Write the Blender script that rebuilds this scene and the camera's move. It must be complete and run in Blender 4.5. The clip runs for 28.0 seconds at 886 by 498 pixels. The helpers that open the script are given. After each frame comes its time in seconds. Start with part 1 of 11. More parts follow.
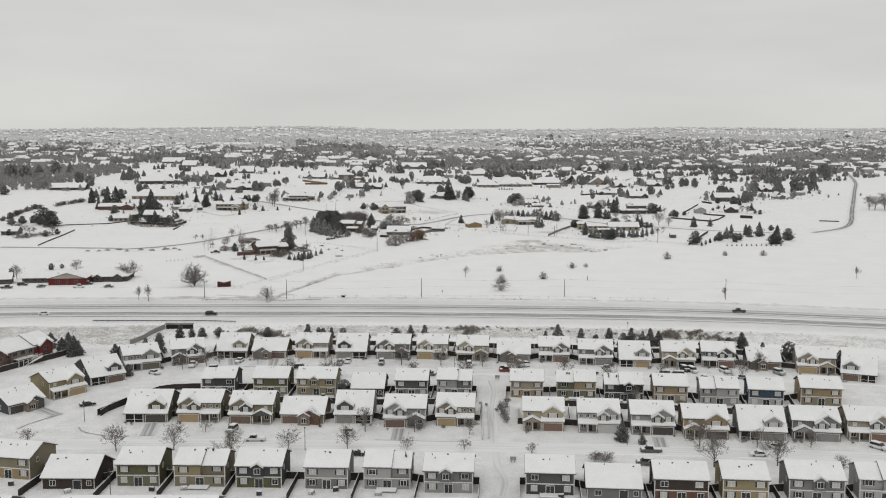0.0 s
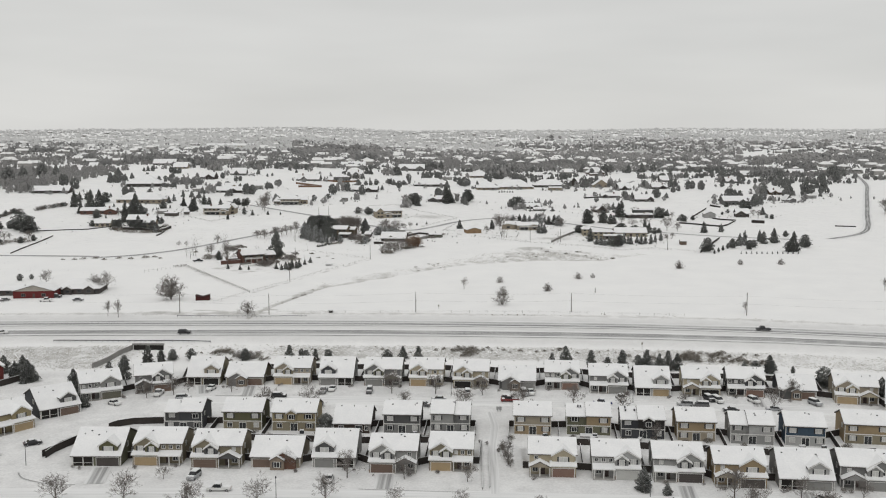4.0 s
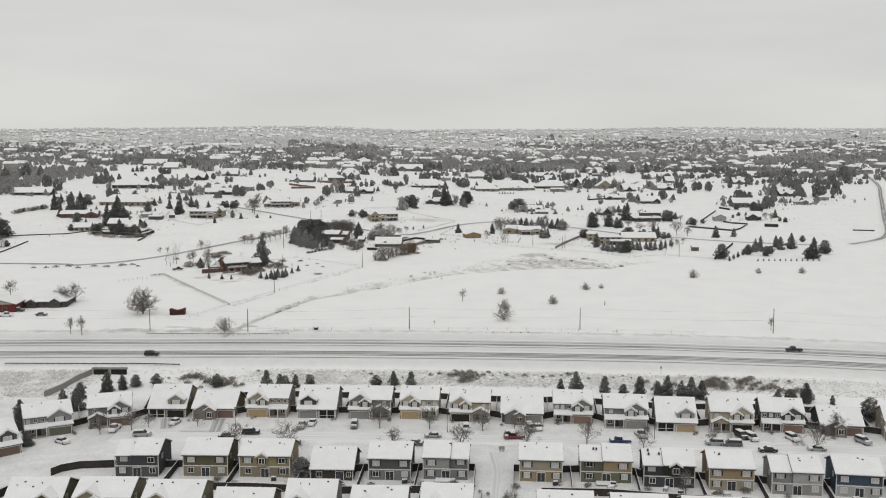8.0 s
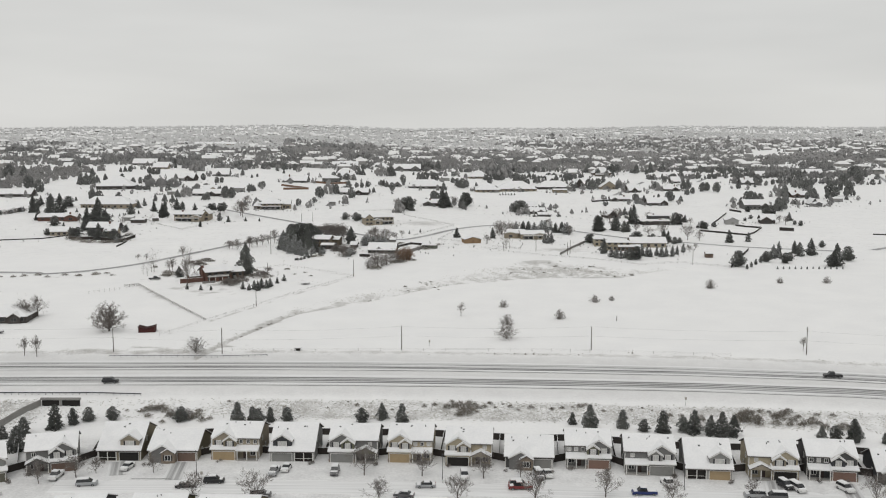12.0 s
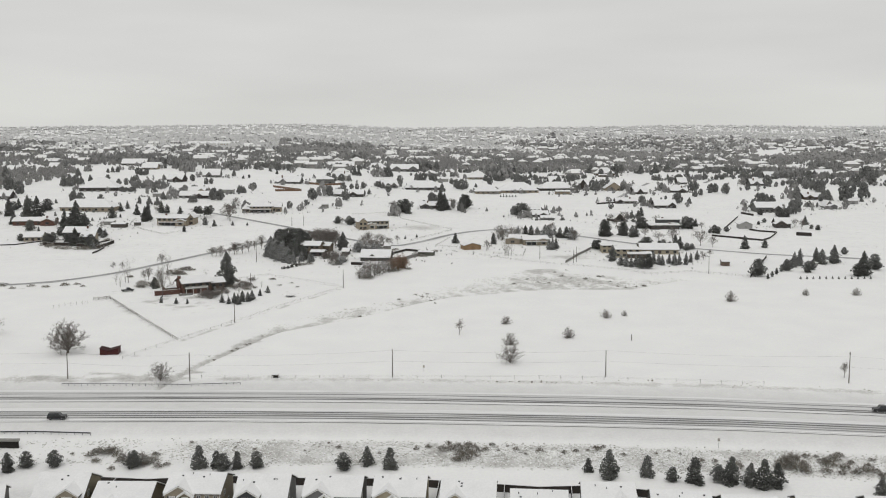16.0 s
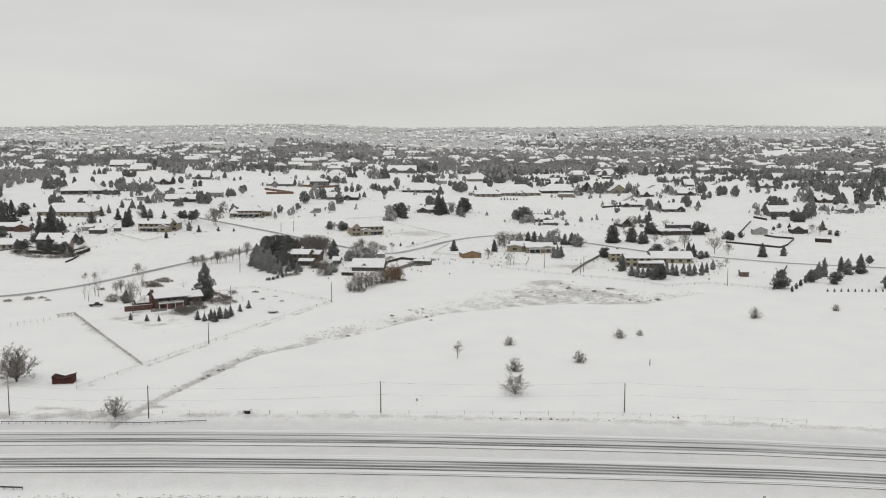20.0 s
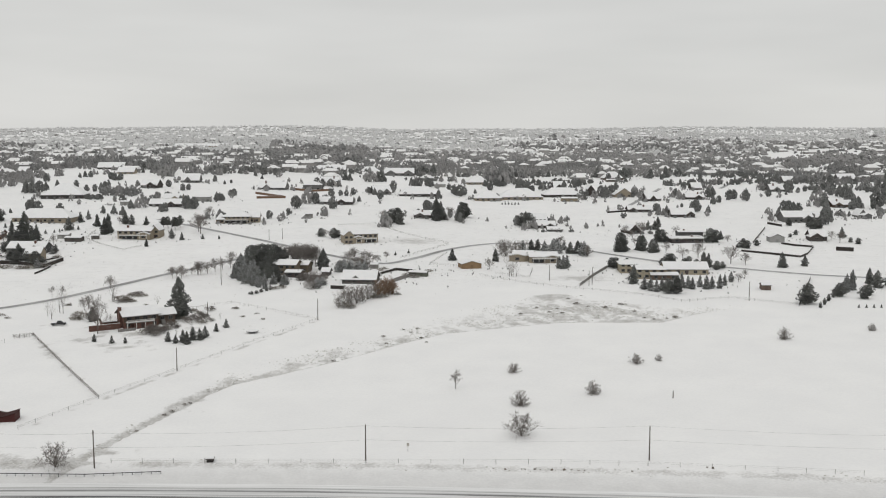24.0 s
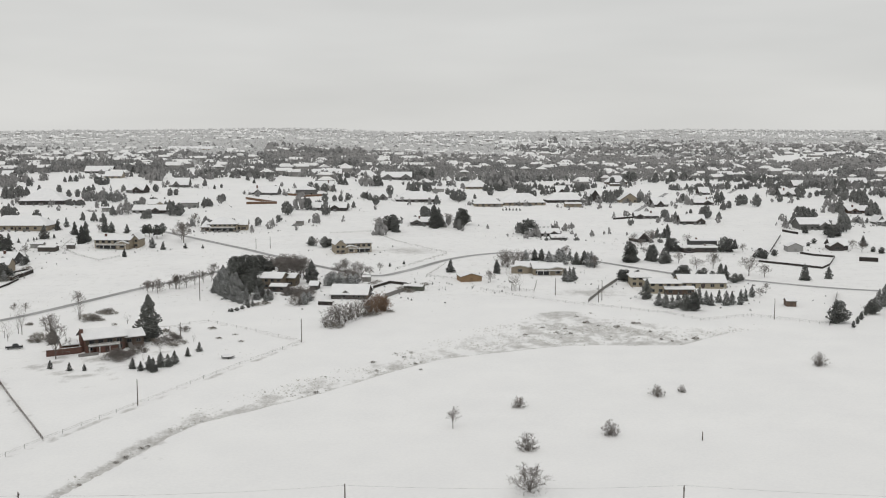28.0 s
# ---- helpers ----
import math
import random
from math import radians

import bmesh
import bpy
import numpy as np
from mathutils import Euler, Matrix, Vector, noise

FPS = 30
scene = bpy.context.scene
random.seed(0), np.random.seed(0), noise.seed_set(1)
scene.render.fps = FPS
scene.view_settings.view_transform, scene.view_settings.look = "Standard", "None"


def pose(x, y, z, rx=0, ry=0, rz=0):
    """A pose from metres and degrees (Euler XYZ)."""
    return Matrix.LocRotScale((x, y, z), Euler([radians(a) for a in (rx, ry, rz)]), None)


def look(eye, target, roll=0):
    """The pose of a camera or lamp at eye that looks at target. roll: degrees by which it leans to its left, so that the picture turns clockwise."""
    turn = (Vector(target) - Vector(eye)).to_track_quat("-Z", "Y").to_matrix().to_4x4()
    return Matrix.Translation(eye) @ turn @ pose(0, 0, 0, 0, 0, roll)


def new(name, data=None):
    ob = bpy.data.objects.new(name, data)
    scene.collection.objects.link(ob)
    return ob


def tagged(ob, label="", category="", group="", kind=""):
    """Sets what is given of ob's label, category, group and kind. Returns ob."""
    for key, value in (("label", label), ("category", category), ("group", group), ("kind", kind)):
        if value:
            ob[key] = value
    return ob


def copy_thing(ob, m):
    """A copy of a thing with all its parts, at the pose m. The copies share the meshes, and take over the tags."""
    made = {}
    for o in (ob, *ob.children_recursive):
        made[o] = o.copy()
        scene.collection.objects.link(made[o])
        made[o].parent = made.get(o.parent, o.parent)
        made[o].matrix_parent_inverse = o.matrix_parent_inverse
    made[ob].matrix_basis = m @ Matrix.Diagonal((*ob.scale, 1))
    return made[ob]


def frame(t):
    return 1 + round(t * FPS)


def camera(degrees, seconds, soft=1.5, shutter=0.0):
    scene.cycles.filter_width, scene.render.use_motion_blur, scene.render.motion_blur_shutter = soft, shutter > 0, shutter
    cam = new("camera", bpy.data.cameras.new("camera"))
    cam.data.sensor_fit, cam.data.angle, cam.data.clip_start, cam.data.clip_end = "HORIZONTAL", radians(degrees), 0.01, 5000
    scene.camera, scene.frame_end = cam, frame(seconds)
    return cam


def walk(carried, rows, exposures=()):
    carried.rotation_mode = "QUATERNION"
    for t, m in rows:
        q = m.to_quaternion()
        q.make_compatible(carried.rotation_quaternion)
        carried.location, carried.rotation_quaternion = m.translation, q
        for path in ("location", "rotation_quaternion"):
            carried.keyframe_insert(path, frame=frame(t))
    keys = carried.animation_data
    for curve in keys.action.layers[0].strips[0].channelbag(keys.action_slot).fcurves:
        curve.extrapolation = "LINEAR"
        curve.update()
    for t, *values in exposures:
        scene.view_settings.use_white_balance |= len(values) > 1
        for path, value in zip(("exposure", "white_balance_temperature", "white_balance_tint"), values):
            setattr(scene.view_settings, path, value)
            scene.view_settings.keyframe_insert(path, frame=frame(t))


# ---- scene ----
# ---- camera ----
cam = camera(48.5, 28.0, soft=1.1)
# seconds, place, tilt from straight down, heading
PATH = [
    (0, 0.00, 0.00, 72.00, 83.535, -2.704),
    (2, 1.53, 17.92, 72.14, 83.574, -2.721),
    (4, 3.05, 36.12, 72.29, 83.580, -2.737),
    (6, 4.56, 54.56, 72.43, 83.563, -2.754),
    (8, 6.06, 73.20, 72.58, 83.533, -2.771),
    (10, 7.55, 91.98, 72.72, 83.496, -2.787),
    (12, 9.04, 110.87, 72.87, 83.460, -2.804),
    (14, 10.51, 129.81, 73.01, 83.430, -2.821),
    (16, 11.98, 148.76, 73.15, 83.411, -2.837),
    (18, 13.43, 167.68, 73.30, 83.407, -2.854),
    (20, 14.88, 186.52, 73.44, 83.420, -2.871),
    (22, 16.32, 205.24, 73.59, 83.451, -2.887),
    (24, 17.75, 223.79, 73.73, 83.501, -2.904),
    (26, 19.17, 242.12, 73.87, 83.568, -2.921),
    (28, 20.58, 260.19, 74.02, 83.651, -2.937),
]
walk(cam, [(t, pose(x, y, z, tilt, 0, yaw)) for t, x, y, z, tilt, yaw in PATH], [(0, -0.04), (1, 0.0), (28, 0.0)])

# ---- light: flat overcast winter day ----
world = bpy.data.worlds.new("overcast_sky")
scene.world = world
world.use_nodes = True
wn, wl = world.node_tree.nodes, world.node_tree.links
wn.clear()
w_out, w_bg = wn.new("ShaderNodeOutputWorld"), wn.new("ShaderNodeBackground")
w_sky = wn.new("ShaderNodeTexSky")
w_sky.sky_type, w_sky.sun_disc = "NISHITA", False
w_sky.sun_elevation, w_sky.sun_rotation = radians(38), radians(200)
w_co = wn.new("ShaderNodeTexCoord")
w_map = wn.new("ShaderNodeMapping")
w_map.inputs["Scale"].default_value = (1.6, 1.6, 9.0)
w_noise = wn.new("ShaderNodeTexNoise")
w_noise.inputs["Scale"].default_value, w_noise.inputs["Detail"].default_value = 1.7, 3.5
w_ramp = wn.new("ShaderNodeValToRGB")
w_ramp.color_ramp.elements[0].position, w_ramp.color_ramp.elements[1].position = 0.3, 0.72
w_ramp.color_ramp.elements[0].color = (8.95, 8.94, 8.74, 1)
w_ramp.color_ramp.elements[1].color = (10.15, 10.12, 9.88, 1)
w_mix = wn.new("ShaderNodeMixRGB")
w_mix.inputs["Fac"].default_value = 0.96
wl.new(w_co.outputs["Generated"], w_map.inputs["Vector"])
wl.new(w_map.outputs["Vector"], w_noise.inputs["Vector"])
wl.new(w_noise.outputs["Fac"], w_ramp.inputs["Fac"])
wl.new(w_sky.outputs["Color"], w_mix.inputs["Color1"])
wl.new(w_ramp.outputs["Color"], w_mix.inputs["Color2"])
wl.new(w_mix.outputs["Color"], w_bg.inputs["Color"])
w_bg.inputs["Strength"].default_value = 0.07
wl.new(w_bg.outputs["Background"], w_out.inputs["Surface"])

sun = new("sun", bpy.data.lights.new("sun", "SUN"))
sun.data.energy, sun.data.angle, sun.data.color = 0.8, radians(40), (1.0, 0.98, 0.95)
sun.matrix_world = look((0, 0, 200), (40, 120, 0))


# ---- materials ----
def rgb(r, g, b):
    return (r, g, b, 1.0)


def material(name, base, other=None, rough=0.9, scale=1.0, fine=12.0, bump=0.0, metal=0.0, snow=0.0, lap=0.0, amount=0.5, spread=0.0):
    """A surface of two tones mixed by two sizes of noise; snow: how far snow lies on what faces up; lap: spacing of siding courses."""
    m = bpy.data.materials.new(name)
    m.use_nodes = True
    n, l = m.node_tree.nodes, m.node_tree.links
    b = n["Principled BSDF"]
    b.inputs["Roughness"].default_value, b.inputs["Metallic"].default_value = rough, metal
    if "Specular IOR Level" in b.inputs:
        b.inputs["Specular IOR Level"].default_value = 0.25 if rough > 0.6 else 0.5
    co = n.new("ShaderNodeTexCoord")
    big, small = n.new("ShaderNodeTexNoise"), n.new("ShaderNodeTexNoise")
    big.inputs["Scale"].default_value, big.inputs["Detail"].default_value = scale, 3
    small.inputs["Scale"].default_value, small.inputs["Detail"].default_value = fine, 2
    geo = n.new("ShaderNodeNewGeometry")
    l.new(geo.outputs["Position"], big.inputs["Vector"])
    l.new(geo.outputs["Position"], small.inputs["Vector"])
    add = n.new("ShaderNodeMath")
    add.operation = "ADD"
    l.new(big.outputs["Fac"], add.inputs[0])
    l.new(small.outputs["Fac"], add.inputs[1])
    ramp = n.new("ShaderNodeMapRange")
    ramp.inputs["From Min"].default_value, ramp.inputs["From Max"].default_value = 0.7, 1.3
    ramp.inputs["To Max"].default_value = amount * 2
    l.new(add.outputs[0], ramp.inputs["Value"])
    mix = n.new("ShaderNodeMixRGB")
    other = other or tuple(c * 0.72 for c in base)
    mix.inputs["Color1"].default_value, mix.inputs["Color2"].default_value = rgb(*base), rgb(*other)
    l.new(ramp.outputs["Result"], mix.inputs["Fac"])
    colour = mix.outputs["Color"]
    if spread:
        info, hsv, vary = n.new("ShaderNodeObjectInfo"), n.new("ShaderNodeHueSaturation"), n.new("ShaderNodeMapRange")
        vary.inputs["To Min"].default_value, vary.inputs["To Max"].default_value = 1 - spread, 1 + spread
        l.new(info.outputs["Random"], vary.inputs["Value"])
        l.new(vary.outputs["Result"], hsv.inputs["Value"])
        l.new(colour, hsv.inputs["Color"])
        colour = hsv.outputs["Color"]
    if snow:
        split, upper, snowmix, total = n.new("ShaderNodeSeparateXYZ"), n.new("ShaderNodeMapRange"), n.new("ShaderNodeMixRGB"), n.new("ShaderNodeMath")
        l.new(geo.outputs["Normal"], split.inputs[0])
        total.operation = "ADD"
        l.new(split.outputs["Z"], total.inputs[0])
        l.new(small.outputs["Fac"], total.inputs[1])
        upper.inputs["From Min"].default_value, upper.inputs["From Max"].default_value = 1.35 - snow, 1.75 - snow
        l.new(total.outputs[0], upper.inputs["Value"])
        snowmix.inputs["Color2"].default_value = rgb(0.84, 0.85, 0.86)
        l.new(colour, snowmix.inputs["Color1"])
        l.new(upper.outputs["Result"], snowmix.inputs["Fac"])
        colour = snowmix.outputs["Color"]
    l.new(colour, b.inputs["Base Color"])
    height = small.outputs["Fac"]
    if lap:
        wave = n.new("ShaderNodeTexWave")
        wave.wave_type, wave.bands_direction, wave.wave_profile = "BANDS", "Z", "SAW"
        wave.inputs["Scale"].default_value = 0.314 / lap
        l.new(geo.outputs["Position"], wave.inputs["Vector"])
        height = wave.outputs["Fac"]
    if bump or lap:
        bp = n.new("ShaderNodeBump")
        bp.inputs["Strength"].default_value, bp.inputs["Distance"].default_value = bump or 0.5, 0.03
        l.new(height, bp.inputs["Height"])
        l.new(bp.outputs["Normal"], b.inputs["Normal"])
    return m


SNOW = material("snow", (0.828, 0.828, 0.824), (0.77, 0.771, 0.773), 0.75, 0.06, 1.3, 0.25)
ROOFSNOW = material("roof_snow", (0.795, 0.797, 0.80), (0.715, 0.72, 0.728), 0.75, 0.3, 2.2, 0.3)
SHINGLE = material("asphalt_shingle", (0.12, 0.105, 0.095), (0.07, 0.065, 0.06), 0.9, 0.6, 9)
TRIM = material("white_trim_paint", (0.72, 0.71, 0.69), (0.6, 0.595, 0.57), 0.7, 0.8, 8)
GLASS = material("window_glass", (0.02, 0.022, 0.025), (0.045, 0.048, 0.05), 0.12, 0.5, 2)
CURTAIN = material("window_blind_white", (0.56, 0.56, 0.54), (0.4, 0.4, 0.4), 0.5, 1.2, 5)
FENCE = material("weathered_fence_wood", (0.055, 0.047, 0.043), (0.032, 0.029, 0.027), 0.9, 0.7, 7, 0.4, snow=0.05)
GREYWOOD = material("grey_fence_wood", (0.25, 0.24, 0.225), (0.16, 0.155, 0.15), 0.9, 0.8, 8, 0.4)
BARK = material("bare_bark", (0.16, 0.135, 0.12), (0.09, 0.078, 0.07), 0.95, 1.5, 12, snow=0.1)
TWIG = material("bare_twigs", (0.225, 0.205, 0.19), (0.145, 0.132, 0.122), 0.95, 1.0, 9, snow=-0.02)
NEEDLE = material("pine_needles", (0.07, 0.075, 0.07), (0.15, 0.153, 0.143), 0.9, 0.35, 4.0, snow=-0.04, spread=0.3)
# Snow-dusted foliage, its colour raised further to hold the haze of distance.
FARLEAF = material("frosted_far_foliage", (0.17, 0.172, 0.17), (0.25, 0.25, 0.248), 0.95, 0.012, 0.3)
# Near-white for frosted weeds, and for haze put into the horizon trees' colour.
FROST_HAZE = material("hoar_frosted_trees", (0.6, 0.6, 0.6), (0.49, 0.49, 0.49), 0.95, 0.012, 0.3)
# Lighter version of the pine needles; the difference is haze put into the colour.
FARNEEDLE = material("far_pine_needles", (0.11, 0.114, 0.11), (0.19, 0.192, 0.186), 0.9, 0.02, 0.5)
SCRUB = material("dry_scrub", (0.2, 0.165, 0.13), (0.12, 0.1, 0.082), 0.95, 0.6, 6, snow=0.2)
CONCRETE = material("concrete", (0.42, 0.41, 0.39), (0.3, 0.295, 0.285), 0.9, 0.4, 6)
BRICK = material("red_brick", (0.155, 0.085, 0.067), (0.1, 0.06, 0.05), 0.9, 1.0, 8, lap=0.08)
STONE = material("tan_stone_veneer", (0.27, 0.22, 0.17), (0.17, 0.14, 0.115), 0.9, 1.5, 6, 0.5)
TYRE = material("tyre_rubber", (0.025, 0.025, 0.026), None, 0.85, 3, 20)
DARKMETAL = material("dark_metal", (0.08, 0.08, 0.085), None, 0.5, 3, 20, metal=0.6)
STEEL = material("galvanised_steel", (0.4, 0.4, 0.4), (0.3, 0.3, 0.3), 0.5, 2, 12, metal=0.7)
# Flat near-black that stands for the shade inside garages, porches and the underpass.
OPENING_SHADE = material("open_garage_dark", (0.03, 0.028, 0.026), None, 0.9, 1, 5)
POLEWOOD = material("pole_wood", (0.14, 0.115, 0.1), (0.09, 0.078, 0.07), 0.95, 2, 10)
PAINT = {}


def siding(c, lap=0.17):
    key = ("s", c)
    if key not in PAINT:
        c = tuple(v * 0.8 for v in c)
        PAINT[key] = material("lap_siding", c, tuple(v * 0.8 for v in c), 0.85, 0.5, 6, lap=lap)
    return PAINT[key]


def paint(c, rough=0.35):
    key = ("p", c, rough)
    if key not in PAINT:
        PAINT[key] = material("painted_metal", c, tuple(v * 0.85 for v in c), rough, 1.0, 8)
    return PAINT[key]


# ---- mesh helpers ----
class Geo:
    """Vertices and faces that become one mesh."""

    def __init__(self):
        self.v, self.f = [], []

    def add(self, verts, faces):
        k = len(self.v)
        self.v += [tuple(v) for v in verts]
        self.f += [tuple(i + k for i in f) for f in faces]
        return self

    def box(self, x0, x1, y0, y1, z0, z1):
        return self.add([(x0, y0, z0), (x1, y0, z0), (x1, y1, z0), (x0, y1, z0), (x0, y0, z1), (x1, y0, z1), (x1, y1, z1), (x0, y1, z1)],
                        [(0, 3, 2, 1), (4, 5, 6, 7), (0, 1, 5, 4), (1, 2, 6, 5), (2, 3, 7, 6), (3, 0, 4, 7)])

    def prism(self, outline, a, b, axis):
        """An outline of (across, up) pairs, drawn out along x or y from a to b."""
        n = len(outline)
        put = (lambda p, s: (s, p[0], p[1])) if axis == "x" else (lambda p, s: (p[0], s, p[1]))
        vs = [put(q, a) for q in outline] + [put(q, b) for q in outline]
        fs = [tuple(range(n)), tuple(range(2 * n - 1, n - 1, -1))]
        fs += [(i, i + n, (i + 1) % n + n, (i + 1) % n) for i in range(n)]
        return self.add(vs, fs)

    def slab(self, p, q, a, b, axis, thick, lift=0.0):
        """A sloping slab whose cross-section runs from p to q (across, up), drawn along an axis from a to b."""
        o = [(p[0], p[1] + lift), (q[0], q[1] + lift), (q[0], q[1] + lift + thick), (p[0], p[1] + lift + thick)]
        return self.prism(o, a, b, axis)

    def tube(self, p, q, r0, r1, sides=5):
        p, q = Vector(p), Vector(q)
        d = (q - p).normalized() if (q - p).length > 1e-6 else Vector((0, 0, 1))
        u = d.orthogonal().normalized()
        w = d.cross(u)
        ring = [(math.cos(2 * math.pi * i / sides), math.sin(2 * math.pi * i / sides)) for i in range(sides)]
        vs = [p + r0 * (c * u + s * w) for c, s in ring] + [q + r1 * (c * u + s * w) for c, s in ring]
        fs = [(i, (i + 1) % sides, (i + 1) % sides + sides, i + sides) for i in range(sides)]
        fs += [tuple(range(sides - 1, -1, -1)), tuple(range(sides, 2 * sides))]
        return self.add(vs, fs)

    def mesh(self, name, mat, smooth=False):
        me = bpy.data.meshes.new(name)
        me.from_pydata(self.v, [], self.f)
        if mat:
            me.materials.append(mat)
        bm = bmesh.new()
        bm.from_mesh(me)
        if len(self.f) < 4000:
            bmesh.ops.recalc_face_normals(bm, faces=bm.faces)
        bm.to_mesh(me)
        bm.free()
        if smooth:
            me.polygons.foreach_set("use_smooth", [True] * len(me.polygons))
        me.update()
        return me


def part(name, geo, mat, parent, label=""):
    """Links geo (a Geo or a mesh) as one mesh object under a thing or a part."""
    ob = new(name, geo.mesh(name, mat) if isinstance(geo, Geo) else geo)
    ob.parent = parent
    if label:
        tagged(ob, label)
    return ob


def thing(name, m, label, category, group="", kind=""):
    """An Empty at the base of a thing that parents its parts."""
    ob = new(name)
    ob.matrix_world = m
    ob.empty_display_size = 0.5
    return tagged(ob, label, category, group, kind)


# ---- lie of the land ----
BEND_X = (-600, -140, -100, -40, 0, 25, 60, 100, 140, 170, 220, 300, 600)
BEND_Y = (6, 9, 8, 5.5, 2.5, 0, -4, -9.5, -17.5, -26, -42, -68, -160)
LAND_Y = (-3000, 100, 265, 335, 364, 384, 395, 430, 442, 500, 570, 650, 750, 850, 950, 1050, 1500, 2000, 3000, 4500, 6000)
LAND_Z = (-12, -11.2, -9.2, -7, -6.2, -3.4, -1.0, -1.0, -0.2, -0.9, 1.3, 2.8, 4.6, 8.5, 12.5, 16.5, 31, 45, 70, 105, 106)


def smooth(a, b, v):
    k = np.clip((np.asarray(v, float) - a) / (b - a), 0, 1)
    return k * k * (3 - 2 * k)


def bend(x):
    """How far the highway and the rows of houses curve away, at x."""
    return np.interp(x, BEND_X, BEND_Y)


def land(x, y):
    """Height of the ground."""
    x, y = np.asarray(x, float), np.asarray(y, float)
    v = y - bend(x) * (1 - smooth(440, 570, y)) * smooth(60, 200, y)
    z = np.interp(v, LAND_Y, LAND_Z)
    z = z + smooth(690, 990, y) * np.clip((20 - x) / 250, -0.3, 1.0) * 9
    far = smooth(1200, 2500, y)
    z = z + smooth(1500, 4200, y) * np.clip(x / 2000, -1, 1) * 9
    return z + far * (9 * np.sin(x / 310 + 0.5) * np.sin(y / 420) + 6 * np.sin(x / 150 + y / 260)) * (1 - 0.6 * smooth(3300, 4300, y))


def on(x, y, dz=0.0):
    return (x, y, float(land(x, y)) + dz)


# ---- ground ----
def steps(*runs):
    out = []
    for a, b, s in runs:
        out += list(np.arange(a, b, s))
    return np.array(out + [runs[-1][1]])


CREEK_X = (-60, -54, -51, -47, -42.8, -37, -31, -16, 1, 19, 36, 50, 84, 106, 123, 145, 175)
CREEK_SOUTH = (428, 446, 460, 473, 487, 506, 517, 530, 545.5, 565.5, 582, 589, 602, 600.5, 599.5, 617, 630)
CREEK_NORTH = (440, 460, 475, 489, 503, 523, 534, 550, 569.5, 592, 610, 628, 658, 652, 634, 626, 636)


def ditch(x, y):
    """How deep the dry creek is cut, 0 to 1: steep on its near side, rising gently behind."""
    x, y = np.asarray(x, float), np.asarray(y, float)
    a, b = np.interp(x, CREEK_X, CREEK_SOUTH), np.interp(x, CREEK_X, CREEK_NORTH)
    t = (y - a) / (b - a)
    return smooth(-0.08, 0.06, t) * (1 - smooth(0.8, 1.15, t)) * (1.0 - 0.75 * np.clip(t, 0, 1)) * smooth(-60, -54, x) * (1 - smooth(140, 172, x))


def bank(x, y):
    """The scrubby bank between the highway and the back gardens, 0 to 1."""
    v = y - bend(x)
    return smooth(372.5, 375.0, v) * (1 - smooth(385.0, 387.5, v)) * (0.3 + 0.7 * smooth(-48, -28, x)) * (1 - 0.35 * smooth(95, 150, x)) + 0.8 * smooth(-88, -94, x) * smooth(361, 366, v) * (1 - smooth(384, 387, v))


def verge(x, y):
    v = y - bend(x) * (1 - smooth(440, 570, y))
    return np.exp(-(((v - 439.0) / 3.0) ** 2)) * 0.8


XS = steps((-3400, -700, 90), (-700, -260, 14), (-260, -62, 2.6), (-62, 176, 1.15), (176, 260, 2.6), (260, 700, 14), (700, 3400, 90))
YS = steps((-400, 150, 25), (150, 360, 2.2), (360, 396, 1.2), (396, 440, 2.2), (440, 660, 1.15), (660, 900, 3), (900, 1300, 10), (1300, 5200, 60))
gx, gy = np.meshgrid(XS, YS)
gz = land(gx, gy)
near = (1 - smooth(700, 1000, gy)) * (1 - smooth(300, 500, np.abs(gx)))
rough = np.array([noise.noise((a * 0.09, b * 0.09, 0)) * 0.12 + noise.noise((a * 0.35, b * 0.35, 5)) * 0.05 for a, b in zip(gx.ravel(), gy.ravel())]).reshape(gx.shape)
cut = ditch(gx, gy)
lumps = np.array([noise.noise((a * 0.5, b * 0.5, 9)) + 0.8 * noise.noise((a * 1.05, b * 0.8, 2)) for a, b in zip(gx.ravel(), gy.ravel())]).reshape(gx.shape)
gv = gy - bend(gx)
flat = 1 - smooth(393, 396, gv) * (1 - smooth(429, 432, gv))
gz = gz + near * flat * rough - 1.2 * cut + 0.24 * lumps * (1.5 * cut + bank(gx, gy))
gz = gz - 0.10 * (1 - flat)
nx, ny = len(XS), len(YS)
gi = np.arange(nx * ny).reshape(ny, nx)
quads = np.stack([gi[:-1, :-1], gi[:-1, 1:], gi[1:, 1:], gi[1:, :-1]], -1).reshape(-1, 4)
ground_mesh = bpy.data.meshes.new("ground")
ground_mesh.from_pydata(np.stack([gx, gy, gz], -1).reshape(-1, 3).tolist(), [], quads.tolist())
ground_mesh.polygons.foreach_set("use_smooth", [True] * len(ground_mesh.polygons))
dry = ground_mesh.attributes.new("dry", "FLOAT", "POINT")
estate = smooth(150, 200, gv) * (1 - smooth(355, 366, gv)) * (1 - smooth(260, 330, np.abs(gx)))
plots = smooth(640, 700, gy) * (1 - smooth(1000, 1300, gy))
worn = ground_mesh.attributes.new("worn", "FLOAT", "POINT")
worn.data.foreach_set("value", np.clip(estate + 0.85 * bank(gx, gy) + 0.7 * smooth(386, 391, gv) * (1 - smooth(434, 441, gv)), 0, 1).ravel().astype(np.float32))
slush = ground_mesh.attributes.new("slush", "FLOAT", "POINT")
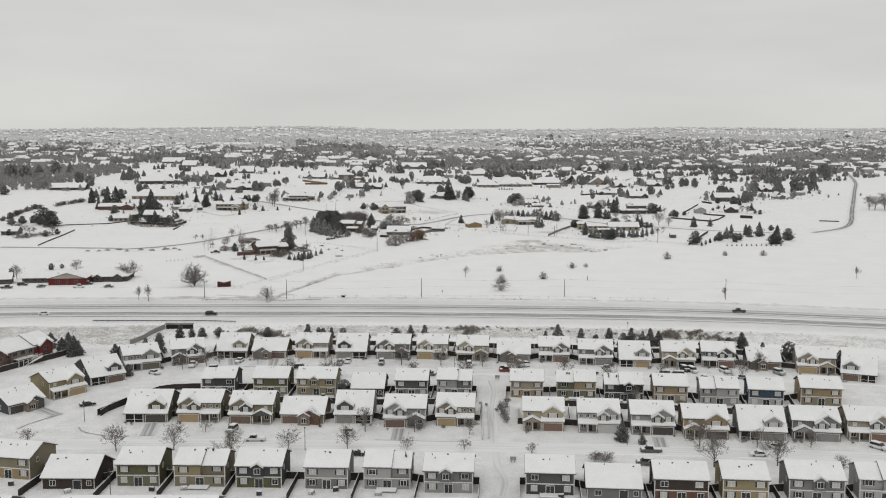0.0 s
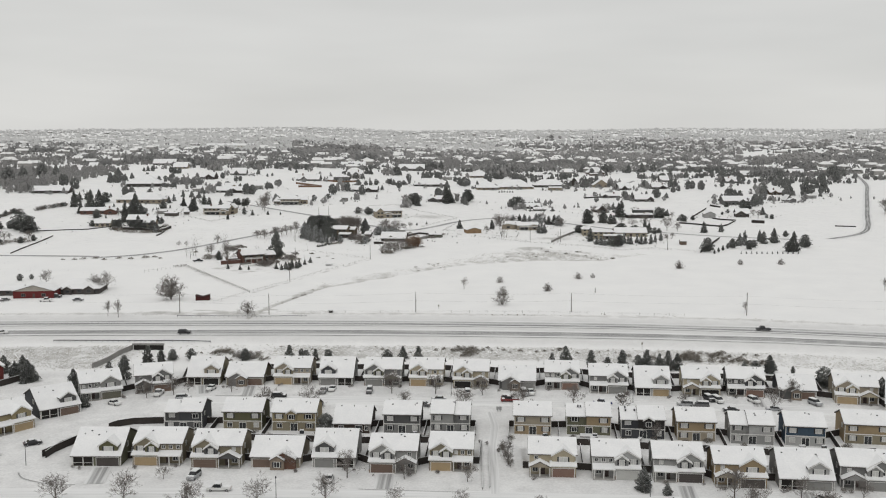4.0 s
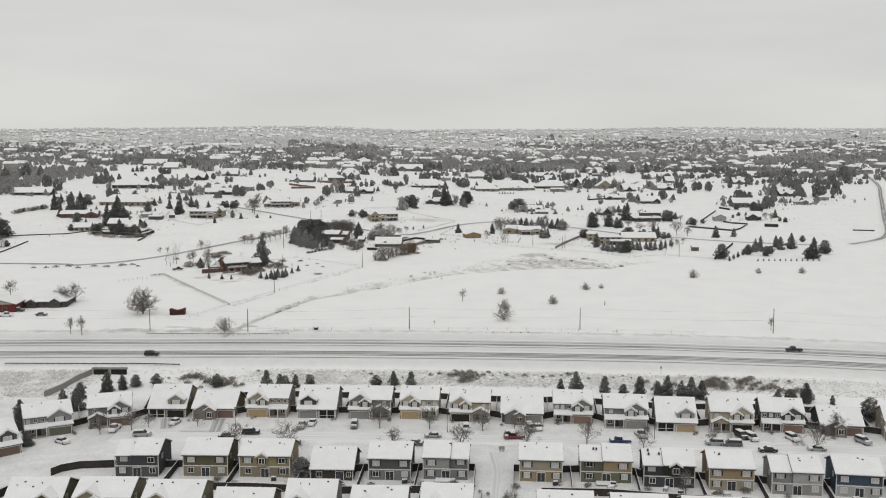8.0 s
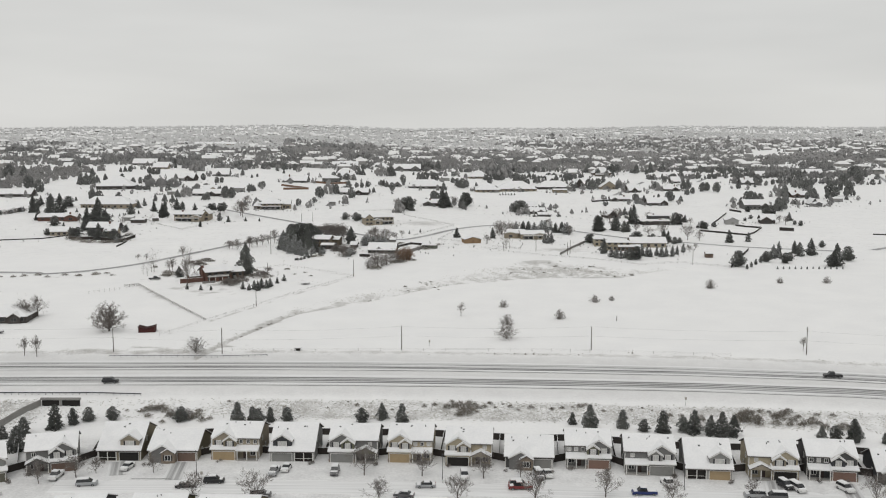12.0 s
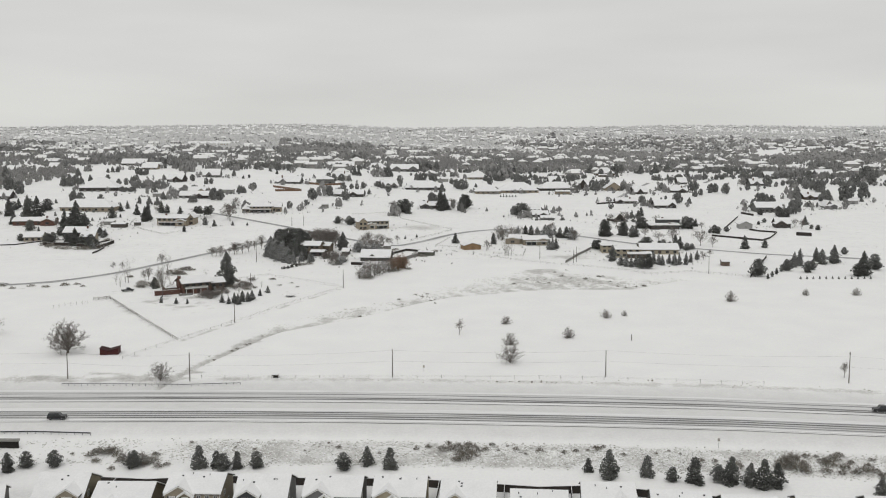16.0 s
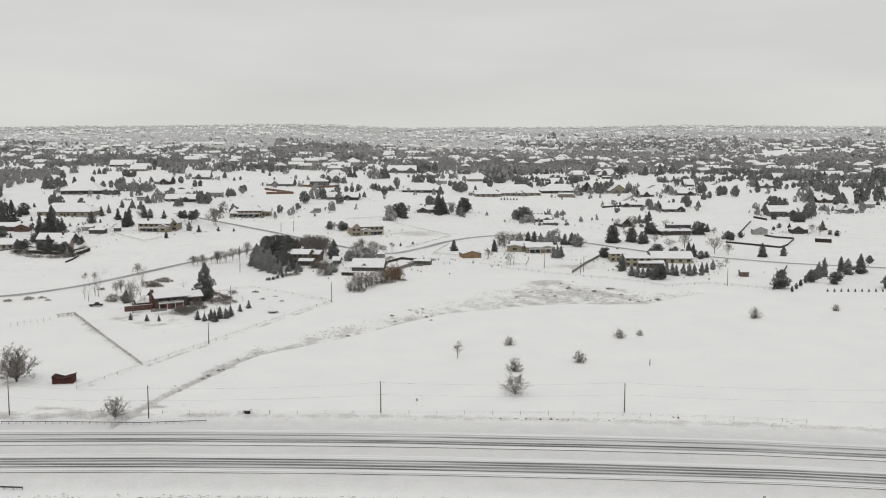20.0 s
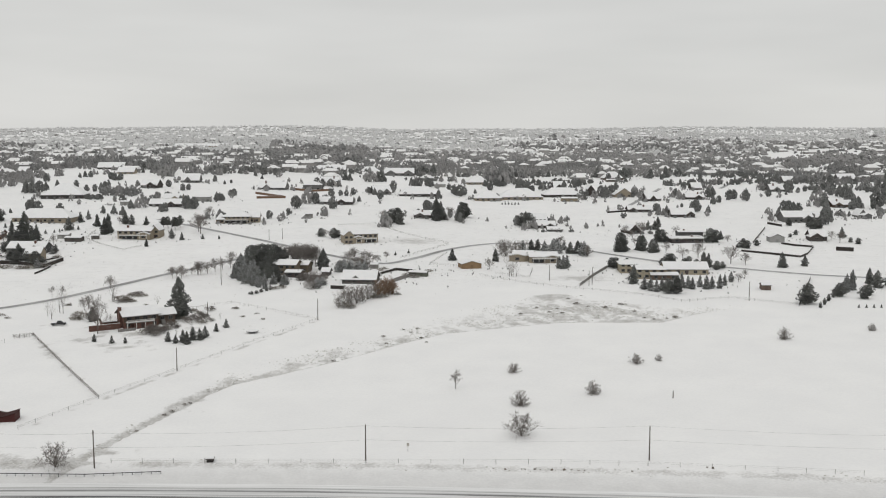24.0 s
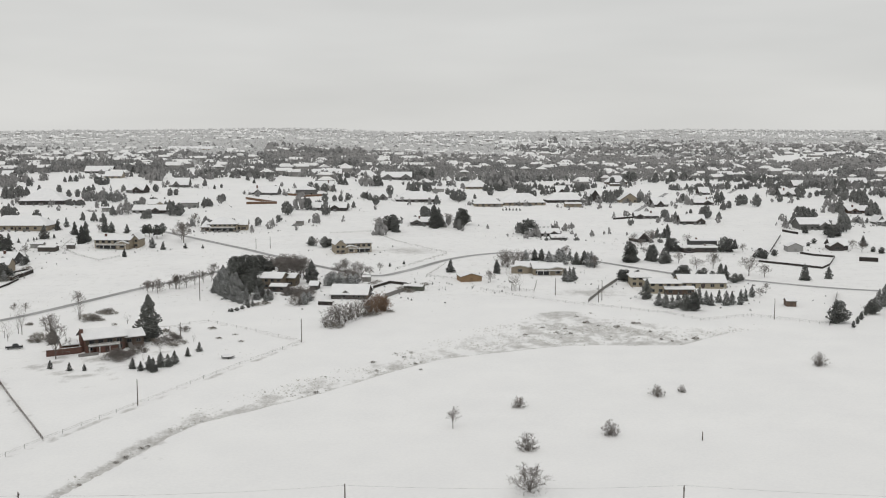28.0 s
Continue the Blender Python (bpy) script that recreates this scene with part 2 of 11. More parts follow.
slush.data.foreach_set("value", (smooth(386, 396, gv) * (1 - smooth(428, 441, gv))).ravel().astype(np.float32))
# The creek's undercut near edge, its rough grassy bed and bare patches on the plots.
lip = gy - np.interp(gx, CREEK_X, CREEK_SOUTH)
lean = np.hypot(1, (np.interp(gx + 1, CREEK_X, CREEK_SOUTH) - np.interp(gx - 1, CREEK_X, CREEK_SOUTH)) / 2)
edge = np.exp(-(((lip / lean - 0.9) / np.where(gx < -25, 1.7, 1.2)) ** 2)) * smooth(-61, -56, gx) * (1 - smooth(120, 150, gx)) * np.where(gx < 10, 1.0, 0.62)
mottle = np.array([noise.noise((a * 0.16, b * 0.1, 3)) + 0.7 * noise.noise((a * 0.45, b * 0.3, 4)) for a, b in zip(gx.ravel(), gy.ravel())]).reshape(gx.shape)


def spot(x, y, rx, ry, k):
    return k * np.exp(-(((gx - x) / rx) ** 2) - (((gy - y) / ry) ** 2))


def strip(points, half, k):
    """Dry grass left standing along a fence."""
    best = np.full(gx.shape, 1e9)
    for (ax, ay), (bx, by) in zip(points, points[1:]):
        t = np.clip(((gx - ax) * (bx - ax) + (gy - ay) * (by - ay)) / ((bx - ax) ** 2 + (by - ay) ** 2), 0, 1)
        best = np.minimum(best, np.hypot(gx - ax - t * (bx - ax), gy - ay - t * (by - ay)))
    return k * np.exp(-((best / half) ** 2))


fence_grass = strip([(-77, 474), (-66, 503), (-51, 531), (-33.8, 564.5), (-11.5, 607.5), (-30.8, 626.1), (-51.9, 645.1), (-80, 632)], 1.3, 0.95) + strip([(-67.0, 503.9), (-89.3, 541.5), (-114.0, 584.5)], 2.0, 0.8)
bare_ground = fence_grass * (0.8 + 0.9 * mottle) + (spot(-82, 580, 26, 16, 0.62) + spot(-62, 605, 22, 16, 0.55)) * (0.6 + 1.6 * mottle) + edge * (1.0 + 0.5 * mottle) + spot(-40, 497, 9, 12, 0.75) * (0.9 + mottle) + spot(97, 630, 28, 16, 0.78) * (0.85 + 1.1 * mottle) + spot(86.5, 655, 4.5, 3, 0.6) + spot(93, 658, 7, 2.5, 0.55) + spot(30, 845, 16, 13, 0.55) + (spot(-82, 449, 22, 6, 0.85) + spot(-54, 450, 14, 8, 0.75) + spot(-112, 600, 25, 9, 0.5) + spot(-165, 612, 40, 6, 0.55) + spot(-75, 560, 30, 25, 0.3)) * (0.5 + 2.2 * mottle) + spot(88.5, 654.3, 9, 7, 0.95) + spot(112, 705, 12, 9, 0.6) * (0.9 + mottle)
dry.data.foreach_set("value", np.clip(bare_ground + (0.8 + 0.25 * (gx < 0)) * cut * (0.98 + 1.2 * mottle) + 0.95 * bank(gx, gy) * (0.8 + 0.5 * mottle) + verge(gx, gy) + 0.22 * estate + 0.42 * plots, 0, 1).ravel().astype(np.float32))


def ground_material():
    m = SNOW.copy()
    m.name = "snow_with_dry_grass"
    n, l = m.node_tree.nodes, m.node_tree.links
    b = n["Principled BSDF"]
    snow_colour = b.inputs["Base Color"].links[0].from_socket
    geo = n.new("ShaderNodeNewGeometry")
    att = n.new("ShaderNodeAttribute")
    att.attribute_name = "dry"
    clump, blade = n.new("ShaderNodeTexNoise"), n.new("ShaderNodeTexNoise")
    clump.inputs["Scale"].default_value, clump.inputs["Detail"].default_value = 0.22, 4
    blade.inputs["Scale"].default_value, blade.inputs["Detail"].default_value = 1.6, 4
    l.new(geo.outputs["Position"], clump.inputs["Vector"])
    l.new(geo.outputs["Position"], blade.inputs["Vector"])
    s1, s2 = n.new("ShaderNodeMath"), n.new("ShaderNodeMath")
    s1.operation = s2.operation = "ADD"
    l.new(clump.outputs["Fac"], s1.inputs[0])
    l.new(blade.outputs["Fac"], s1.inputs[1])
    l.new(s1.outputs[0], s2.inputs[0])
    l.new(att.outputs["Fac"], s2.inputs[1])
    show = n.new("ShaderNodeMapRange")
    show.inputs["From Min"].default_value, show.inputs["From Max"].default_value = 1.5, 2.3
    show.inputs["To Max"].default_value = 0.75
    l.new(s2.outputs[0], show.inputs["Value"])
    mix = n.new("ShaderNodeMixRGB")
    mix.inputs["Color2"].default_value = rgb(0.24, 0.226, 0.205)
    used, trodden, tread = n.new("ShaderNodeAttribute"), n.new("ShaderNodeMixRGB"), n.new("ShaderNodeMath")
    used.attribute_name = "worn"
    tread.operation = "MULTIPLY"
    patch = n.new("ShaderNodeMapRange")
    patch.inputs["From Min"].default_value, patch.inputs["From Max"].default_value = 0.6, 1.3
    l.new(s1.outputs[0], patch.inputs["Value"])
    l.new(used.outputs["Fac"], tread.inputs[0])
    l.new(patch.outputs["Result"], tread.inputs[1])
    trodden.inputs["Color2"].default_value = rgb(0.6, 0.6, 0.6)
    l.new(tread.outputs[0], trodden.inputs["Fac"])
    l.new(snow_colour, trodden.inputs["Color1"])
    grit, gritty, sprayed = n.new("ShaderNodeAttribute"), n.new("ShaderNodeMixRGB"), n.new("ShaderNodeMath")
    grit.attribute_name = "slush"
    sprayed.operation = "MULTIPLY"
    sprayed.inputs[1].default_value = 0.42
    gritty.inputs["Color2"].default_value = rgb(0.54, 0.535, 0.53)
    l.new(grit.outputs["Fac"], sprayed.inputs[0])
    l.new(sprayed.outputs[0], gritty.inputs["Fac"])
    l.new(trodden.outputs["Color"], gritty.inputs["Color1"])
    l.new(gritty.outputs["Color"], mix.inputs["Color1"])
    l.new(show.outputs["Result"], mix.inputs["Fac"])
    l.new(mix.outputs["Color"], b.inputs["Base Color"])
    return m


ground_mesh.materials.append(ground_material())
ground = tagged(new("ground", ground_mesh), "snow-covered ground with dry grass showing through", "ground", kind="structure")


# ---- highway ----
def ribbon(name, centre, half, lift, x0, x1, step, mat, label, category, kind="structure", slope=None, parent=None):
    """A strip along x whose middle runs on centre(x); it carries its own running and crossing coordinates."""
    xs = np.arange(x0, x1 + step, step)
    ys = np.array([centre(x) for x in xs])
    dx, dy = np.gradient(xs), np.gradient(ys)
    ln = np.hypot(dx, dy)
    nxv, nyv = -dy / ln, dx / ln
    v, uv = [], []
    cross = np.array([-half, -half * 0.86, 0, half * 0.86, half])
    s = np.concatenate([[0], np.cumsum(np.hypot(np.diff(xs), np.diff(ys)))])
    for i in range(len(xs)):
        z = float(land(xs[i], ys[i])) if slope is None else slope
        for c in cross:
            v.append((xs[i] + nxv[i] * c, ys[i] + nyv[i] * c, z + lift - (0.3 if abs(c) == half and slope is None else 0.0)))
            uv.append((s[i], c))
    f = [(i * 5 + j, (i + 1) * 5 + j, (i + 1) * 5 + j + 1, i * 5 + j + 1) for i in range(len(xs) - 1) for j in range(4)]
    me = bpy.data.meshes.new(name)
    me.from_pydata(v, [], f)
    lay = me.uv_layers.new(name="run")
    for k, loop in enumerate(me.loops):
        lay.data[k].uv = uv[loop.vertex_index]
    me.materials.append(mat)
    ob = new(name, me)
    ob.parent = parent
    return tagged(ob, label, category, kind=kind)


def track_material(name, tracks, cover=0.5):
    """Packed snow with worn wheel tracks of wet asphalt: tracks are (place across, half width, depth)."""
    m = bpy.data.materials.new(name)
    m.use_nodes = True
    n, l = m.node_tree.nodes, m.node_tree.links
    b = n["Principled BSDF"]
    b.inputs["Roughness"].default_value = 0.6
    uvn = n.new("ShaderNodeUVMap")
    uvn.uv_map = "run"
    sep = n.new("ShaderNodeSeparateXYZ")
    l.new(uvn.outputs["UV"], sep.inputs[0])
    stretch = n.new("ShaderNodeMapping")
    stretch.inputs["Scale"].default_value = (0.03, 1.4, 1)
    l.new(uvn.outputs["UV"], stretch.inputs["Vector"])
    streak = n.new("ShaderNodeTexNoise")
    streak.inputs["Scale"].default_value, streak.inputs["Detail"].default_value = 1.0, 5
    l.new(stretch.outputs["Vector"], streak.inputs["Vector"])
    total = None
    for place, half, depth in tracks:
        sub, ab, rng = n.new("ShaderNodeMath"), n.new("ShaderNodeMath"), n.new("ShaderNodeMapRange")
        sub.operation, ab.operation = "SUBTRACT", "ABSOLUTE"
        l.new(sep.outputs["Y"], sub.inputs[0])
        sub.inputs[1].default_value = place
        l.new(sub.outputs[0], ab.inputs[0])
        rng.inputs["From Min"].default_value, rng.inputs["From Max"].default_value = half * 1.18, half * 0.8
        rng.inputs["To Max"].default_value = depth
        l.new(ab.outputs[0], rng.inputs["Value"])
        if total is None:
            total = rng.outputs["Result"]
        else:
            mx = n.new("ShaderNodeMath")
            mx.operation = "MAXIMUM"
            l.new(total, mx.inputs[0])
            l.new(rng.outputs["Result"], mx.inputs[1])
            total = mx.outputs[0]
    gain, fine = n.new("ShaderNodeMapRange"), n.new("ShaderNodeMath")
    gain.inputs["From Min"].default_value, gain.inputs["From Max"].default_value = 0.3, 0.62
    gain.inputs["To Min"].default_value = 0.45
    l.new(streak.outputs["Fac"], gain.inputs["Value"])
    fine.operation = "MULTIPLY"
    l.new(total, fine.inputs[0])
    l.new(gain.outputs["Result"], fine.inputs[1])
    base, mix = n.new("ShaderNodeMixRGB"), n.new("ShaderNodeMixRGB")
    base.inputs["Color1"].default_value, base.inputs["Color2"].default_value = rgb(0.76, 0.763, 0.765), rgb(0.5, 0.5, 0.5)
    thin = n.new("ShaderNodeMapRange")
    thin.inputs["From Min"].default_value, thin.inputs["From Max"].default_value = 0.45, 0.75
    thin.inputs["To Max"].default_value = cover
    l.new(streak.outputs["Fac"], thin.inputs["Value"])
    l.new(thin.outputs["Result"], base.inputs["Fac"])
    l.new(base.outputs["Color"], mix.inputs["Color1"])
    mix.inputs["Color2"].default_value = rgb(0.052, 0.051, 0.05)
    l.new(fine.outputs[0], mix.inputs["Fac"])
    l.new(mix.outputs["Color"], b.inputs["Base Color"])
    return m


NEARLANE = track_material("near_carriageway_surface", [(-2.9, 0.5, 1.0), (-1.0, 0.66, 1.0), (0.9, 0.56, 1.0), (2.7, 0.62, 1.0), (-5.6, 0.22, 0.45), (-0.1, 3.7, 0.34)], 0.9)
FARLANE = track_material("far_carriageway_surface", [(-1.9, 0.7, 1.0), (-3.5, 0.62, 0.95), (1.9, 0.5, 0.9), (3.6, 0.3, 0.6), (-0.6, 0.25, 0.35), (0, 4.4, 0.24)], 0.9)
ribbon("road", lambda x: 402.3 + bend(x), 6.4, 0.06, -700, 700, 4, NEARLANE, "snowy highway carriageway with dark wet wheel tracks", "road", slope=-1.0)
ribbon("road", lambda x: 421.6 + bend(x), 6.2, 0.06, -700, 700, 4, FARLANE, "snowy highway carriageway with dark wheel tracks", "road", slope=-1.0)


# ---- houses of the estate ----
def window(parent, x, y, z, w, h, out, shutters=None, axis="y", blind=False, frame_mat=None):
    """A window on a wall that faces along out (+1 or -1) of an axis: frame, pane, glazing bar and perhaps shutters."""
    def put(g, a0, a1, b0, b1, z0, z1):
        lo, hi = sorted((y + out * b0, y + out * b1))
        if axis == "y":
            g.box(x + a0, x + a1, lo, hi, z + z0, z + z1)
        else:
            lo, hi = sorted((x + out * b0, x + out * b1))
            g.box(lo, hi, y + a0, y + a1, z + z0, z + z1)
        return g
    t = 0.11
    fr = Geo()
    for a in ((-w / 2 - t, -w / 2, -t, h + t), (w / 2, w / 2 + t, -t, h + t), (-w / 2, w / 2, -t, 0), (-w / 2, w / 2, h, h + t), (-0.035, 0.035, 0, h)):
        put(fr, a[0], a[1], 0.0, 0.07, a[2], a[3])
    ob = part("window", fr, frame_mat or TRIM, parent)
    part("pane", put(Geo(), -w / 2, w / 2, -0.02, 0.025, 0, h), CURTAIN if blind else GLASS, ob)
    if shutters:
        for s in (-1, 1):
            c = s * (w / 2 + t + 0.2)
            part("shutter", put(Geo(), c - 0.19, c + 0.19, 0.0, 0.05, -0.05, h + 0.05), shutters, ob)
    return ob


def gable_roof(parent, a, b, c, half, eave, peak, axis, over=0.35, snow=0.22):
    """Two roof slopes with their snow. The ridge runs along axis from a to b over the line c."""
    k = (peak - eave) / half
    rs, sn = Geo(), Geo()
    for s in (-1, 1):
        p, q = (c + s * (half + over), eave - k * over), (c, peak)
        rs.slab(p, q, a - over, b + over, axis, 0.16, 0.02)
        sn.slab((p[0] - s * 0.06, p[1]), q, a - over + 0.05, b + over - 0.05, axis, snow, 0.185)
    r = part("roof", rs, SHINGLE, parent)
    part("snow_cover", sn, ROOFSNOW, r)
    return r


def shed_roof(parent, x0, x1, y_low, z_low, y_high, z_high, snow=0.2, name="lean_to_roof"):
    r = part(name, Geo().slab((y_low, z_low), (y_high, z_high), x0, x1, "x", 0.14), TRIM, parent)
    part("snow_cover", Geo().slab((y_low + 0.04, z_low), (y_high, z_high), x0 + 0.04, x1 - 0.04, "x", snow, 0.145), ROOFSNOW, r)
    return r


def garage(parent, x0, x1, y, h, mat, openit=False):
    fr = Geo()
    for a in ((x0 - 0.14, x0, 0, h + 0.14), (x1, x1 + 0.14, 0, h + 0.14), (x0, x1, h, h + 0.14)):
        fr.box(a[0], a[1], y - 0.05, y + 0.02, a[2], a[3])
    ob = part("garage_door", fr, TRIM, parent)
    if openit:
        # A dark panel on the closed wall stands for the shaded inside.
        part("opening", Geo().box(x0, x1, y - 0.01, y + 0.03, 0.02, h), OPENING_SHADE, ob, "flat dark panel for the shade inside an open garage")
        return
    for i in range(4):
        part("panel", Geo().box(x0, x1, y - 0.035 + 0.004 * (i % 2), y + 0.03, h * i / 4 + 0.02, h * (i + 1) / 4), mat, ob)


def vents(parent, w, d, ridge_z, k, rng, side=1):
    for i in range(rng.randint(2, 4)):
        x, off = rng.uniform(-w * 0.4, w * 0.4), rng.uniform(0.5, 2.2)
        z = ridge_z - k * off
        if rng.random() < 0.5:
            part("roof_vent", Geo().tube((x, d / 2 + side * off, z), (x, d / 2 + side * off, z + 0.75), 0.09, 0.09, 6), DARKMETAL, parent)
        else:
            part("roof_vent", Geo().box(x - 0.2, x + 0.2, d / 2 + side * off - 0.2, d / 2 + side * off + 0.2, z, z + 0.5), DARKMETAL, parent)


LOTS = []


def base_pose(x, y, rot):
    return pose(x, y, float(land(x, y)) - 0.05, 0, 0, rot)




def body_part(h, w, d, eave, ridge, mat):
    o = [(0, 0), (d, 0), (d, eave), (d / 2, ridge), (0, eave)]
    part("wall", Geo().prism(o, -w / 2, w / 2, "x"), mat, h)


def corner_boards(h, w, y, out, eave, band):
    for s in (-1, 1):
        part("corner_board", Geo().box(s * w / 2 - 0.09, s * w / 2 + 0.09, y - 0.04, y + 0.04, 0, eave), TRIM, h)
    if band:
        part("band_board", Geo().box(-w / 2 + 0.09, w / 2 - 0.09, y - 0.035, y + 0.035, band, band + 0.22), TRIM, h)


def front_house(x, y, rot, w, tone, body, accent, door, style="two", flip=False, gables=2, porch="gable", openit=False, d=11.5, seed=0, shut=(0.05, 0.05, 0.055)):
    """A house that shows its street side: garage wing, upper gables, porch. flip: the garage lies at the right."""
    rng = random.Random(seed)
    LOTS.append((x, y, rot, w))
    h = thing("house", base_pose(x, y, rot), f"{tone} siding house, snow-covered roof, {'open' if openit else 'closed'} garage, {'one' if style == 'ranch' else 'two'} storeys", "house", "houses of the estate")
    s = -1 if flip else 1
    wall, acc, dr, sh = siding(body), siding(accent), paint(door, 0.6), paint(shut, 0.7)
    lo, hi = -w / 2, w / 2
    g1 = lo + (0.54 if style != "ranch" else 0.5) * w
    X = lambda a, b: (min(s * a, s * b), max(s * a, s * b))  # noqa: E731

    if style == "two":
        eave, ridge = 5.15, 7.5
        body_part(h, w, d, eave, ridge, wall)
        gable_roof(h, lo, hi, d / 2, d / 2, eave, ridge, "x", 0.4)
        a, b = X(lo, g1)
        part("garage_wing", Geo().box(a, b, -1.5, 0.05, 0, 2.75), wall, h)
        shed_roof(h, a - 0.3, b + 0.25, -2.0, 2.7, 0.1, 3.35)
        garage(h, a + 0.45, b - 0.45, -1.52, 2.15, dr, openit)
        # A broad gable over the garage and, where there are two, a smaller one in front of it toward the porch.
        broad = (b - a) / 2 * (0.97 if gables == 2 else 0.9)
        small = broad * 0.52
        mid = (a + b) / 2
        for i in range(gables):
            half = small if i else broad
            c = mid if not i else mid + s * (broad - small - 0.05)
            base, fore = (4.95, -0.45) if not i else (4.6, -1.05)
            top = base + half * (0.62 if not i else 0.72)
            o = [(c - half, 3.1), (c + half, 3.1), (c + half, base), (c, top), (c - half, base)]
            part("gable_wall", Geo().prism(o, fore, 2.2, "y"), acc if i else wall, h)
            gable_roof(h, fore, 4.6 if not i else 2.0, c, half, base, top, "y", 0.3, 0.2)
            wx = c if i or gables == 1 else mid - s * broad * 0.48
            window(h, wx, fore, 3.4, 1.15 if gables == 2 else 1.9, 1.25, -1, sh, blind=True)
            part("gable_trim", Geo().prism([(c - half - 0.28, base - 0.2), (c, top - 0.08), (c + half + 0.28, base - 0.2), (c + half + 0.28, base + 0.02), (c, top + 0.16), (c - half - 0.28, base + 0.02)], fore - 0.36, fore - 0.28, "y"), TRIM, h)
        p, q = X(g1, hi)
        n = 3 if porch == "row" else 1
        for i in range(n):
            window(h, p + (q - p) * (i + 0.5) / n if n > 1 else (p + q) / 2 + s * 0.9, 0, 3.9, 0.75, 0.8, -1, blind=rng.random() < 0.6)
        if porch == "gable":
            c, half = (p + q) / 2, (q - p) / 2
            o = [(c - half, 2.5), (c + half, 2.5), (c, 2.5 + half * 0.5)]
            part("porch_gable", Geo().prism(o, -2.15, -1.95, "y"), acc, h)
            gable_roof(h, -2.1, 0.6, c, half, 2.5, 2.5 + half * 0.5, "y", 0.2, 0.2)
        else:
            shed_roof(h, p - 0.1, q + 0.2, -2.1, 2.45, 0.05, 3.2, name="porch_roof")
        for c in (p + 0.3, (p + q) / 2, q - 0.2):
            part("porch_post", Geo().box(c - 0.1, c + 0.1, -1.95, -1.75, 0.1, 2.5), TRIM, h)
        part("porch_slab", Geo().box(p, q, -2.1, 0, 0, 0.14), CONCRETE, h)
        dx = (p + q) / 2 - s * 0.8
        part("front_door", Geo().box(dx - 0.48, dx + 0.48, -0.06, 0.02, 0.15, 2.2), paint((0.06, 0.04, 0.035), 0.6), h)
        window(h, (p + q) / 2 + s * 1.1, 0, 0.9, 1.2, 1.2, -1)
        corner_boards(h, w, 0, -1, eave, 0)
        vents(h, w, d, ridge, (ridge - eave) / (d / 2), rng, -1)
        for e in (a - 0.03, b - 0.42):
            part("garage_base", Geo().box(e, e + 0.45, -1.56, -1.49, 0, 0.9), STONE, h)
    elif style == "cat":
        # One long roof runs down over the front to the ground floor, with a gabled dormer.
        eave, ridge, y0 = 2.75, 7.6, -1.4
        o = [(y0, 0), (d, 0), (d, 5.0), (d / 2, ridge), (y0, eave)]
        part("wall", Geo().prism(o, lo, hi, "x"), wall, h)
        k = (ridge - eave) / (d / 2 - y0)
        rs, sn = Geo(), Geo()
        rs.slab((y0 - 0.5, eave - 0.5 * k), (d / 2, ridge), lo - 0.35, hi + 0.35, "x", 0.16, 0.02).slab((d + 0.4, 4.8), (d / 2, ridge), lo - 0.35, hi + 0.35, "x", 0.16, 0.02)
        sn.slab((y0 - 0.45, eave - 0.45 * k), (d / 2, ridge), lo - 0.3, hi + 0.3, "x", 0.22, 0.185).slab((d + 0.35, 4.8), (d / 2, ridge), lo - 0.3, hi + 0.3, "x", 0.22, 0.185)
        r = part("roof", rs, SHINGLE, h)
        part("snow_cover", sn, ROOFSNOW, r)
        a, b = X(lo, g1)
        c, half = (a + b) / 2, 2.3
        o = [(c - half, 3.2), (c + half, 3.2), (c + half, 5.0), (c, 6.45), (c - half, 5.0)]
        part("dormer_wall", Geo().prism(o, -0.6, 3.5, "y"), acc, h)
        gable_roof(h, -0.6, 4.3, c, half, 5.0, 6.45, "y", 0.35, 0.2)
        part("gable_trim", Geo().prism([(c - half - 0.26, 4.82 - 0.02), (c, 6.37), (c + half + 0.26, 4.82 - 0.02), (c + half + 0.26, 4.82 + 0.2), (c, 6.37 + 0.24), (c - half - 0.26, 4.82 + 0.2)], -0.98, -0.9, "y"), TRIM, h)
        window(h, c, -0.6, 3.6, 2.0, 1.15, -1, sh, blind=True)
        garage(h, a + 0.5, b - 0.5, y0 - 0.02, 2.15, dr, openit)
        p, q = X(g1, hi)
        # No hollow here: a near-black sheet stands for the porch's shade.
        part("porch_recess", Geo().box(p + 0.2, q - 0.3, y0 - 0.02, y0 + 0.02, 0.15, 2.4), OPENING_SHADE, h)
        for cc in (p + 0.25, (p + q) / 2, q - 0.3):
            part("porch_post", Geo().box(cc - 0.1, cc + 0.1, y0 - 0.2, y0 - 0.03, 0, 2.6), TRIM, h)
        part("porch_rail", Geo().box(p + 0.35, q - 0.4, y0 - 0.14, y0 - 0.08, 0.85, 0.93), TRIM, h)
        corner_boards(h, w, y0, -1, eave, 0)
        vents(h, w, d, ridge, k, rng, -1)
    else:
        eave, ridge = 2.75, 5.9
        d = 13.5
        body_part(h, w, d, eave, ridge, wall)
        gable_roof(h, lo, hi, d / 2, d / 2, eave, ridge, "x", 0.45)
        p, q = X(lo + 0.08 * w, lo + 0.56 * w)
        c, half = (p + q) / 2, (q - p) / 2
        o = [(c - half, 0), (c + half, 0), (c + half, 2.75), (c, 2.75 + half * 0.55), (c - half, 2.75)]
        part("gable_wall", Geo().prism(o, -1.2, 2.0, "y"), acc, h)
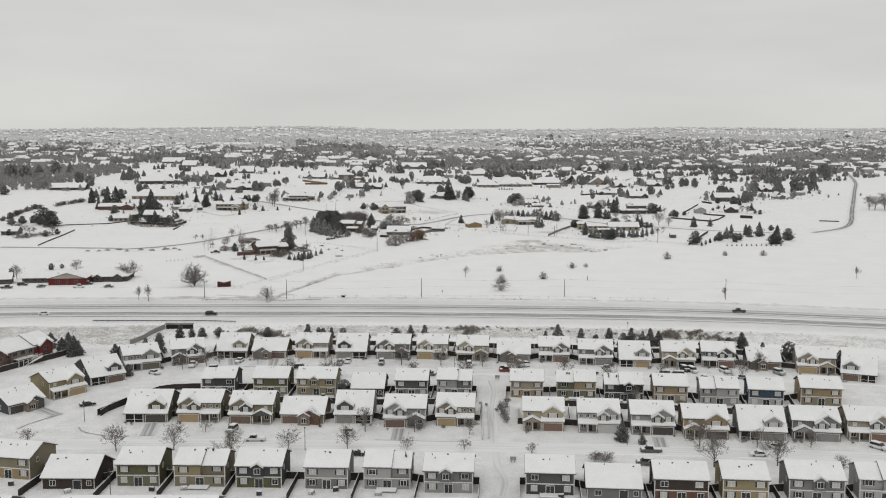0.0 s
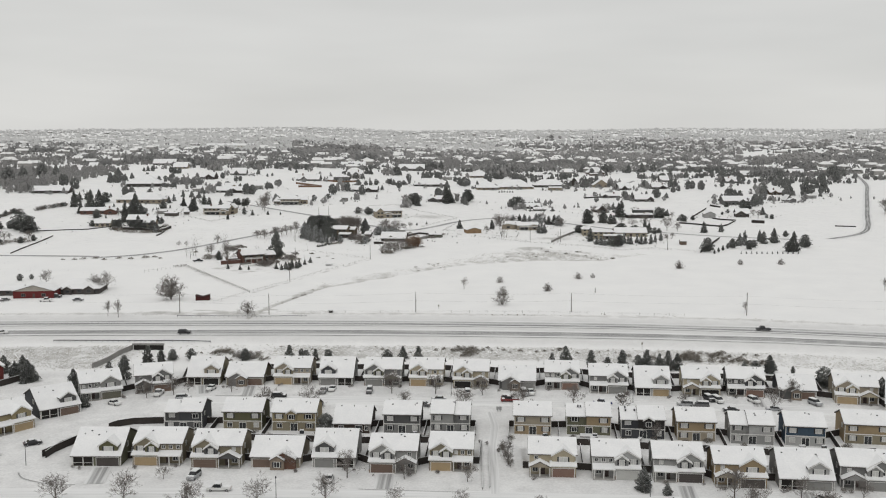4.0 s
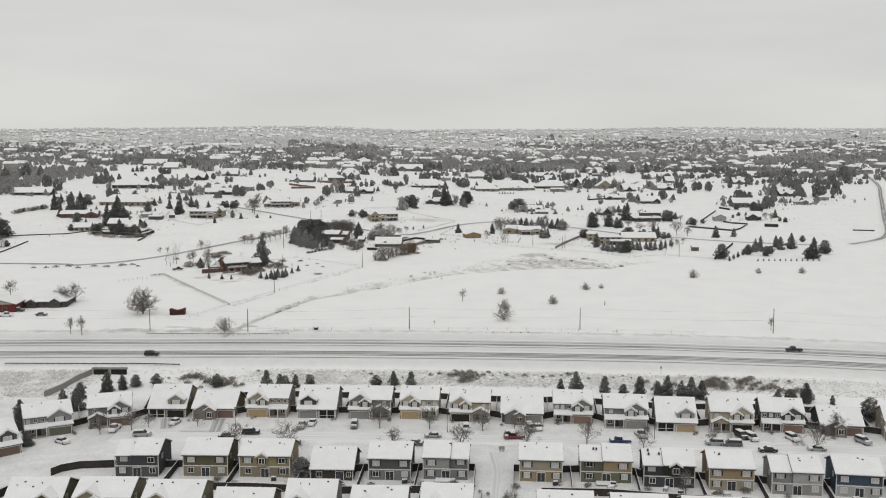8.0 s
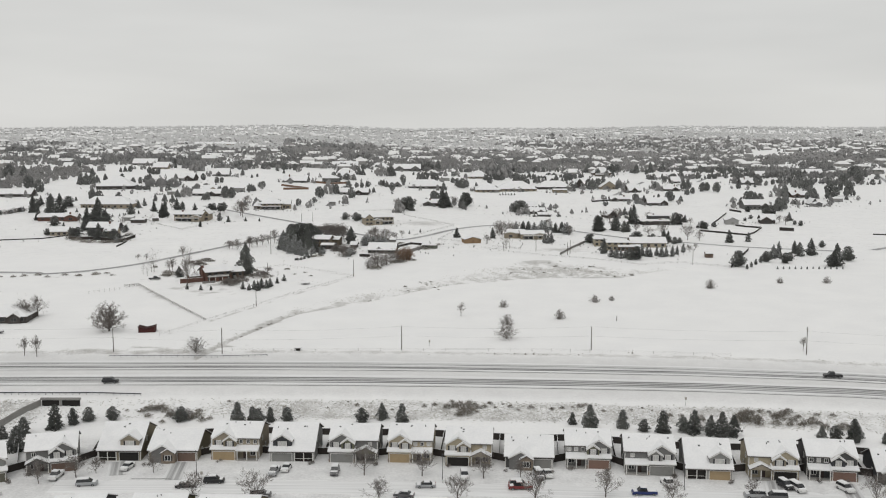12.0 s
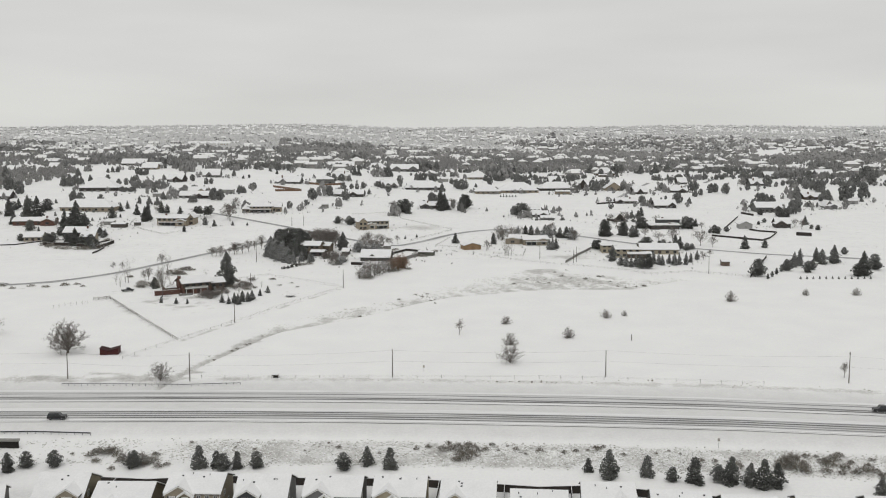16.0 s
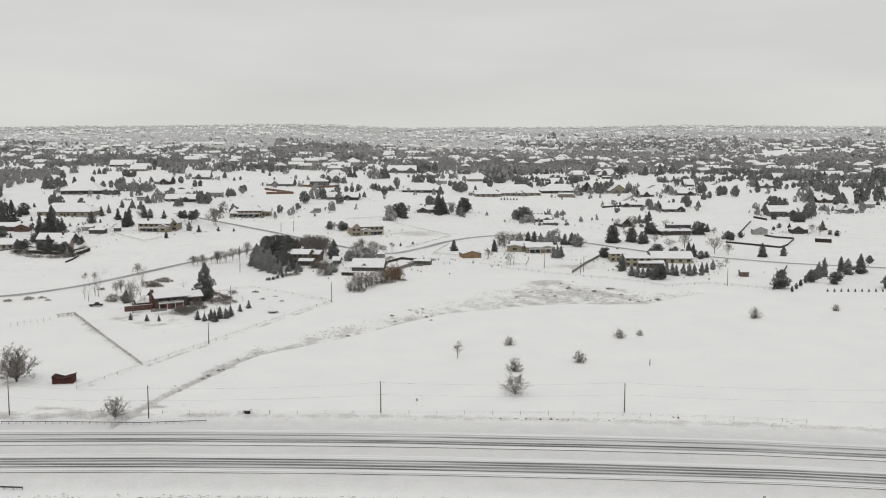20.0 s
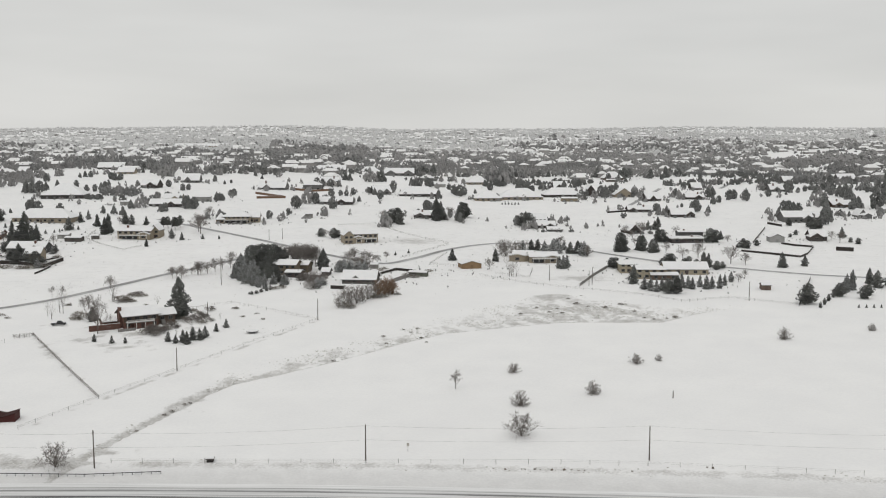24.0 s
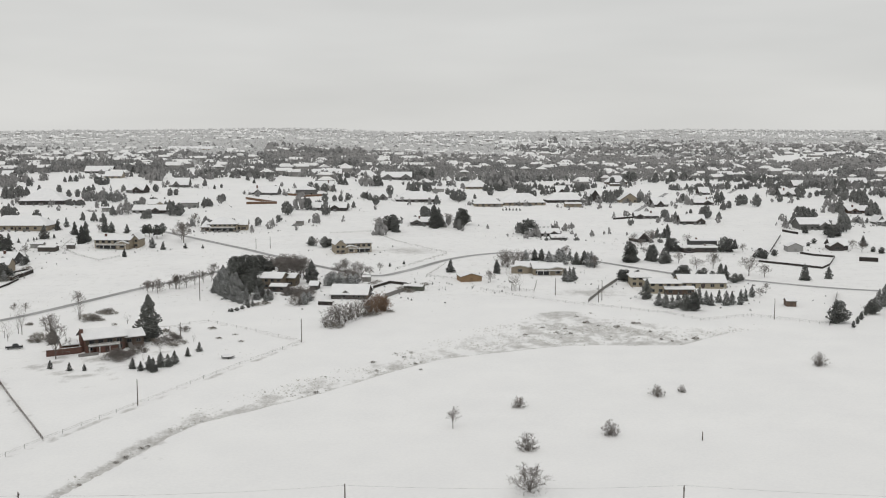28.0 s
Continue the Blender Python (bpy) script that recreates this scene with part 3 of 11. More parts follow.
        gable_roof(h, -1.2, 3.6, c, half, 2.75, 2.75 + half * 0.55, "y", 0.35, 0.2)
        c2, hf2 = c + s * half * 0.5, half * 0.58
        o = [(c2 - hf2, 0), (c2 + hf2, 0), (c2 + hf2, 2.5), (c2, 2.5 + hf2 * 0.6), (c2 - hf2, 2.5)]
        part("gable_wall", Geo().prism(o, -2.0, 0.5, "y"), STONE, h)
        gable_roof(h, -2.0, 1.2, c2, hf2, 2.5, 2.5 + hf2 * 0.6, "y", 0.25, 0.18)
        part("gable_trim", Geo().prism([(c - half - 0.26, 2.62 - 0.02), (c, 2.69 + half * 0.55), (c + half + 0.26, 2.62 - 0.02), (c + half + 0.26, 2.62 + 0.2), (c, 2.69 + half * 0.55 + 0.24), (c - half - 0.26, 2.62 + 0.2)], -1.6, -1.52, "y"), TRIM, h)
        window(h, c2, -2.0, 0.8, 1.3, 1.3, -1, sh)
        a, b = X(lo + 0.56 * w, hi)
        garage(h, a + 0.4, b - 0.4, -0.03, 2.15, dr, openit)
        corner_boards(h, w, 0, -1, eave, 0)
        vents(h, w, d, ridge, (ridge - eave) / (d / 2), rng, -1)
    for sx in (-1, 1):
        window(h, sx * w / 2, d * 0.35, 3.6 if style != "ranch" else 1.0, 0.9, 1.1, sx, axis="x")
        if style != "ranch":
            window(h, sx * w / 2, d * 0.62, 0.9, 0.9, 1.1, sx, axis="x")
    return h


def back_house(x, y, rot, w, tone, body, lower, gable=0.0, step=0.0, ranch=False, d=11.0, seed=0, deck=False, shut=(0.05, 0.05, 0.055)):
    """A house that shows its garden side. gable: a small gable at this place across; step: share of the width whose roof lies lower, signed by side."""
    rng = random.Random(seed)
    LOTS.append((x, y, rot, w))
    h = thing("house", base_pose(x, y, rot), f"{tone} siding {'one' if ranch else 'two'}-storey house seen from its snowy garden side", "house", "houses of the estate")
    wall, low, sh = siding(body), siding(lower), paint(shut, 0.7)
    lo, hi = -w / 2, w / 2
    if ranch:
        eave, ridge = 2.75, 6.0
        body_part(h, w, 13.0, eave, ridge, wall)
        gable_roof(h, lo, hi, 6.5, 6.5, eave, ridge, "x", 0.45)
        window(h, -w * 0.3, 0, 0.9, 1.3, 1.2, -1)
        part("patio_door", Geo().box(w * 0.1, w * 0.1 + 1.8, -0.05, 0.02, 0.1, 2.15), GLASS, h)
        part("door_frame", Geo().box(w * 0.1 - 0.12, w * 0.1, -0.07, 0.02, 0, 2.3).box(w * 0.1 + 1.8, w * 0.1 + 1.92, -0.07, 0.02, 0, 2.3).box(w * 0.1, w * 0.1 + 1.8, -0.07, 0.02, 2.15, 2.3), TRIM, h)
        window(h, w * 0.4, 0, 1.0, 0.9, 1.1, -1)
        corner_boards(h, w, 0, -1, eave, 0)
        vents(h, w, 13.0, ridge, 0.5, rng, -1)
        return h
    eave, ridge = 5.2, 7.5
    if step:
        # The narrower share stands back under a lower roof.
        cut = lo + abs(step) * w if step < 0 else hi - step * w
        a, b = (cut, hi) if step < 0 else (lo, cut)
        e, f = (lo, cut) if step < 0 else (cut, hi)
        o = [(0, 0), (d, 0), (d, eave), (d / 2, ridge), (0, eave)]
        part("wall", Geo().prism(o, a, b, "x"), wall, h)
        gable_roof(h, a, b, d / 2, d / 2, eave, ridge, "x", 0.3)
        o = [(0.9, 0), (d - 0.5, 0), (d - 0.5, eave), (d / 2, ridge - 0.45), (0.9, eave - 0.25)]
        part("wall", Geo().prism(o, e, f, "x"), low, h)
        rs, sn = Geo(), Geo()
        for g_, th, li in ((rs, 0.16, 0.02), (sn, 0.22, 0.185)):
            g_.slab((0.45, eave - 0.5), (d / 2, ridge - 0.45), e - 0.25, f + 0.25, "x", th, li).slab((d - 0.2, eave - 0.3), (d / 2, ridge - 0.45), e - 0.25, f + 0.25, "x", th, li)
        part("snow_cover", sn, ROOFSNOW, part("roof", rs, SHINGLE, h))
    else:
        body_part(h, w, d, eave, ridge, wall)
        gable_roof(h, lo, hi, d / 2, d / 2, eave, ridge, "x", 0.4)
    part("lower_wall", Geo().box(lo + 0.02, hi - 0.02, -0.05, 0.5, 0, 2.55), low, h)
    part("band_board", Geo().box(lo, hi, -0.09, -0.04, 2.5, 2.75), TRIM, h)
    corner_boards(h, w, -0.04, -1, eave, 0)
    if gable:
        c, half = gable * w / 2, 1.35
        o = [(c - half, 2.8), (c + half, 2.8), (c + half, 5.1), (c, 5.95), (c - half, 5.1)]
        part("gable_wall", Geo().prism(o, -0.5, 2.0, "y"), wall, h)
        gable_roof(h, -0.5, 3.4, c, half, 5.1, 5.95, "y", 0.25, 0.2)
        part("gable_trim", Geo().prism([(c - half - 0.26, 4.92 - 0.02), (c, 5.9), (c + half + 0.26, 4.92 - 0.02), (c + half + 0.26, 4.92 + 0.2), (c, 5.9 + 0.24), (c - half - 0.26, 4.92 + 0.2)], -0.84, -0.76, "y"), TRIM, h)
        window(h, c, -0.5, 3.5, 1.3, 1.2, -1, sh)
    places = [-0.32, 0.33] if not gable else [q for q in (-0.34, 0.34) if abs(q - gable / 2) > 0.25]
    for q in places:
        yy = 0.9 if step and ((step < 0 and q * w < -w / 2 + abs(step) * w) or (step > 0 and q * w > w / 2 - step * w)) else 0
        window(h, q * w, yy, 3.55, 1.5, 1.1, -1, sh if not yy or rng.random() < 0.5 else None, blind=rng.random() < 0.75)
    for q in (-0.33, 0.36):
        window(h, q * w, -0.06, 0.95, 1.3, 1.2, -1, sh if rng.random() < 0.7 else None, blind=rng.random() < 0.75)
    part("patio_door", Geo().box(-0.85, 0.95, -0.1, -0.04, 0.1, 2.15), GLASS, h)
    part("door_frame", Geo().box(-0.97, -0.85, -0.12, -0.04, 0, 2.28).box(0.95, 1.07, -0.12, -0.04, 0, 2.28).box(-0.85, 0.95, -0.12, -0.04, 2.15, 2.28).box(0.02, 0.08, -0.115, -0.095, 0.1, 2.15), TRIM, h)
    if deck:
        part("deck_floor", Geo().box(-2.4, 2.4, -2.6, -0.1, 0.15, 0.35), GREYWOOD, h)
        part("deck_snow", Geo().box(-2.35, 2.35, -2.55, -0.12, 0.354, 0.5), ROOFSNOW, h)
    vents(h, w, d, ridge, (ridge - eave) / (d / 2), rng, -1)
    for sx in (-1, 1):
        window(h, sx * w / 2, d * 0.3, 3.6, 0.8, 1.0, sx, axis="x")
        window(h, sx * w / 2, d * 0.6, 1.0, 0.8, 1.0, sx, axis="x")
    return h


# row by row, from the far side of the estate to the near one
front_house(-87.8, 336.5, 24.0, 12.0, "pale grey", (0.33, 0.33, 0.32), (0.3, 0.3, 0.29), (0.13, 0.125, 0.095), "two", True, 1, "row", False, seed=1)
front_house(-73.6, 344.0, 14.0, 11.4, "grey", (0.24, 0.24, 0.235), (0.13, 0.13, 0.13), (0.16, 0.11, 0.085), "two", True, 2, "gable", False, seed=2)
front_house(-59.2, 351.3, -3.4, 10.6, "greige", (0.3, 0.265, 0.19), (0.41, 0.36, 0.28), (0.07, 0.06, 0.055), "cat", True, 1, "gable", True, seed=3)
front_house(-46.0, 349.1, -3.9, 11.9, "greige", (0.3, 0.265, 0.19), (0.24, 0.24, 0.235), (0.16, 0.11, 0.085), "ranch", False, 1, "gable", False, seed=4)
front_house(-30.8, 350.4, -5.1, 11.6, "beige", (0.41, 0.36, 0.28), (0.3, 0.265, 0.19), (0.38, 0.285, 0.165), "two", False, 2, "row", False, seed=5)
front_house(-16.5, 348.5, -5.3, 10.9, "pale grey", (0.38, 0.38, 0.37), (0.085, 0.088, 0.095), (0.24, 0.24, 0.23), "cat", False, 1, "gable", False, seed=6)
front_house(-1.5, 347.2, -5.9, 11.8, "grey", (0.24, 0.24, 0.235), (0.2, 0.2, 0.14), (0.24, 0.24, 0.23), "two", False, 2, "gable", False, seed=7)
front_house(12.5, 346.4, -6.7, 10.7, "cream", (0.52, 0.46, 0.34), (0.41, 0.36, 0.28), (0.38, 0.285, 0.165), "two", False, 2, "row", False, seed=8)
front_house(26.7, 343.3, -7.2, 11.1, "cream", (0.52, 0.46, 0.34), (0.41, 0.36, 0.28), (0.07, 0.06, 0.055), "two", False, 2, "gable", True, seed=9)
front_house(41.1, 340.0, -7.5, 11.4, "dark grey", (0.13, 0.13, 0.13), (0.24, 0.24, 0.235), (0.24, 0.24, 0.23), "ranch", False, 1, "gable", False, seed=10)
front_house(55.5, 340.1, -7.9, 10.7, "grey", (0.24, 0.24, 0.235), (0.2, 0.2, 0.14), (0.21, 0.13, 0.1), "two", True, 2, "row", False, seed=11)
front_house(69.3, 335.1, -8.7, 11.7, "grey", (0.24, 0.24, 0.235), (0.38, 0.38, 0.37), (0.24, 0.24, 0.23), "two", True, 2, "shed", False, seed=12)
front_house(82.3, 331.3, -8.8, 10.6, "off-white", (0.5, 0.5, 0.49), (0.38, 0.38, 0.37), (0.38, 0.285, 0.165), "cat", True, 1, "gable", False, seed=13)
front_house(97.3, 330.2, -10.2, 11.1, "cream", (0.52, 0.46, 0.34), (0.41, 0.36, 0.28), (0.07, 0.06, 0.055), "two", True, 2, "gable", True, seed=14)
front_house(110.9, 329.1, -12.2, 11.1, "dark grey", (0.13, 0.13, 0.13), (0.085, 0.088, 0.095), (0.21, 0.13, 0.1), "two", True, 2, "row", False, seed=15)
front_house(125.5, 324.6, -12.3, 10.8, "slate grey", (0.085, 0.088, 0.095), (0.13, 0.13, 0.13), (0.16, 0.11, 0.085), "ranch", False, 1, "gable", False, seed=16)
front_house(141.1, 319.0, -14.8, 12.2, "beige", (0.41, 0.36, 0.28), (0.52, 0.46, 0.34), (0.38, 0.285, 0.165), "two", False, 2, "gable", False, seed=17)
front_house(150.8, 308.4, -26.0, 10.7, "beige", (0.41, 0.36, 0.28), (0.24, 0.24, 0.235), (0.16, 0.11, 0.085), "cat", False, 1, "gable", False, seed=18)
front_house(-71.9, 279.3, -3.4, 12.2, "sage green", (0.2, 0.2, 0.14), (0.155, 0.15, 0.085), (0.07, 0.06, 0.055), "cat", True, 1, "gable", False, seed=19)
front_house(-57.0, 279.1, -3.4, 12.0, "greige", (0.3, 0.265, 0.19), (0.155, 0.15, 0.085), (0.38, 0.285, 0.165), "two", False, 2, "row", False, seed=20)
front_house(-41.9, 276.8, -4.2, 12.2, "greige", (0.3, 0.265, 0.19), (0.13, 0.13, 0.13), (0.16, 0.11, 0.085), "two", False, 2, "gable", False, seed=21)
front_house(-27.2, 274.7, -5.3, 12.2, "beige", (0.41, 0.36, 0.28), (0.2, 0.115, 0.085), (0.16, 0.11, 0.085), "ranch", True, 1, "gable", False, seed=22)
front_house(-12.6, 275.4, -5.3, 10.6, "pale grey", (0.38, 0.38, 0.37), (0.13, 0.13, 0.13), (0.24, 0.24, 0.23), "cat", False, 1, "gable", False, seed=23)
front_house(2.0, 271.1, -6.1, 11.6, "pale grey", (0.38, 0.38, 0.37), (0.24, 0.24, 0.235), (0.16, 0.11, 0.085), "two", False, 2, "gable", False, seed=24)
front_house(16.3, 271.6, -6.8, 10.6, "greige", (0.3, 0.265, 0.19), (0.2, 0.2, 0.14), (0.38, 0.285, 0.165), "two", False, 2, "row", False, seed=25)
front_house(40.7, 266.4, -7.5, 11.3, "cream", (0.52, 0.46, 0.34), (0.41, 0.36, 0.28), (0.21, 0.13, 0.1), "two", True, 1, "gable", False, seed=26)
front_house(55.8, 263.9, -7.9, 11.3, "off-white", (0.5, 0.5, 0.49), (0.38, 0.38, 0.37), (0.5, 0.5, 0.48), "two", True, 2, "row", False, seed=27)
front_house(70.3, 261.4, -8.7, 11.7, "pale grey", (0.38, 0.38, 0.37), (0.24, 0.24, 0.235), (0.07, 0.06, 0.055), "two", True, 2, "shed", False, seed=28)
front_house(83.8, 257.1, -8.8, 11.8, "tan", (0.39, 0.3, 0.185), (0.41, 0.36, 0.28), (0.07, 0.06, 0.055), "two", True, 1, "gable", False, seed=29)
front_house(98.6, 254.8, -10.4, 12.2, "pale grey", (0.38, 0.38, 0.37), (0.5, 0.5, 0.49), (0.24, 0.24, 0.23), "cat", True, 1, "gable", False, seed=30)
front_house(112.9, 253.6, -12.3, 12.2, "grey", (0.24, 0.24, 0.235), (0.38, 0.38, 0.37), (0.24, 0.24, 0.23), "two", True, 2, "gable", False, seed=31)
front_house(127.4, 252.3, -12.3, 11.9, "beige", (0.41, 0.36, 0.28), (0.24, 0.24, 0.235), (0.21, 0.13, 0.1), "two", True, 2, "shed", False, seed=32)
back_house(-56.2, 304.7, -3.4, 10.4, "slate grey", (0.085, 0.088, 0.095), (0.13, 0.13, 0.13), 0, -0.4, False, seed=33, deck=False)
back_house(-39.8, 304.1, -4.4, 10.7, "olive", (0.155, 0.15, 0.085), (0.3, 0.265, 0.19), 0, 0, False, seed=34, deck=False)
back_house(-25.5, 302.7, -5.3, 12.1, "mustard yellow", (0.37, 0.31, 0.185), (0.3, 0.265, 0.19), -0.1, 0, False, seed=35, deck=False)
back_house(-9.4, 299.8, -5.4, 10.0, "dark brown", (0.075, 0.058, 0.05), (0.2, 0.115, 0.085), 0, 0, True, seed=36, deck=False)
back_house(4.3, 299.3, -6.3, 10.0, "dark grey", (0.13, 0.13, 0.13), (0.24, 0.24, 0.235), 0, 0, False, seed=37, deck=False)
back_house(17.6, 299.0, -6.9, 10.7, "pale grey", (0.38, 0.38, 0.37), (0.24, 0.24, 0.235), 0, 0.42, False, seed=38, deck=True)
back_house(40.0, 296.5, -7.5, 10.0, "beige", (0.41, 0.36, 0.28), (0.39, 0.3, 0.185), 0, 0, False, seed=39, deck=False)
back_house(55.2, 295.0, -7.9, 11.9, "tan", (0.39, 0.3, 0.185), (0.2, 0.2, 0.14), 0, -0.45, False, seed=40, deck=True)
back_house(69.2, 291.3, -8.7, 11.6, "near-black", (0.05, 0.046, 0.045), (0.085, 0.088, 0.095), 0.25, -0.4, False, seed=41, deck=False)
back_house(83.0, 288.7, -8.8, 10.0, "tan", (0.39, 0.3, 0.185), (0.41, 0.36, 0.28), 0, 0, False, seed=42, deck=False)
back_house(97.0, 285.3, -10.1, 11.1, "off-white", (0.5, 0.5, 0.49), (0.38, 0.38, 0.37), 0, -0.42, False, seed=43, deck=False)
back_house(110.4, 283.1, -12.1, 10.0, "blue", (0.08, 0.12, 0.17), (0.5, 0.5, 0.49), 0, 0, False, seed=44, deck=False)
back_house(127.4, 283.4, -12.3, 11.7, "tan", (0.39, 0.3, 0.185), (0.3, 0.265, 0.19), 0, 0, False, seed=45, deck=False)
back_house(-93.9, 234.3, -14.0, 11.6, "greige", (0.3, 0.265, 0.19), (0.39, 0.3, 0.185), 0, 0, False, seed=46, deck=False)
back_house(-77.1, 226.3, -3.4, 12.2, "dark brown", (0.075, 0.058, 0.05), (0.05, 0.046, 0.045), 0, 0, True, seed=47, deck=False)
back_house(-61.3, 227.7, -3.4, 10.0, "olive", (0.155, 0.15, 0.085), (0.2, 0.2, 0.14), 0, 0, False, seed=48, deck=False)
back_house(-46.7, 226.6, -3.8, 11.9, "mustard yellow", (0.37, 0.31, 0.185), (0.3, 0.265, 0.19), 0, 0.48, False, seed=49, deck=True)
back_house(-32.7, 225.2, -4.9, 10.7, "slate grey", (0.085, 0.088, 0.095), (0.155, 0.15, 0.085), -0.05, 0, False, seed=50, deck=False)
back_house(-16.8, 223.7, -5.3, 10.0, "pale grey", (0.38, 0.38, 0.37), (0.24, 0.24, 0.235), 0, 0, False, seed=51, deck=False)
back_house(-2.6, 222.8, -5.8, 10.8, "off-white", (0.5, 0.5, 0.49), (0.38, 0.38, 0.37), 0, 0.42, False, seed=52, deck=True)
back_house(11.6, 219.6, -6.7, 11.2, "grey", (0.24, 0.24, 0.235), (0.38, 0.38, 0.37), -0.1, 0, False, seed=53, deck=False)
back_house(34.9, 217.3, -7.4, 11.0, "dark grey", (0.13, 0.13, 0.13), (0.085, 0.088, 0.095), 0, 0, False, seed=54, deck=True)
back_house(49.1, 213.8, -7.6, 12.2, "grey", (0.24, 0.24, 0.235), (0.13, 0.13, 0.13), 0, 0, True, seed=55, deck=False)
back_house(63.9, 211.7, -8.4, 11.9, "dark brown", (0.075, 0.058, 0.05), (0.2, 0.115, 0.085), 0, 0, False, seed=56, deck=False)
back_house(78.4, 211.0, -8.8, 10.0, "mustard yellow", (0.37, 0.31, 0.185), (0.39, 0.3, 0.185), 0, 0, False, seed=57, deck=False)
back_house(94.4, 210.1, -9.8, 12.0, "grey", (0.24, 0.24, 0.235), (0.38, 0.38, 0.37), 0.1, 0, False, seed=58, deck=False)
back_house(109.8, 209.0, -12.0, 11.2, "pale grey", (0.38, 0.38, 0.37), (0.5, 0.5, 0.49), 0, -0.45, False, seed=59, deck=False)
front_house(-95.3, 320.3, 38.0, 11.5, "slate grey", (0.085, 0.088, 0.095), (0.13, 0.13, 0.13), (0.16, 0.11, 0.085), "cat", True, 1, "shed", False, seed=60)
front_house(-103.2, 305.8, 48.0, 11.5, "mustard yellow", (0.37, 0.31, 0.185), (0.52, 0.46, 0.34), (0.38, 0.285, 0.165), "two", True, 1, "shed", False, seed=61)
front_house(-110.1, 290.9, 52.0, 11.5, "slate grey", (0.085, 0.088, 0.095), (0.13, 0.13, 0.13), (0.07, 0.06, 0.055), "ranch", True, 1, "shed", False, seed=62)


# ---- plants ----
def clumps(g, rng, x, y, z, q):
    """One small tuft of needles: a squat, tilted double pyramid."""
    t = rng.uniform(0, 3)
    c, s = math.cos(t) * q, math.sin(t) * q
    u, v, w = rng.uniform(-0.4, 0.4) * q, rng.uniform(0.9, 1.7), rng.uniform(0.7, 1.2)
    g.add([(x + u, y, z + q * 0.55), (x - u, y, z - q * 0.7), (x + c * v, y + s * v, z - q * 0.15), (x - s * w, y + c * w, z + q * 0.1), (x - c * v, y - s * v, z - q * 0.2), (x + s * w, y - c * w, z)],
          [(0, 2, 3), (0, 3, 4), (0, 4, 5), (0, 5, 2), (1, 3, 2), (1, 4, 3), (1, 5, 4), (1, 2, 5)])


def conifer(seed, shape, wide, count, size, low, label):
    """A conifer one metre high: trunk, and a ragged crown of tufts inside an uneven outline given by shape(height share)."""
    rng = random.Random(seed)
    root = thing("pine_tree", Matrix(), label, "tree", "conifers")
    lean = (rng.uniform(-0.03, 0.03), rng.uniform(-0.03, 0.03))
    part("trunk", Geo().tube((0, 0, -0.03), (lean[0], lean[1], 0.9), 0.024, 0.006, 6), BARK, root)
    g = Geo()
    ph = [rng.uniform(0, 6.28) for _ in range(4)]
    for k in range(round(count * 2.7)):
        f = rng.random() ** 1.15
        z = low + (0.97 - low) * f
        a = rng.uniform(0, 6.283)
        lobes = 1 + 0.28 * math.sin(2 * a + ph[0] + 7 * f) + 0.22 * math.sin(3 * a + ph[1] - 11 * f) + 0.2 * math.sin(19 * f + ph[2] + a)
        r = wide * shape(f) * lobes
        rr = r * math.sqrt(rng.uniform(0.12, 1.0))
        x, y = lean[0] * z + math.cos(a) * rr, lean[1] * z + math.sin(a) * rr
        clumps(g, rng, x, y, z - 0.22 * rr + rng.uniform(-0.02, 0.02), 0.64 * size * rng.uniform(0.6, 1.3) * (1.1 - 0.5 * f))
    g.tube((lean[0] * 0.9, lean[1] * 0.9, 0.88), (lean[0], lean[1], 1.0), 0.018, 0.003, 5)
    part("crown", g, NEEDLE, root)
    return root


def cone_shape(f):
    return (1 - f) ** 0.8 * min(1.0, 0.55 + 3 * f) + 0.04


def tall_shape(f):
    return math.sin(math.pi * min(1, 0.22 + 0.8 * f)) ** 0.75 * (1 - 0.35 * f) + 0.05


def pinon_shape(f):
    return math.sin(math.pi * (0.16 + 0.76 * f)) ** 0.7 * (1.08 - 0.5 * f)


def column_shape(f):
    return (0.55 + 0.45 * min(1.0, 3.5 * f)) * min(1.0, 2.6 * (1 - f)) ** 0.7


def round_shape(f):
    return math.sin(math.pi * (0.12 + 0.82 * f)) ** 0.6


def pine_thing(seed, slim):
    return conifer(seed, cone_shape if seed % 2 else tall_shape, slim, 430, 0.05, 0.06, "dark green pine tree with snow-dusted boughs standing in snow")


def round_pine(seed):
    return conifer(seed, round_shape, 0.36, 480, 0.062, 0.13, "broad dark pine tree with an open, snow-dusted crown")


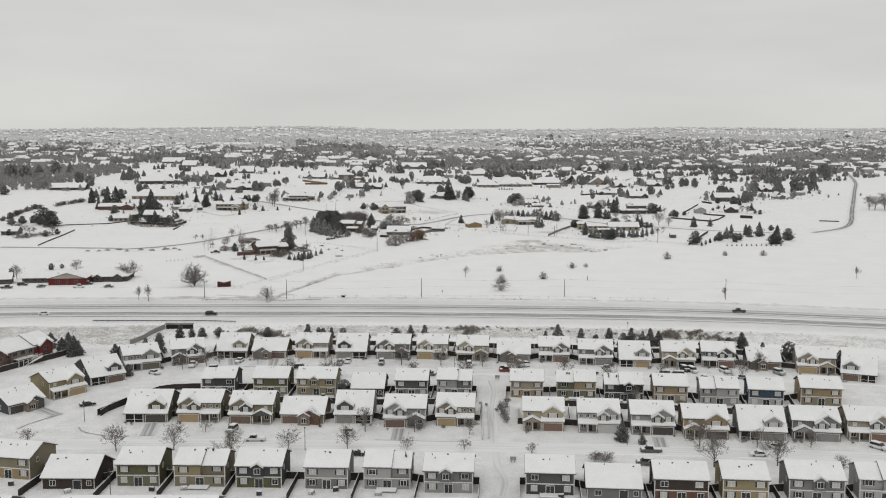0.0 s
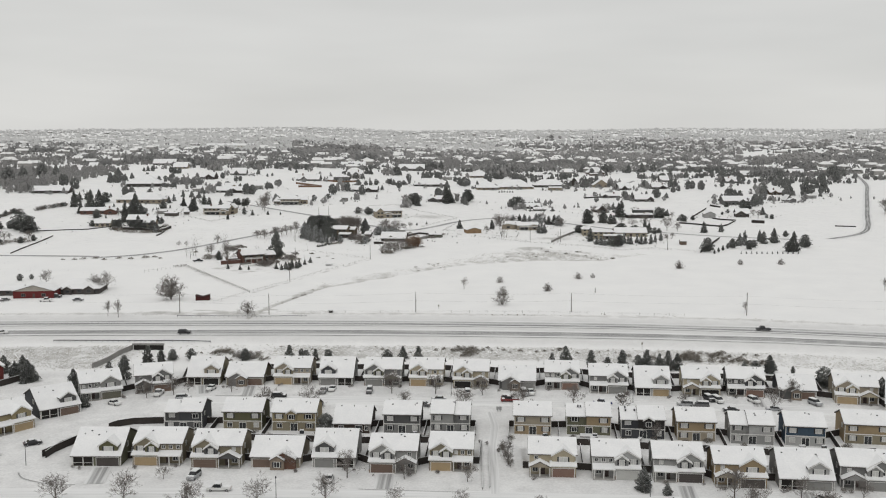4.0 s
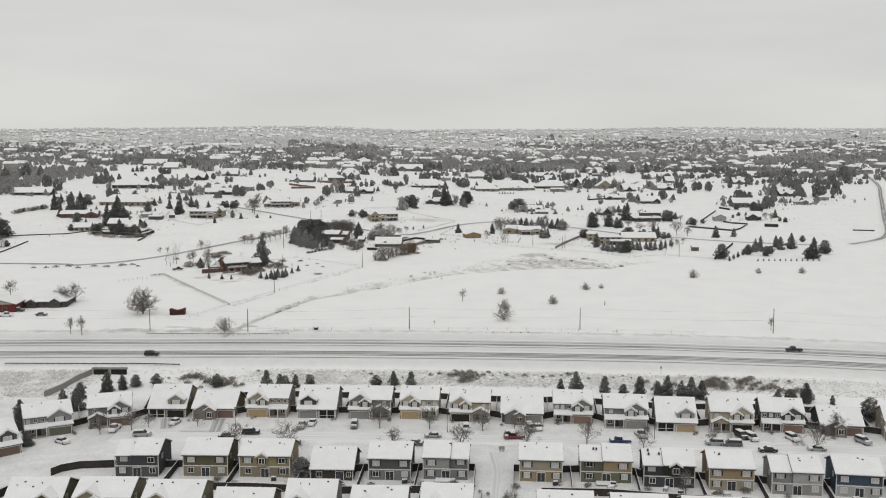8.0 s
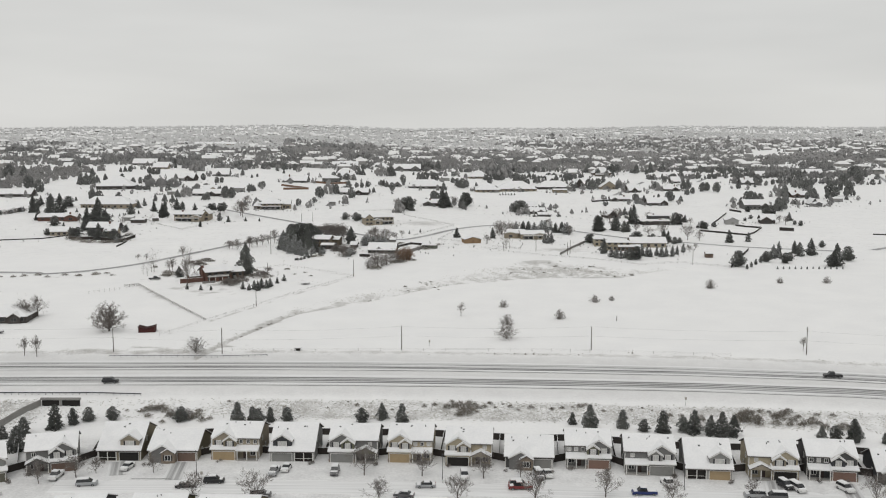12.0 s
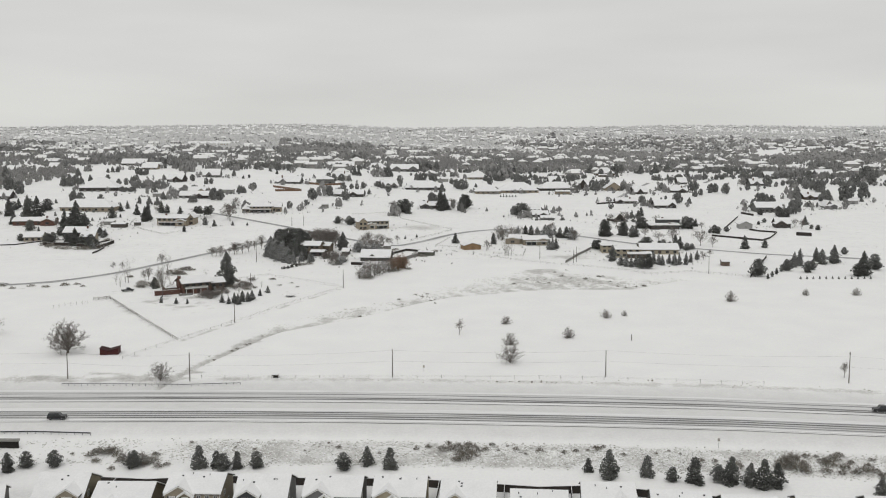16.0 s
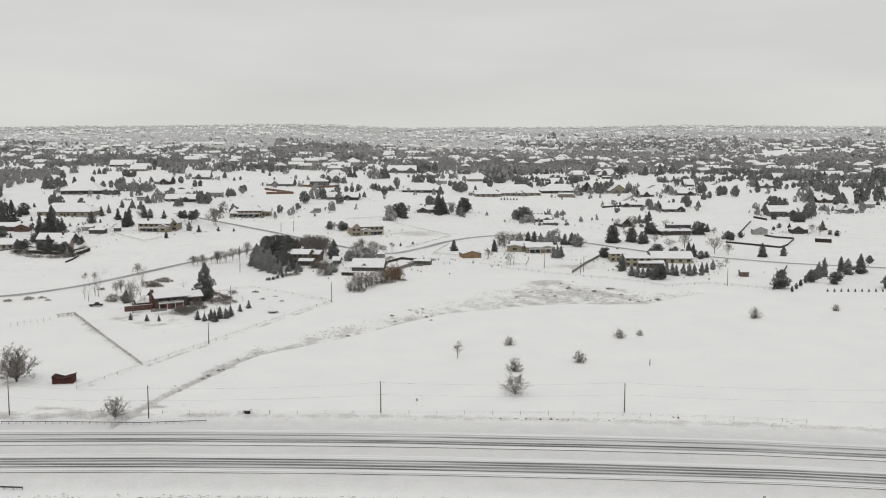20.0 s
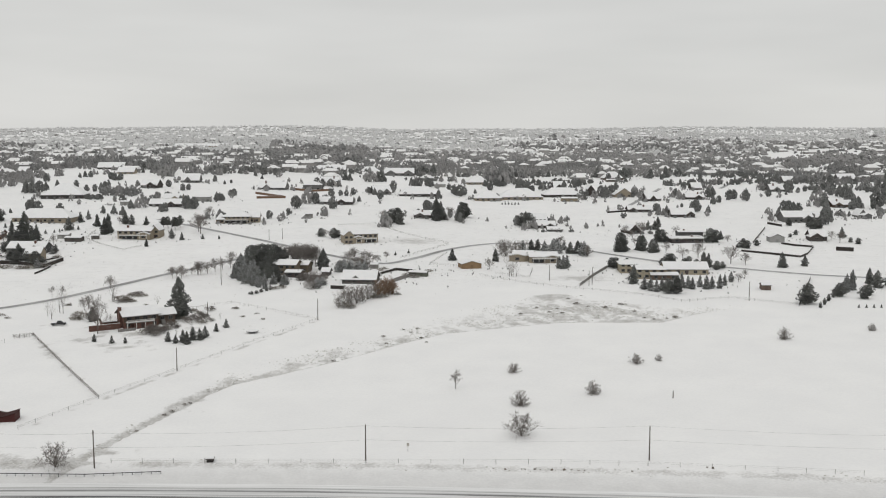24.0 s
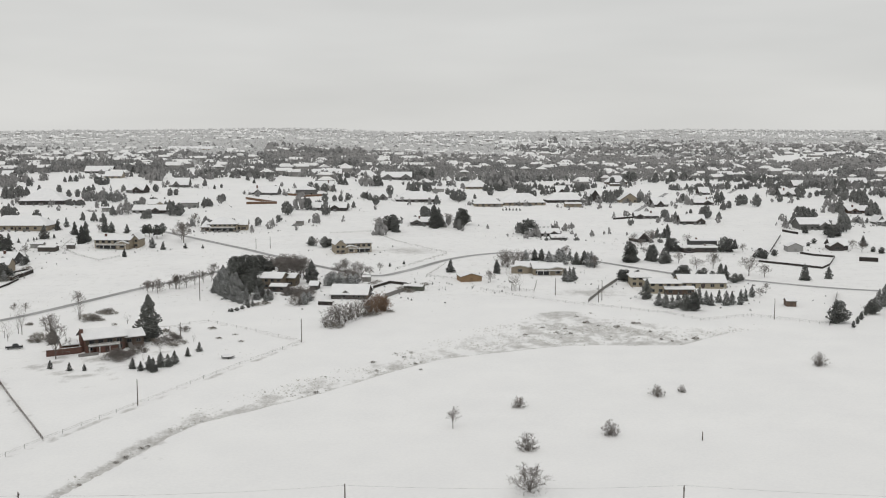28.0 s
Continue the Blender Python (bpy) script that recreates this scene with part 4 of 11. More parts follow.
def bare_thing(seed, open_=0.75, name="bare_tree", label="leafless grey-brown tree with fine twigs standing in snow", stems=1, thick=0.018, twig=0.0018, forks=4, bole=0.42, lift=0.0):
    """A leafless tree or bush one metre high: trunk or stems that fork again and again into fine twigs."""
    rng = random.Random(seed)
    root = thing(name, Matrix(), label, "tree" if name == "bare_tree" else "bush", "leafless trees" if name == "bare_tree" else "shrubs")
    trunk, crown = Geo(), Geo()

    def fork(p, d, ln, r, depth):
        """One limb in two slightly bent halves, and the limbs that leave it."""
        mid = p + d * ln * 0.5
        e = (d + Vector((rng.gauss(0, 0.16), rng.gauss(0, 0.16), rng.gauss(0.08, 0.12)))).normalized()
        q = mid + e * ln * 0.5
        if depth == 0:
            crown.tube(p, q, r, r * 0.5, 3)
            return
        crown.tube(p, mid, r, r * 0.85, 3)
        crown.tube(mid, q, r * 0.85, r * 0.7, 3)
        for k in range(6 if depth == 1 else 3):
            side = Vector((rng.gauss(0, 1), rng.gauss(0, 1), rng.gauss(0.1, 0.7))).normalized()
            f = (e + side * rng.uniform(0.45, 1.1)).normalized()
            at = q if k == 0 else p.lerp(q, rng.uniform(0.35, 1.0))
            fork(at, f, ln * rng.uniform(0.55, 0.8), max(twig, r * 0.5), depth - 1)

    if stems == 1:
        lean = (rng.uniform(-0.03, 0.03), rng.uniform(-0.03, 0.03))
        low, top = Vector((lean[0] * 0.5, lean[1] * 0.5, bole * 0.48)), Vector((lean[0], lean[1], bole))
        trunk.tube((0, 0, -0.03), low, thick, thick * 0.8, 6)
        trunk.tube(low, top, thick * 0.8, thick * 0.55, 6)
        n = 12
        for i in range(n):
            a = 2.4 * i + rng.uniform(-0.3, 0.3)
            tilt = open_ * (1.15 - 0.95 * i / (n - 1)) + rng.uniform(-0.08, 0.08)
            d = Vector((math.cos(a) * math.sin(tilt), math.sin(a) * math.sin(tilt), math.cos(tilt)))
            fork(low.lerp(top, i / (n - 1)), d, rng.uniform(0.2, 0.27), thick * 0.36, forks)
    else:
        n = 14
        for i in range(n):
            a = 2.4 * i + rng.uniform(-0.4, 0.4)
            tilt = min(1.45, open_ * 1.35 * math.sqrt((i + 0.3) / n))
            d = Vector((math.cos(a) * math.sin(tilt), math.sin(a) * math.sin(tilt), math.cos(tilt)))
            b = Vector((rng.gauss(0, 0.03), rng.gauss(0, 0.03), -0.02)) * (0.4 if lift else 1.0) + Vector((0, 0, lift))
            if i == 0:
                trunk.tube((0, 0, -0.03) if lift else b, b + d * 0.12, thick, thick * 0.6, 6)
            fork(b, d, rng.uniform(0.27, 0.34), thick * 0.36, 3)
            fork(b + d * 0.1, (d + Vector((rng.gauss(0, 0.3), rng.gauss(0, 0.3), 0.2))).normalized(), rng.uniform(0.2, 0.28), thick * 0.3, 3)
    crown.v = [(x, y, max(z, -0.02)) for x, y, z in crown.v]
    high = max(v[2] for v in crown.v)
    for g in (trunk, crown):
        g.v = [(x / high, y / high, z / high) for x, y, z in g.v]
    part("trunk", trunk, BARK, root)
    part("crown", crown, TWIG, root)
    return root


def dome_thing(seed, name, label, lift=0.02, spread=0.55, limbs=24, twig=0.0021, thick=0.02, skirt=0, upright=0.0, fill=3):
    """A leafless plant one metre high whose limbs arch up from a low fork and fill a dome of fine twigs."""
    rng = random.Random(seed)
    root = thing(name, Matrix(), label, "tree" if name == "bare_tree" else "bush", "leafless trees" if name == "bare_tree" else "shrubs")
    trunk, crown = Geo(), Geo()
    trunk.tube((0, 0, -0.03), (0, 0, lift + 0.02), thick, thick * 0.75, 6)

    def sprig(p, d, ln, r, depth):
        q = p + d * ln
        crown.tube(p, q, r, r * 0.6, 3)
        for k in range(4 if depth else 0):
            f = (d + Vector((rng.gauss(0, 0.5), rng.gauss(0, 0.5), rng.gauss(0.12, 0.4)))).normalized()
            sprig(p.lerp(q, rng.uniform(0.3, 1.0)), f, ln * rng.uniform(0.5, 0.85), max(twig, r * 0.6), depth - 1)

    for i in range(limbs):
        a = 2.4 * i + rng.uniform(-0.5, 0.5)
        f = math.sqrt((i + 0.5) / limbs)
        far = spread * f * rng.uniform(0.75, 1.05)
        high = lift + (1 - lift) * (1 - (0.86 - upright) * f ** 2.2) * rng.uniform(0.72, 0.95)
        end = Vector((far * math.cos(a), far * math.sin(a), high))
        p, r = Vector((0, 0, lift * rng.uniform(0.6, 1.0))), thick * rng.uniform(0.35, 0.5)
        n = 5
        for j in range(1, n + 1):
            u = j / n
            q = Vector((end.x * u ** (1 + upright), end.y * u ** (1 + upright), lift + (end.z - lift) * u ** (0.75 + 0.3 * f))) + Vector((rng.gauss(0, 0.012), rng.gauss(0, 0.012), rng.gauss(0, 0.012)))
            crown.tube(p, q, max(twig, r * (1.1 - u)), max(twig, r * (0.95 - u)), 3)
            for k in range(0 if j == 1 and lift > 0.05 else fill):
                d = ((q - p).normalized() + Vector((rng.gauss(0, 0.6), rng.gauss(0, 0.6), rng.gauss(0.1, 0.4)))).normalized()
                sprig(p.lerp(q, rng.random()), d, rng.uniform(0.07, 0.15), twig * 1.25, 1 if j < 3 or fill < 2 else 2)
            p = q
    for i in range(skirt):
        a, r = rng.uniform(0, 6.283), spread * 0.8 * math.sqrt(rng.random())
        p = Vector((r * math.cos(a), r * math.sin(a) * 0.8, -0.01))
        crown.tube(p, p + Vector((rng.gauss(0, 0.05), rng.gauss(0, 0.05), rng.uniform(0.06, 0.16))), twig * 1.6, twig, 3)
    crown.v = [(x, y, max(z, -0.02)) for x, y, z in crown.v]
    top = max(v[2] for v in crown.v)
    for g in (trunk, crown):
        g.v = [(x / top, y / top, z / top) for x, y, z in g.v]
    part("trunk", trunk, BARK, root)
    part("crown", crown, TWIG, root)
    return root


FROSTNEEDLE = material("frosted_needles", (0.075, 0.08, 0.075), (0.15, 0.153, 0.145), 0.9, 0.35, 4.0, snow=0.16, spread=0.2)
RUSTWOOD = material("brown_yard_fence", (0.2, 0.125, 0.085), (0.13, 0.085, 0.06), 0.9, 0.7, 7, snow=0.05)


def frosted(root):
    for c in root.children:
        if c.name.startswith("crown"):
            c.data.materials[0] = FROSTNEEDLE
    return root


WOODS = []


def woods(kind, *places):
    """Trees of the far woods at (x, y, height), massed into the woods' one mesh."""
    WOODS.extend((kind,) + p for p in places)


RUST = material("rusty_willow_twigs", (0.27, 0.185, 0.125), (0.18, 0.125, 0.09), 0.95, 0.6, 6, snow=0.1)
KINDS = {
    "pine": [pine_thing(i, 0.2 + 0.025 * (i % 4)) for i in range(1, 8)],
    "tall": [conifer(i, tall_shape, 0.2 + 0.03 * (i % 3), 620, 0.05, 0.04, "tall dark spruce with a dense columnar crown dusted with snow") for i in range(71, 74)],
    "pinon": [conifer(i, pinon_shape, 0.33 + 0.03 * (i % 2), 520, 0.055, 0.06, "broad dark pinon pine with a rounded snow-dusted crown") for i in range(101, 106)],
    "column": [conifer(75, column_shape, 0.25, 1000, 0.045, 0.03, "tall dark juniper-like evergreen with a dense rounded column of foliage")],
    "cone": [pine_thing(2 * i + 1, 0.3 + 0.03 * (i % 2)) for i in range(11, 14)],
    "round": [round_pine(i) for i in range(21, 27)],
    "open": [conifer(i, round_shape, 0.3, 330, 0.06, 0.34, "tall dark pine with bare lower trunk and open crown") for i in range(81, 85)],
    "frost": [frosted(conifer(i, cone_shape if i % 2 else tall_shape, 0.27, 400, 0.055, 0.05, "frosted grey-green spruce with snow-laden boughs")) for i in range(91, 95)],
    "bare": [bare_thing(i, 0.72 + 0.08 * (i % 3), twig=0.0015, bole=0.34) for i in range(31, 37)],
    "slim": [bare_thing(i, 0.45, twig=0.002, forks=3) for i in range(41, 44)],
    "shrub": [bare_thing(i, 0.85, "shrub", "leafless brown shrub poking out of snow", 22, 0.017, 0.0026) for i in range(51, 56)],
    "thicket": [bare_thing(i, 1.05, "shrub", "dense rounded leafless shrub standing in a snowy field", 32, 0.017, 0.0026) for i in (56, 57, 58, 59)],
    "sage": [bare_thing(i, 1.25, "shrub", "low rounded sagebrush clump dusted with snow on a bank", 30, 0.02, 0.004) for i in range(64, 68)],
    "dome": [dome_thing(i, "shrub", "dense rounded leafless shrub standing in a snowy field", 0.0, 0.62, 26, 0.0024, 0.018, 150) for i in (201, 202, 203, 204)],
    "oak": [dome_thing(211, "bare_tree", "low spreading leafless tree with arching limbs alone in a snowy field", 0.1, 0.58, 22, 0.0017, 0.03, 60)],
    "brush": [dome_thing(i, "shrub", "tall grey-brown leafless brush thicket in snow", 0.03, 0.4, 15, 0.0016, 0.014, 50, 0.3, 2) for i in (221, 222, 223)],
    "rustbrush": [dome_thing(i, "willow_bush", "rust-brown leafless willow bush beside a corral", 0.03, 0.45, 26, 0.0024, 0.016, 60, 0.25) for i in (225, 226)],
    "faint": [dome_thing(i, "bare_tree", "slender leafless tree with upright branches standing in snow", 0.16, 0.24, 6, 0.0009, 0.01, 0, 0.3, 1) for i in (231, 232, 233)],
    "cottonwood": [dome_thing(241, "bare_tree", "broad leafless cottonwood tree with a dense rounded crown", 0.14, 0.6, 40, 0.0018, 0.034)],
    "willow": [bare_thing(i, 0.8, "willow_bush", "rust-brown leafless willow bush", 16, 0.02, 0.0042) for i in range(61, 63)],
}
SAGE = material("sagebrush_twigs", (0.26, 0.235, 0.2), (0.16, 0.145, 0.125), 0.95, 0.8, 6, snow=0.15)
for w_ in KINDS["sage"]:
    for c_ in w_.children:
        c_.data.materials[0] = SAGE
for w_ in KINDS["willow"] + KINDS["rustbrush"]:
    for c_ in w_.children:
        c_.data.materials[0] = RUST
USED = set()
GROW = random.Random(77)


def grow(kind, *places, wide=1.0):
    """Plants of a kind at (x, y, height)."""
    for x, y, h in places:
        ob = GROW.choice(KINDS[kind])
        m = pose(x, y, float(land(x, y)) - 0.03 * h - 1.2 * float(ditch(x, y)), 0, 0, GROW.uniform(0, 360)) @ Matrix.Diagonal((h * wide, h * wide, h, 1))
        if ob.name not in USED:
            USED.add(ob.name)
            ob.matrix_basis = m
        else:
            ob_scale = ob.scale.copy()
            ob.scale = (1, 1, 1)
            copy_thing(ob, m)
            ob.scale = ob_scale


# ---- cars ----
def car_body(kind):
    """Side outlines (along, up) of the body below the glass and of the cabin."""
    if kind == "pickup":
        return 5.6, [(0, .45), (0, .95), (.15, 1.05), (2.2, 1.08), (2.2, 1.0), (4.2, 1.12), (5.45, 1.0), (5.6, .75), (5.6, .4)], [(2.25, 1.05), (2.4, 1.78), (3.75, 1.82), (4.35, 1.1)]
    if kind == "suv":
        return 4.8, [(0, .4), (0, .95), (.1, 1.1), (3.55, 1.12), (4.65, 1.0), (4.8, .75), (4.8, .38)], [(.12, 1.08), (.35, 1.72), (2.9, 1.76), (3.65, 1.1)]
    if kind == "van":
        return 5.0, [(0, .35), (0, 1.0), (.05, 1.15), (3.9, 1.15), (4.85, .95), (5.0, .7), (5.0, .35)], [(.06, 1.13), (.2, 1.78), (3.3, 1.82), (4.2, 1.12)]
    return 4.6, [(0, .35), (0, .8), (.15, .92), (3.2, .95), (4.45, .82), (4.6, .6), (4.6, .33)], [(.75, .92), (1.35, 1.4), (2.6, 1.43), (3.35, .95)]


def car(x, y, heading, kind, colour, tone, snow=True, group="parked cars"):
    """heading: degrees that the nose points, from +x."""
    ln, low, cab = car_body(kind)
    k = {"pickup": "pickup truck", "suv": "sport utility vehicle", "van": "minivan", "sedan": "sedan car"}[kind]
    z = -1.0 + 0.06 if group == "highway traffic" else float(land(x, y)) + 0.02
    root = thing("car", pose(x, y, z, 0, 0, heading), f"{tone} {k} {'with snow on its roof and bonnet' if snow else 'on the wet highway'}", "car", group)
    hw, sh = 0.92, ln / 2
    pt = paint(colour)
    b = Geo().prism([(a - sh, z) for a, z in low], -hw, hw, "y")
    part("body", b, pt, root)
    g = Geo()
    n = len(cab)
    vs = [(a - sh, s * (hw - 0.04 if i in (0, n - 1) else hw - 0.2), z) for s in (-1, 1) for i, (a, z) in enumerate(cab)]
    g.add(vs, [tuple(range(n)), tuple(range(2 * n - 1, n - 1, -1))] + [(i, i + n, (i + 1) % n + n, (i + 1) % n) for i in range(n)])
    cabin = part("cabin", g, GLASS, root)
    (a0, z0), (a1, z1) = cab[1], cab[2]
    part("roof", Geo().slab((a0 - sh - .05, z0), (a1 - sh + .05, z1), -hw + .18, hw - .18, "y", 0.05), pt, cabin)
    if snow:
        part("snow_cover", Geo().slab((a0 - sh, z0), (a1 - sh, z1), -hw + .22, hw - .22, "y", 0.14, 0.05), ROOFSNOW, root)
        part("snow_cover", Geo().slab((cab[-1][0] - sh + .1, cab[-1][1] - .02), (ln - sh - .35, low[-3][1] + .03), -hw + .1, hw - .1, "y", 0.1), ROOFSNOW, root)
        if kind == "pickup":
            part("snow_cover", Geo().box(.15 - sh, 2.1 - sh, -hw + .1, hw - .1, 1.0, 1.14), ROOFSNOW, root)
        if kind == "sedan":
            part("snow_cover", Geo().box(.1 - sh, .75 - sh, -hw + .1, hw - .1, .9, 1.0), ROOFSNOW, root)
    for a in (0.85, ln - 0.95):
        for s in (-1, 1):
            g = Geo().tube((a - sh, s * (hw - .2), .34), (a - sh, s * (hw + .02), .34), .34, .34, 12)
            side = len(g.f)
            me = g.tube((a - sh, s * (hw + .02), .34), (a - sh, s * (hw + .035), .34), .2, .2, 10).mesh("wheel", TYRE)
            me.materials.append(STEEL)
            for f in me.polygons[side:]:
                f.material_index = 1
            part("wheel", me, None, root)
    for s in (-1, 1):
        part("headlight", Geo().box(ln - sh - .12, ln - sh + .015, s * .7 - .17, s * .7 + .17, .62, .78), CURTAIN, root)
        part("tail_light", Geo().box(-sh - .015, -sh + .1, s * .78 - .1, s * .78 + .1, .7, .92), paint((.25, .02, .02)), root)
    return root


# ---- fences, poles, rails ----
def fence(points, height=1.75, mat=None, label="dark weathered wooden privacy fence capped with snow", snow=True, run=7.5, thick=0.08):
    """Solid fence panels along a line of (x, y) corners."""
    mat = mat or FENCE
    (x0, y0) = points[0]
    root = thing("fence", pose(*on(x0, y0)), label, "fence", "fences")
    inv = root.matrix_world.inverted()
    for (ax, ay), (bx, by) in zip(points, points[1:]):
        ln = math.hypot(bx - ax, by - ay)
        n = max(1, round(ln / run))
        for i in range(n):
            p = (ax + (bx - ax) * i / n, ay + (by - ay) * i / n)
            q = (ax + (bx - ax) * (i + 1) / n, ay + (by - ay) * (i + 1) / n)
            za, zb = float(land(*p)), float(land(*q))
            ox, oy = -(q[1] - p[1]) / (ln / n) * thick / 2, (q[0] - p[0]) / (ln / n) * thick / 2
            def wall_of(z0, z1, f):
                vs = [inv @ Vector((c[0] + s * ox * f, c[1] + s * oy * f, z + dz)) for dz in (z0, z1) for c, z, s in ((p, za, -1), (q, zb, -1), (q, zb, 1), (p, za, 1))]
                return Geo().add(vs, [(0, 3, 2, 1), (4, 5, 6, 7), (0, 1, 5, 4), (1, 2, 6, 5), (2, 3, 7, 6), (3, 0, 4, 7)])
            pn = part("panel", wall_of(-0.15, height, 1), mat, root)
            if snow:
                part("snow_cover", wall_of(height, height + 0.09, 1.4), ROOFSNOW, pn)
    return root


def rail_fence(points, every=3.0, height=1.2, rails=(0.45, 0.8, 1.1), mat=None, girth=0.032, label="open wooden rail fence in snow"):
    """Posts and thin rails along a line of (x, y) corners."""
    mat = mat or GREYWOOD
    root = thing("rail_fence", pose(*on(*points[0])), label, "fence", "fences")
    inv = root.matrix_world.inverted()
    for (ax, ay), (bx, by) in zip(points, points[1:]):
        ln = math.hypot(bx - ax, by - ay)
        n = max(1, round(ln / every))
        posts = Geo()
        for i in range(n + 1):
            x, y = ax + (bx - ax) * i / n, ay + (by - ay) * i / n
            b = Vector(on(x, y, -0.1))
            posts.tube(inv @ b, inv @ (b + Vector((0, 0, height + 0.1))), 0.055, 0.055, 5)
        tagged(part("posts", posts, mat, root), kind="stuff")
        m = max(1, round(ln / 40))
        for i in range(m):
            p, q = [Vector(on(ax + (bx - ax) * k / m, ay + (by - ay) * k / m)) for k in (i, i + 1)]
            for h in rails:
                up = Vector((0, 0, h))
                part("rail", Geo().tube(inv @ (p + up), inv @ (q + up), girth, girth, 4), mat, root)
    return root


def pole(x, y, h, arm=True, label="brown wooden utility pole beside the snowy field", rot=0):
    root = thing("utility_pole", pose(*on(x, y, -0.1), 0, 0, rot), label, "utility pole", "utility poles")
    part("shaft", Geo().tube((0, 0, 0), (0, 0, h), 0.17, 0.11, 8), POLEWOOD, root)
    if arm:
        part("crossarm", Geo().box(-0.55, 0.55, -0.06, 0.06, h - 0.75, h - 0.62), POLEWOOD, root)
        for s in (-0.45, 0.45):
            part("insulator", Geo().tube((s, 0, h - 0.62), (s, 0, h - 0.42), 0.05, 0.04, 6), STEEL, root)
    return root


def wire(p, q, sag, label="thin overhead power line"):
    p, q = Vector(p), Vector(q)
    v, f, r = [], [], 0.011
    for i in range(13):
        c = p.lerp(q, i / 12) - Vector((0, 0, sag * 4 * (i / 12) * (1 - i / 12))) - p
        v += [(c.x, c.y + r, c.z), (c.x, c.y - r, c.z + r), (c.x, c.y - r, c.z - r)]
        if i:
            k = 3 * i
            f += [(k - 3 + j, k - 3 + (j + 1) % 3, k + (j + 1) % 3, k + j) for j in range(3)]
    ob = new("power_line", Geo().add(v, f).mesh("power_line", DARKMETAL))
    ob.location = p
    return tagged(ob, label, "cable", "power lines")


def lane(name, points, half, mat, label, lift=0.05):
    """A strip of road that follows a line of (x, y) points."""
    pts = [Vector(p) for p in points]
    fine = []
    for i in range(len(pts) - 1):
        a, b, c, d = pts[max(i - 1, 0)], pts[i], pts[i + 1], pts[min(i + 2, len(pts) - 1)]
        for k in range(8):
            t = k / 8
            fine.append(0.5 * ((2 * b) + (c - a) * t + (2 * a - 5 * b + 4 * c - d) * t * t + (3 * b - a - 3 * c + d) * t ** 3))
    fine.append(pts[-1])
    v, uv, s = [], [], 0.0
    for i, p in enumerate(fine):
        d = (fine[min(i + 1, len(fine) - 1)] - fine[max(i - 1, 0)]).normalized()
        s += (p - fine[i - 1]).length if i else 0
        for c in (-half, -half * 0.5, 0, half * 0.5, half):
            x, y = p.x - d.y * c, p.y + d.x * c
            v.append((x, y, float(land(x, y)) + lift + 0.05))
            uv.append((s, c))
    f = [(i * 5 + j, i * 5 + j + 1, (i + 1) * 5 + j + 1, (i + 1) * 5 + j) for i in range(len(fine) - 1) for j in range(4)]
    me = bpy.data.meshes.new(name)
    me.from_pydata(v, [], f)
    lay = me.uv_layers.new(name="run")
    for k, loop in enumerate(me.loops):
        lay.data[k].uv = uv[loop.vertex_index]
    me.materials.append(mat)
    return tagged(new(name, me), label, name, kind="structure")


# ---- country houses ----
FRAMEGREY = material("weathered_window_frame", (0.2, 0.19, 0.175), (0.13, 0.125, 0.12), 0.8, 0.8, 8)


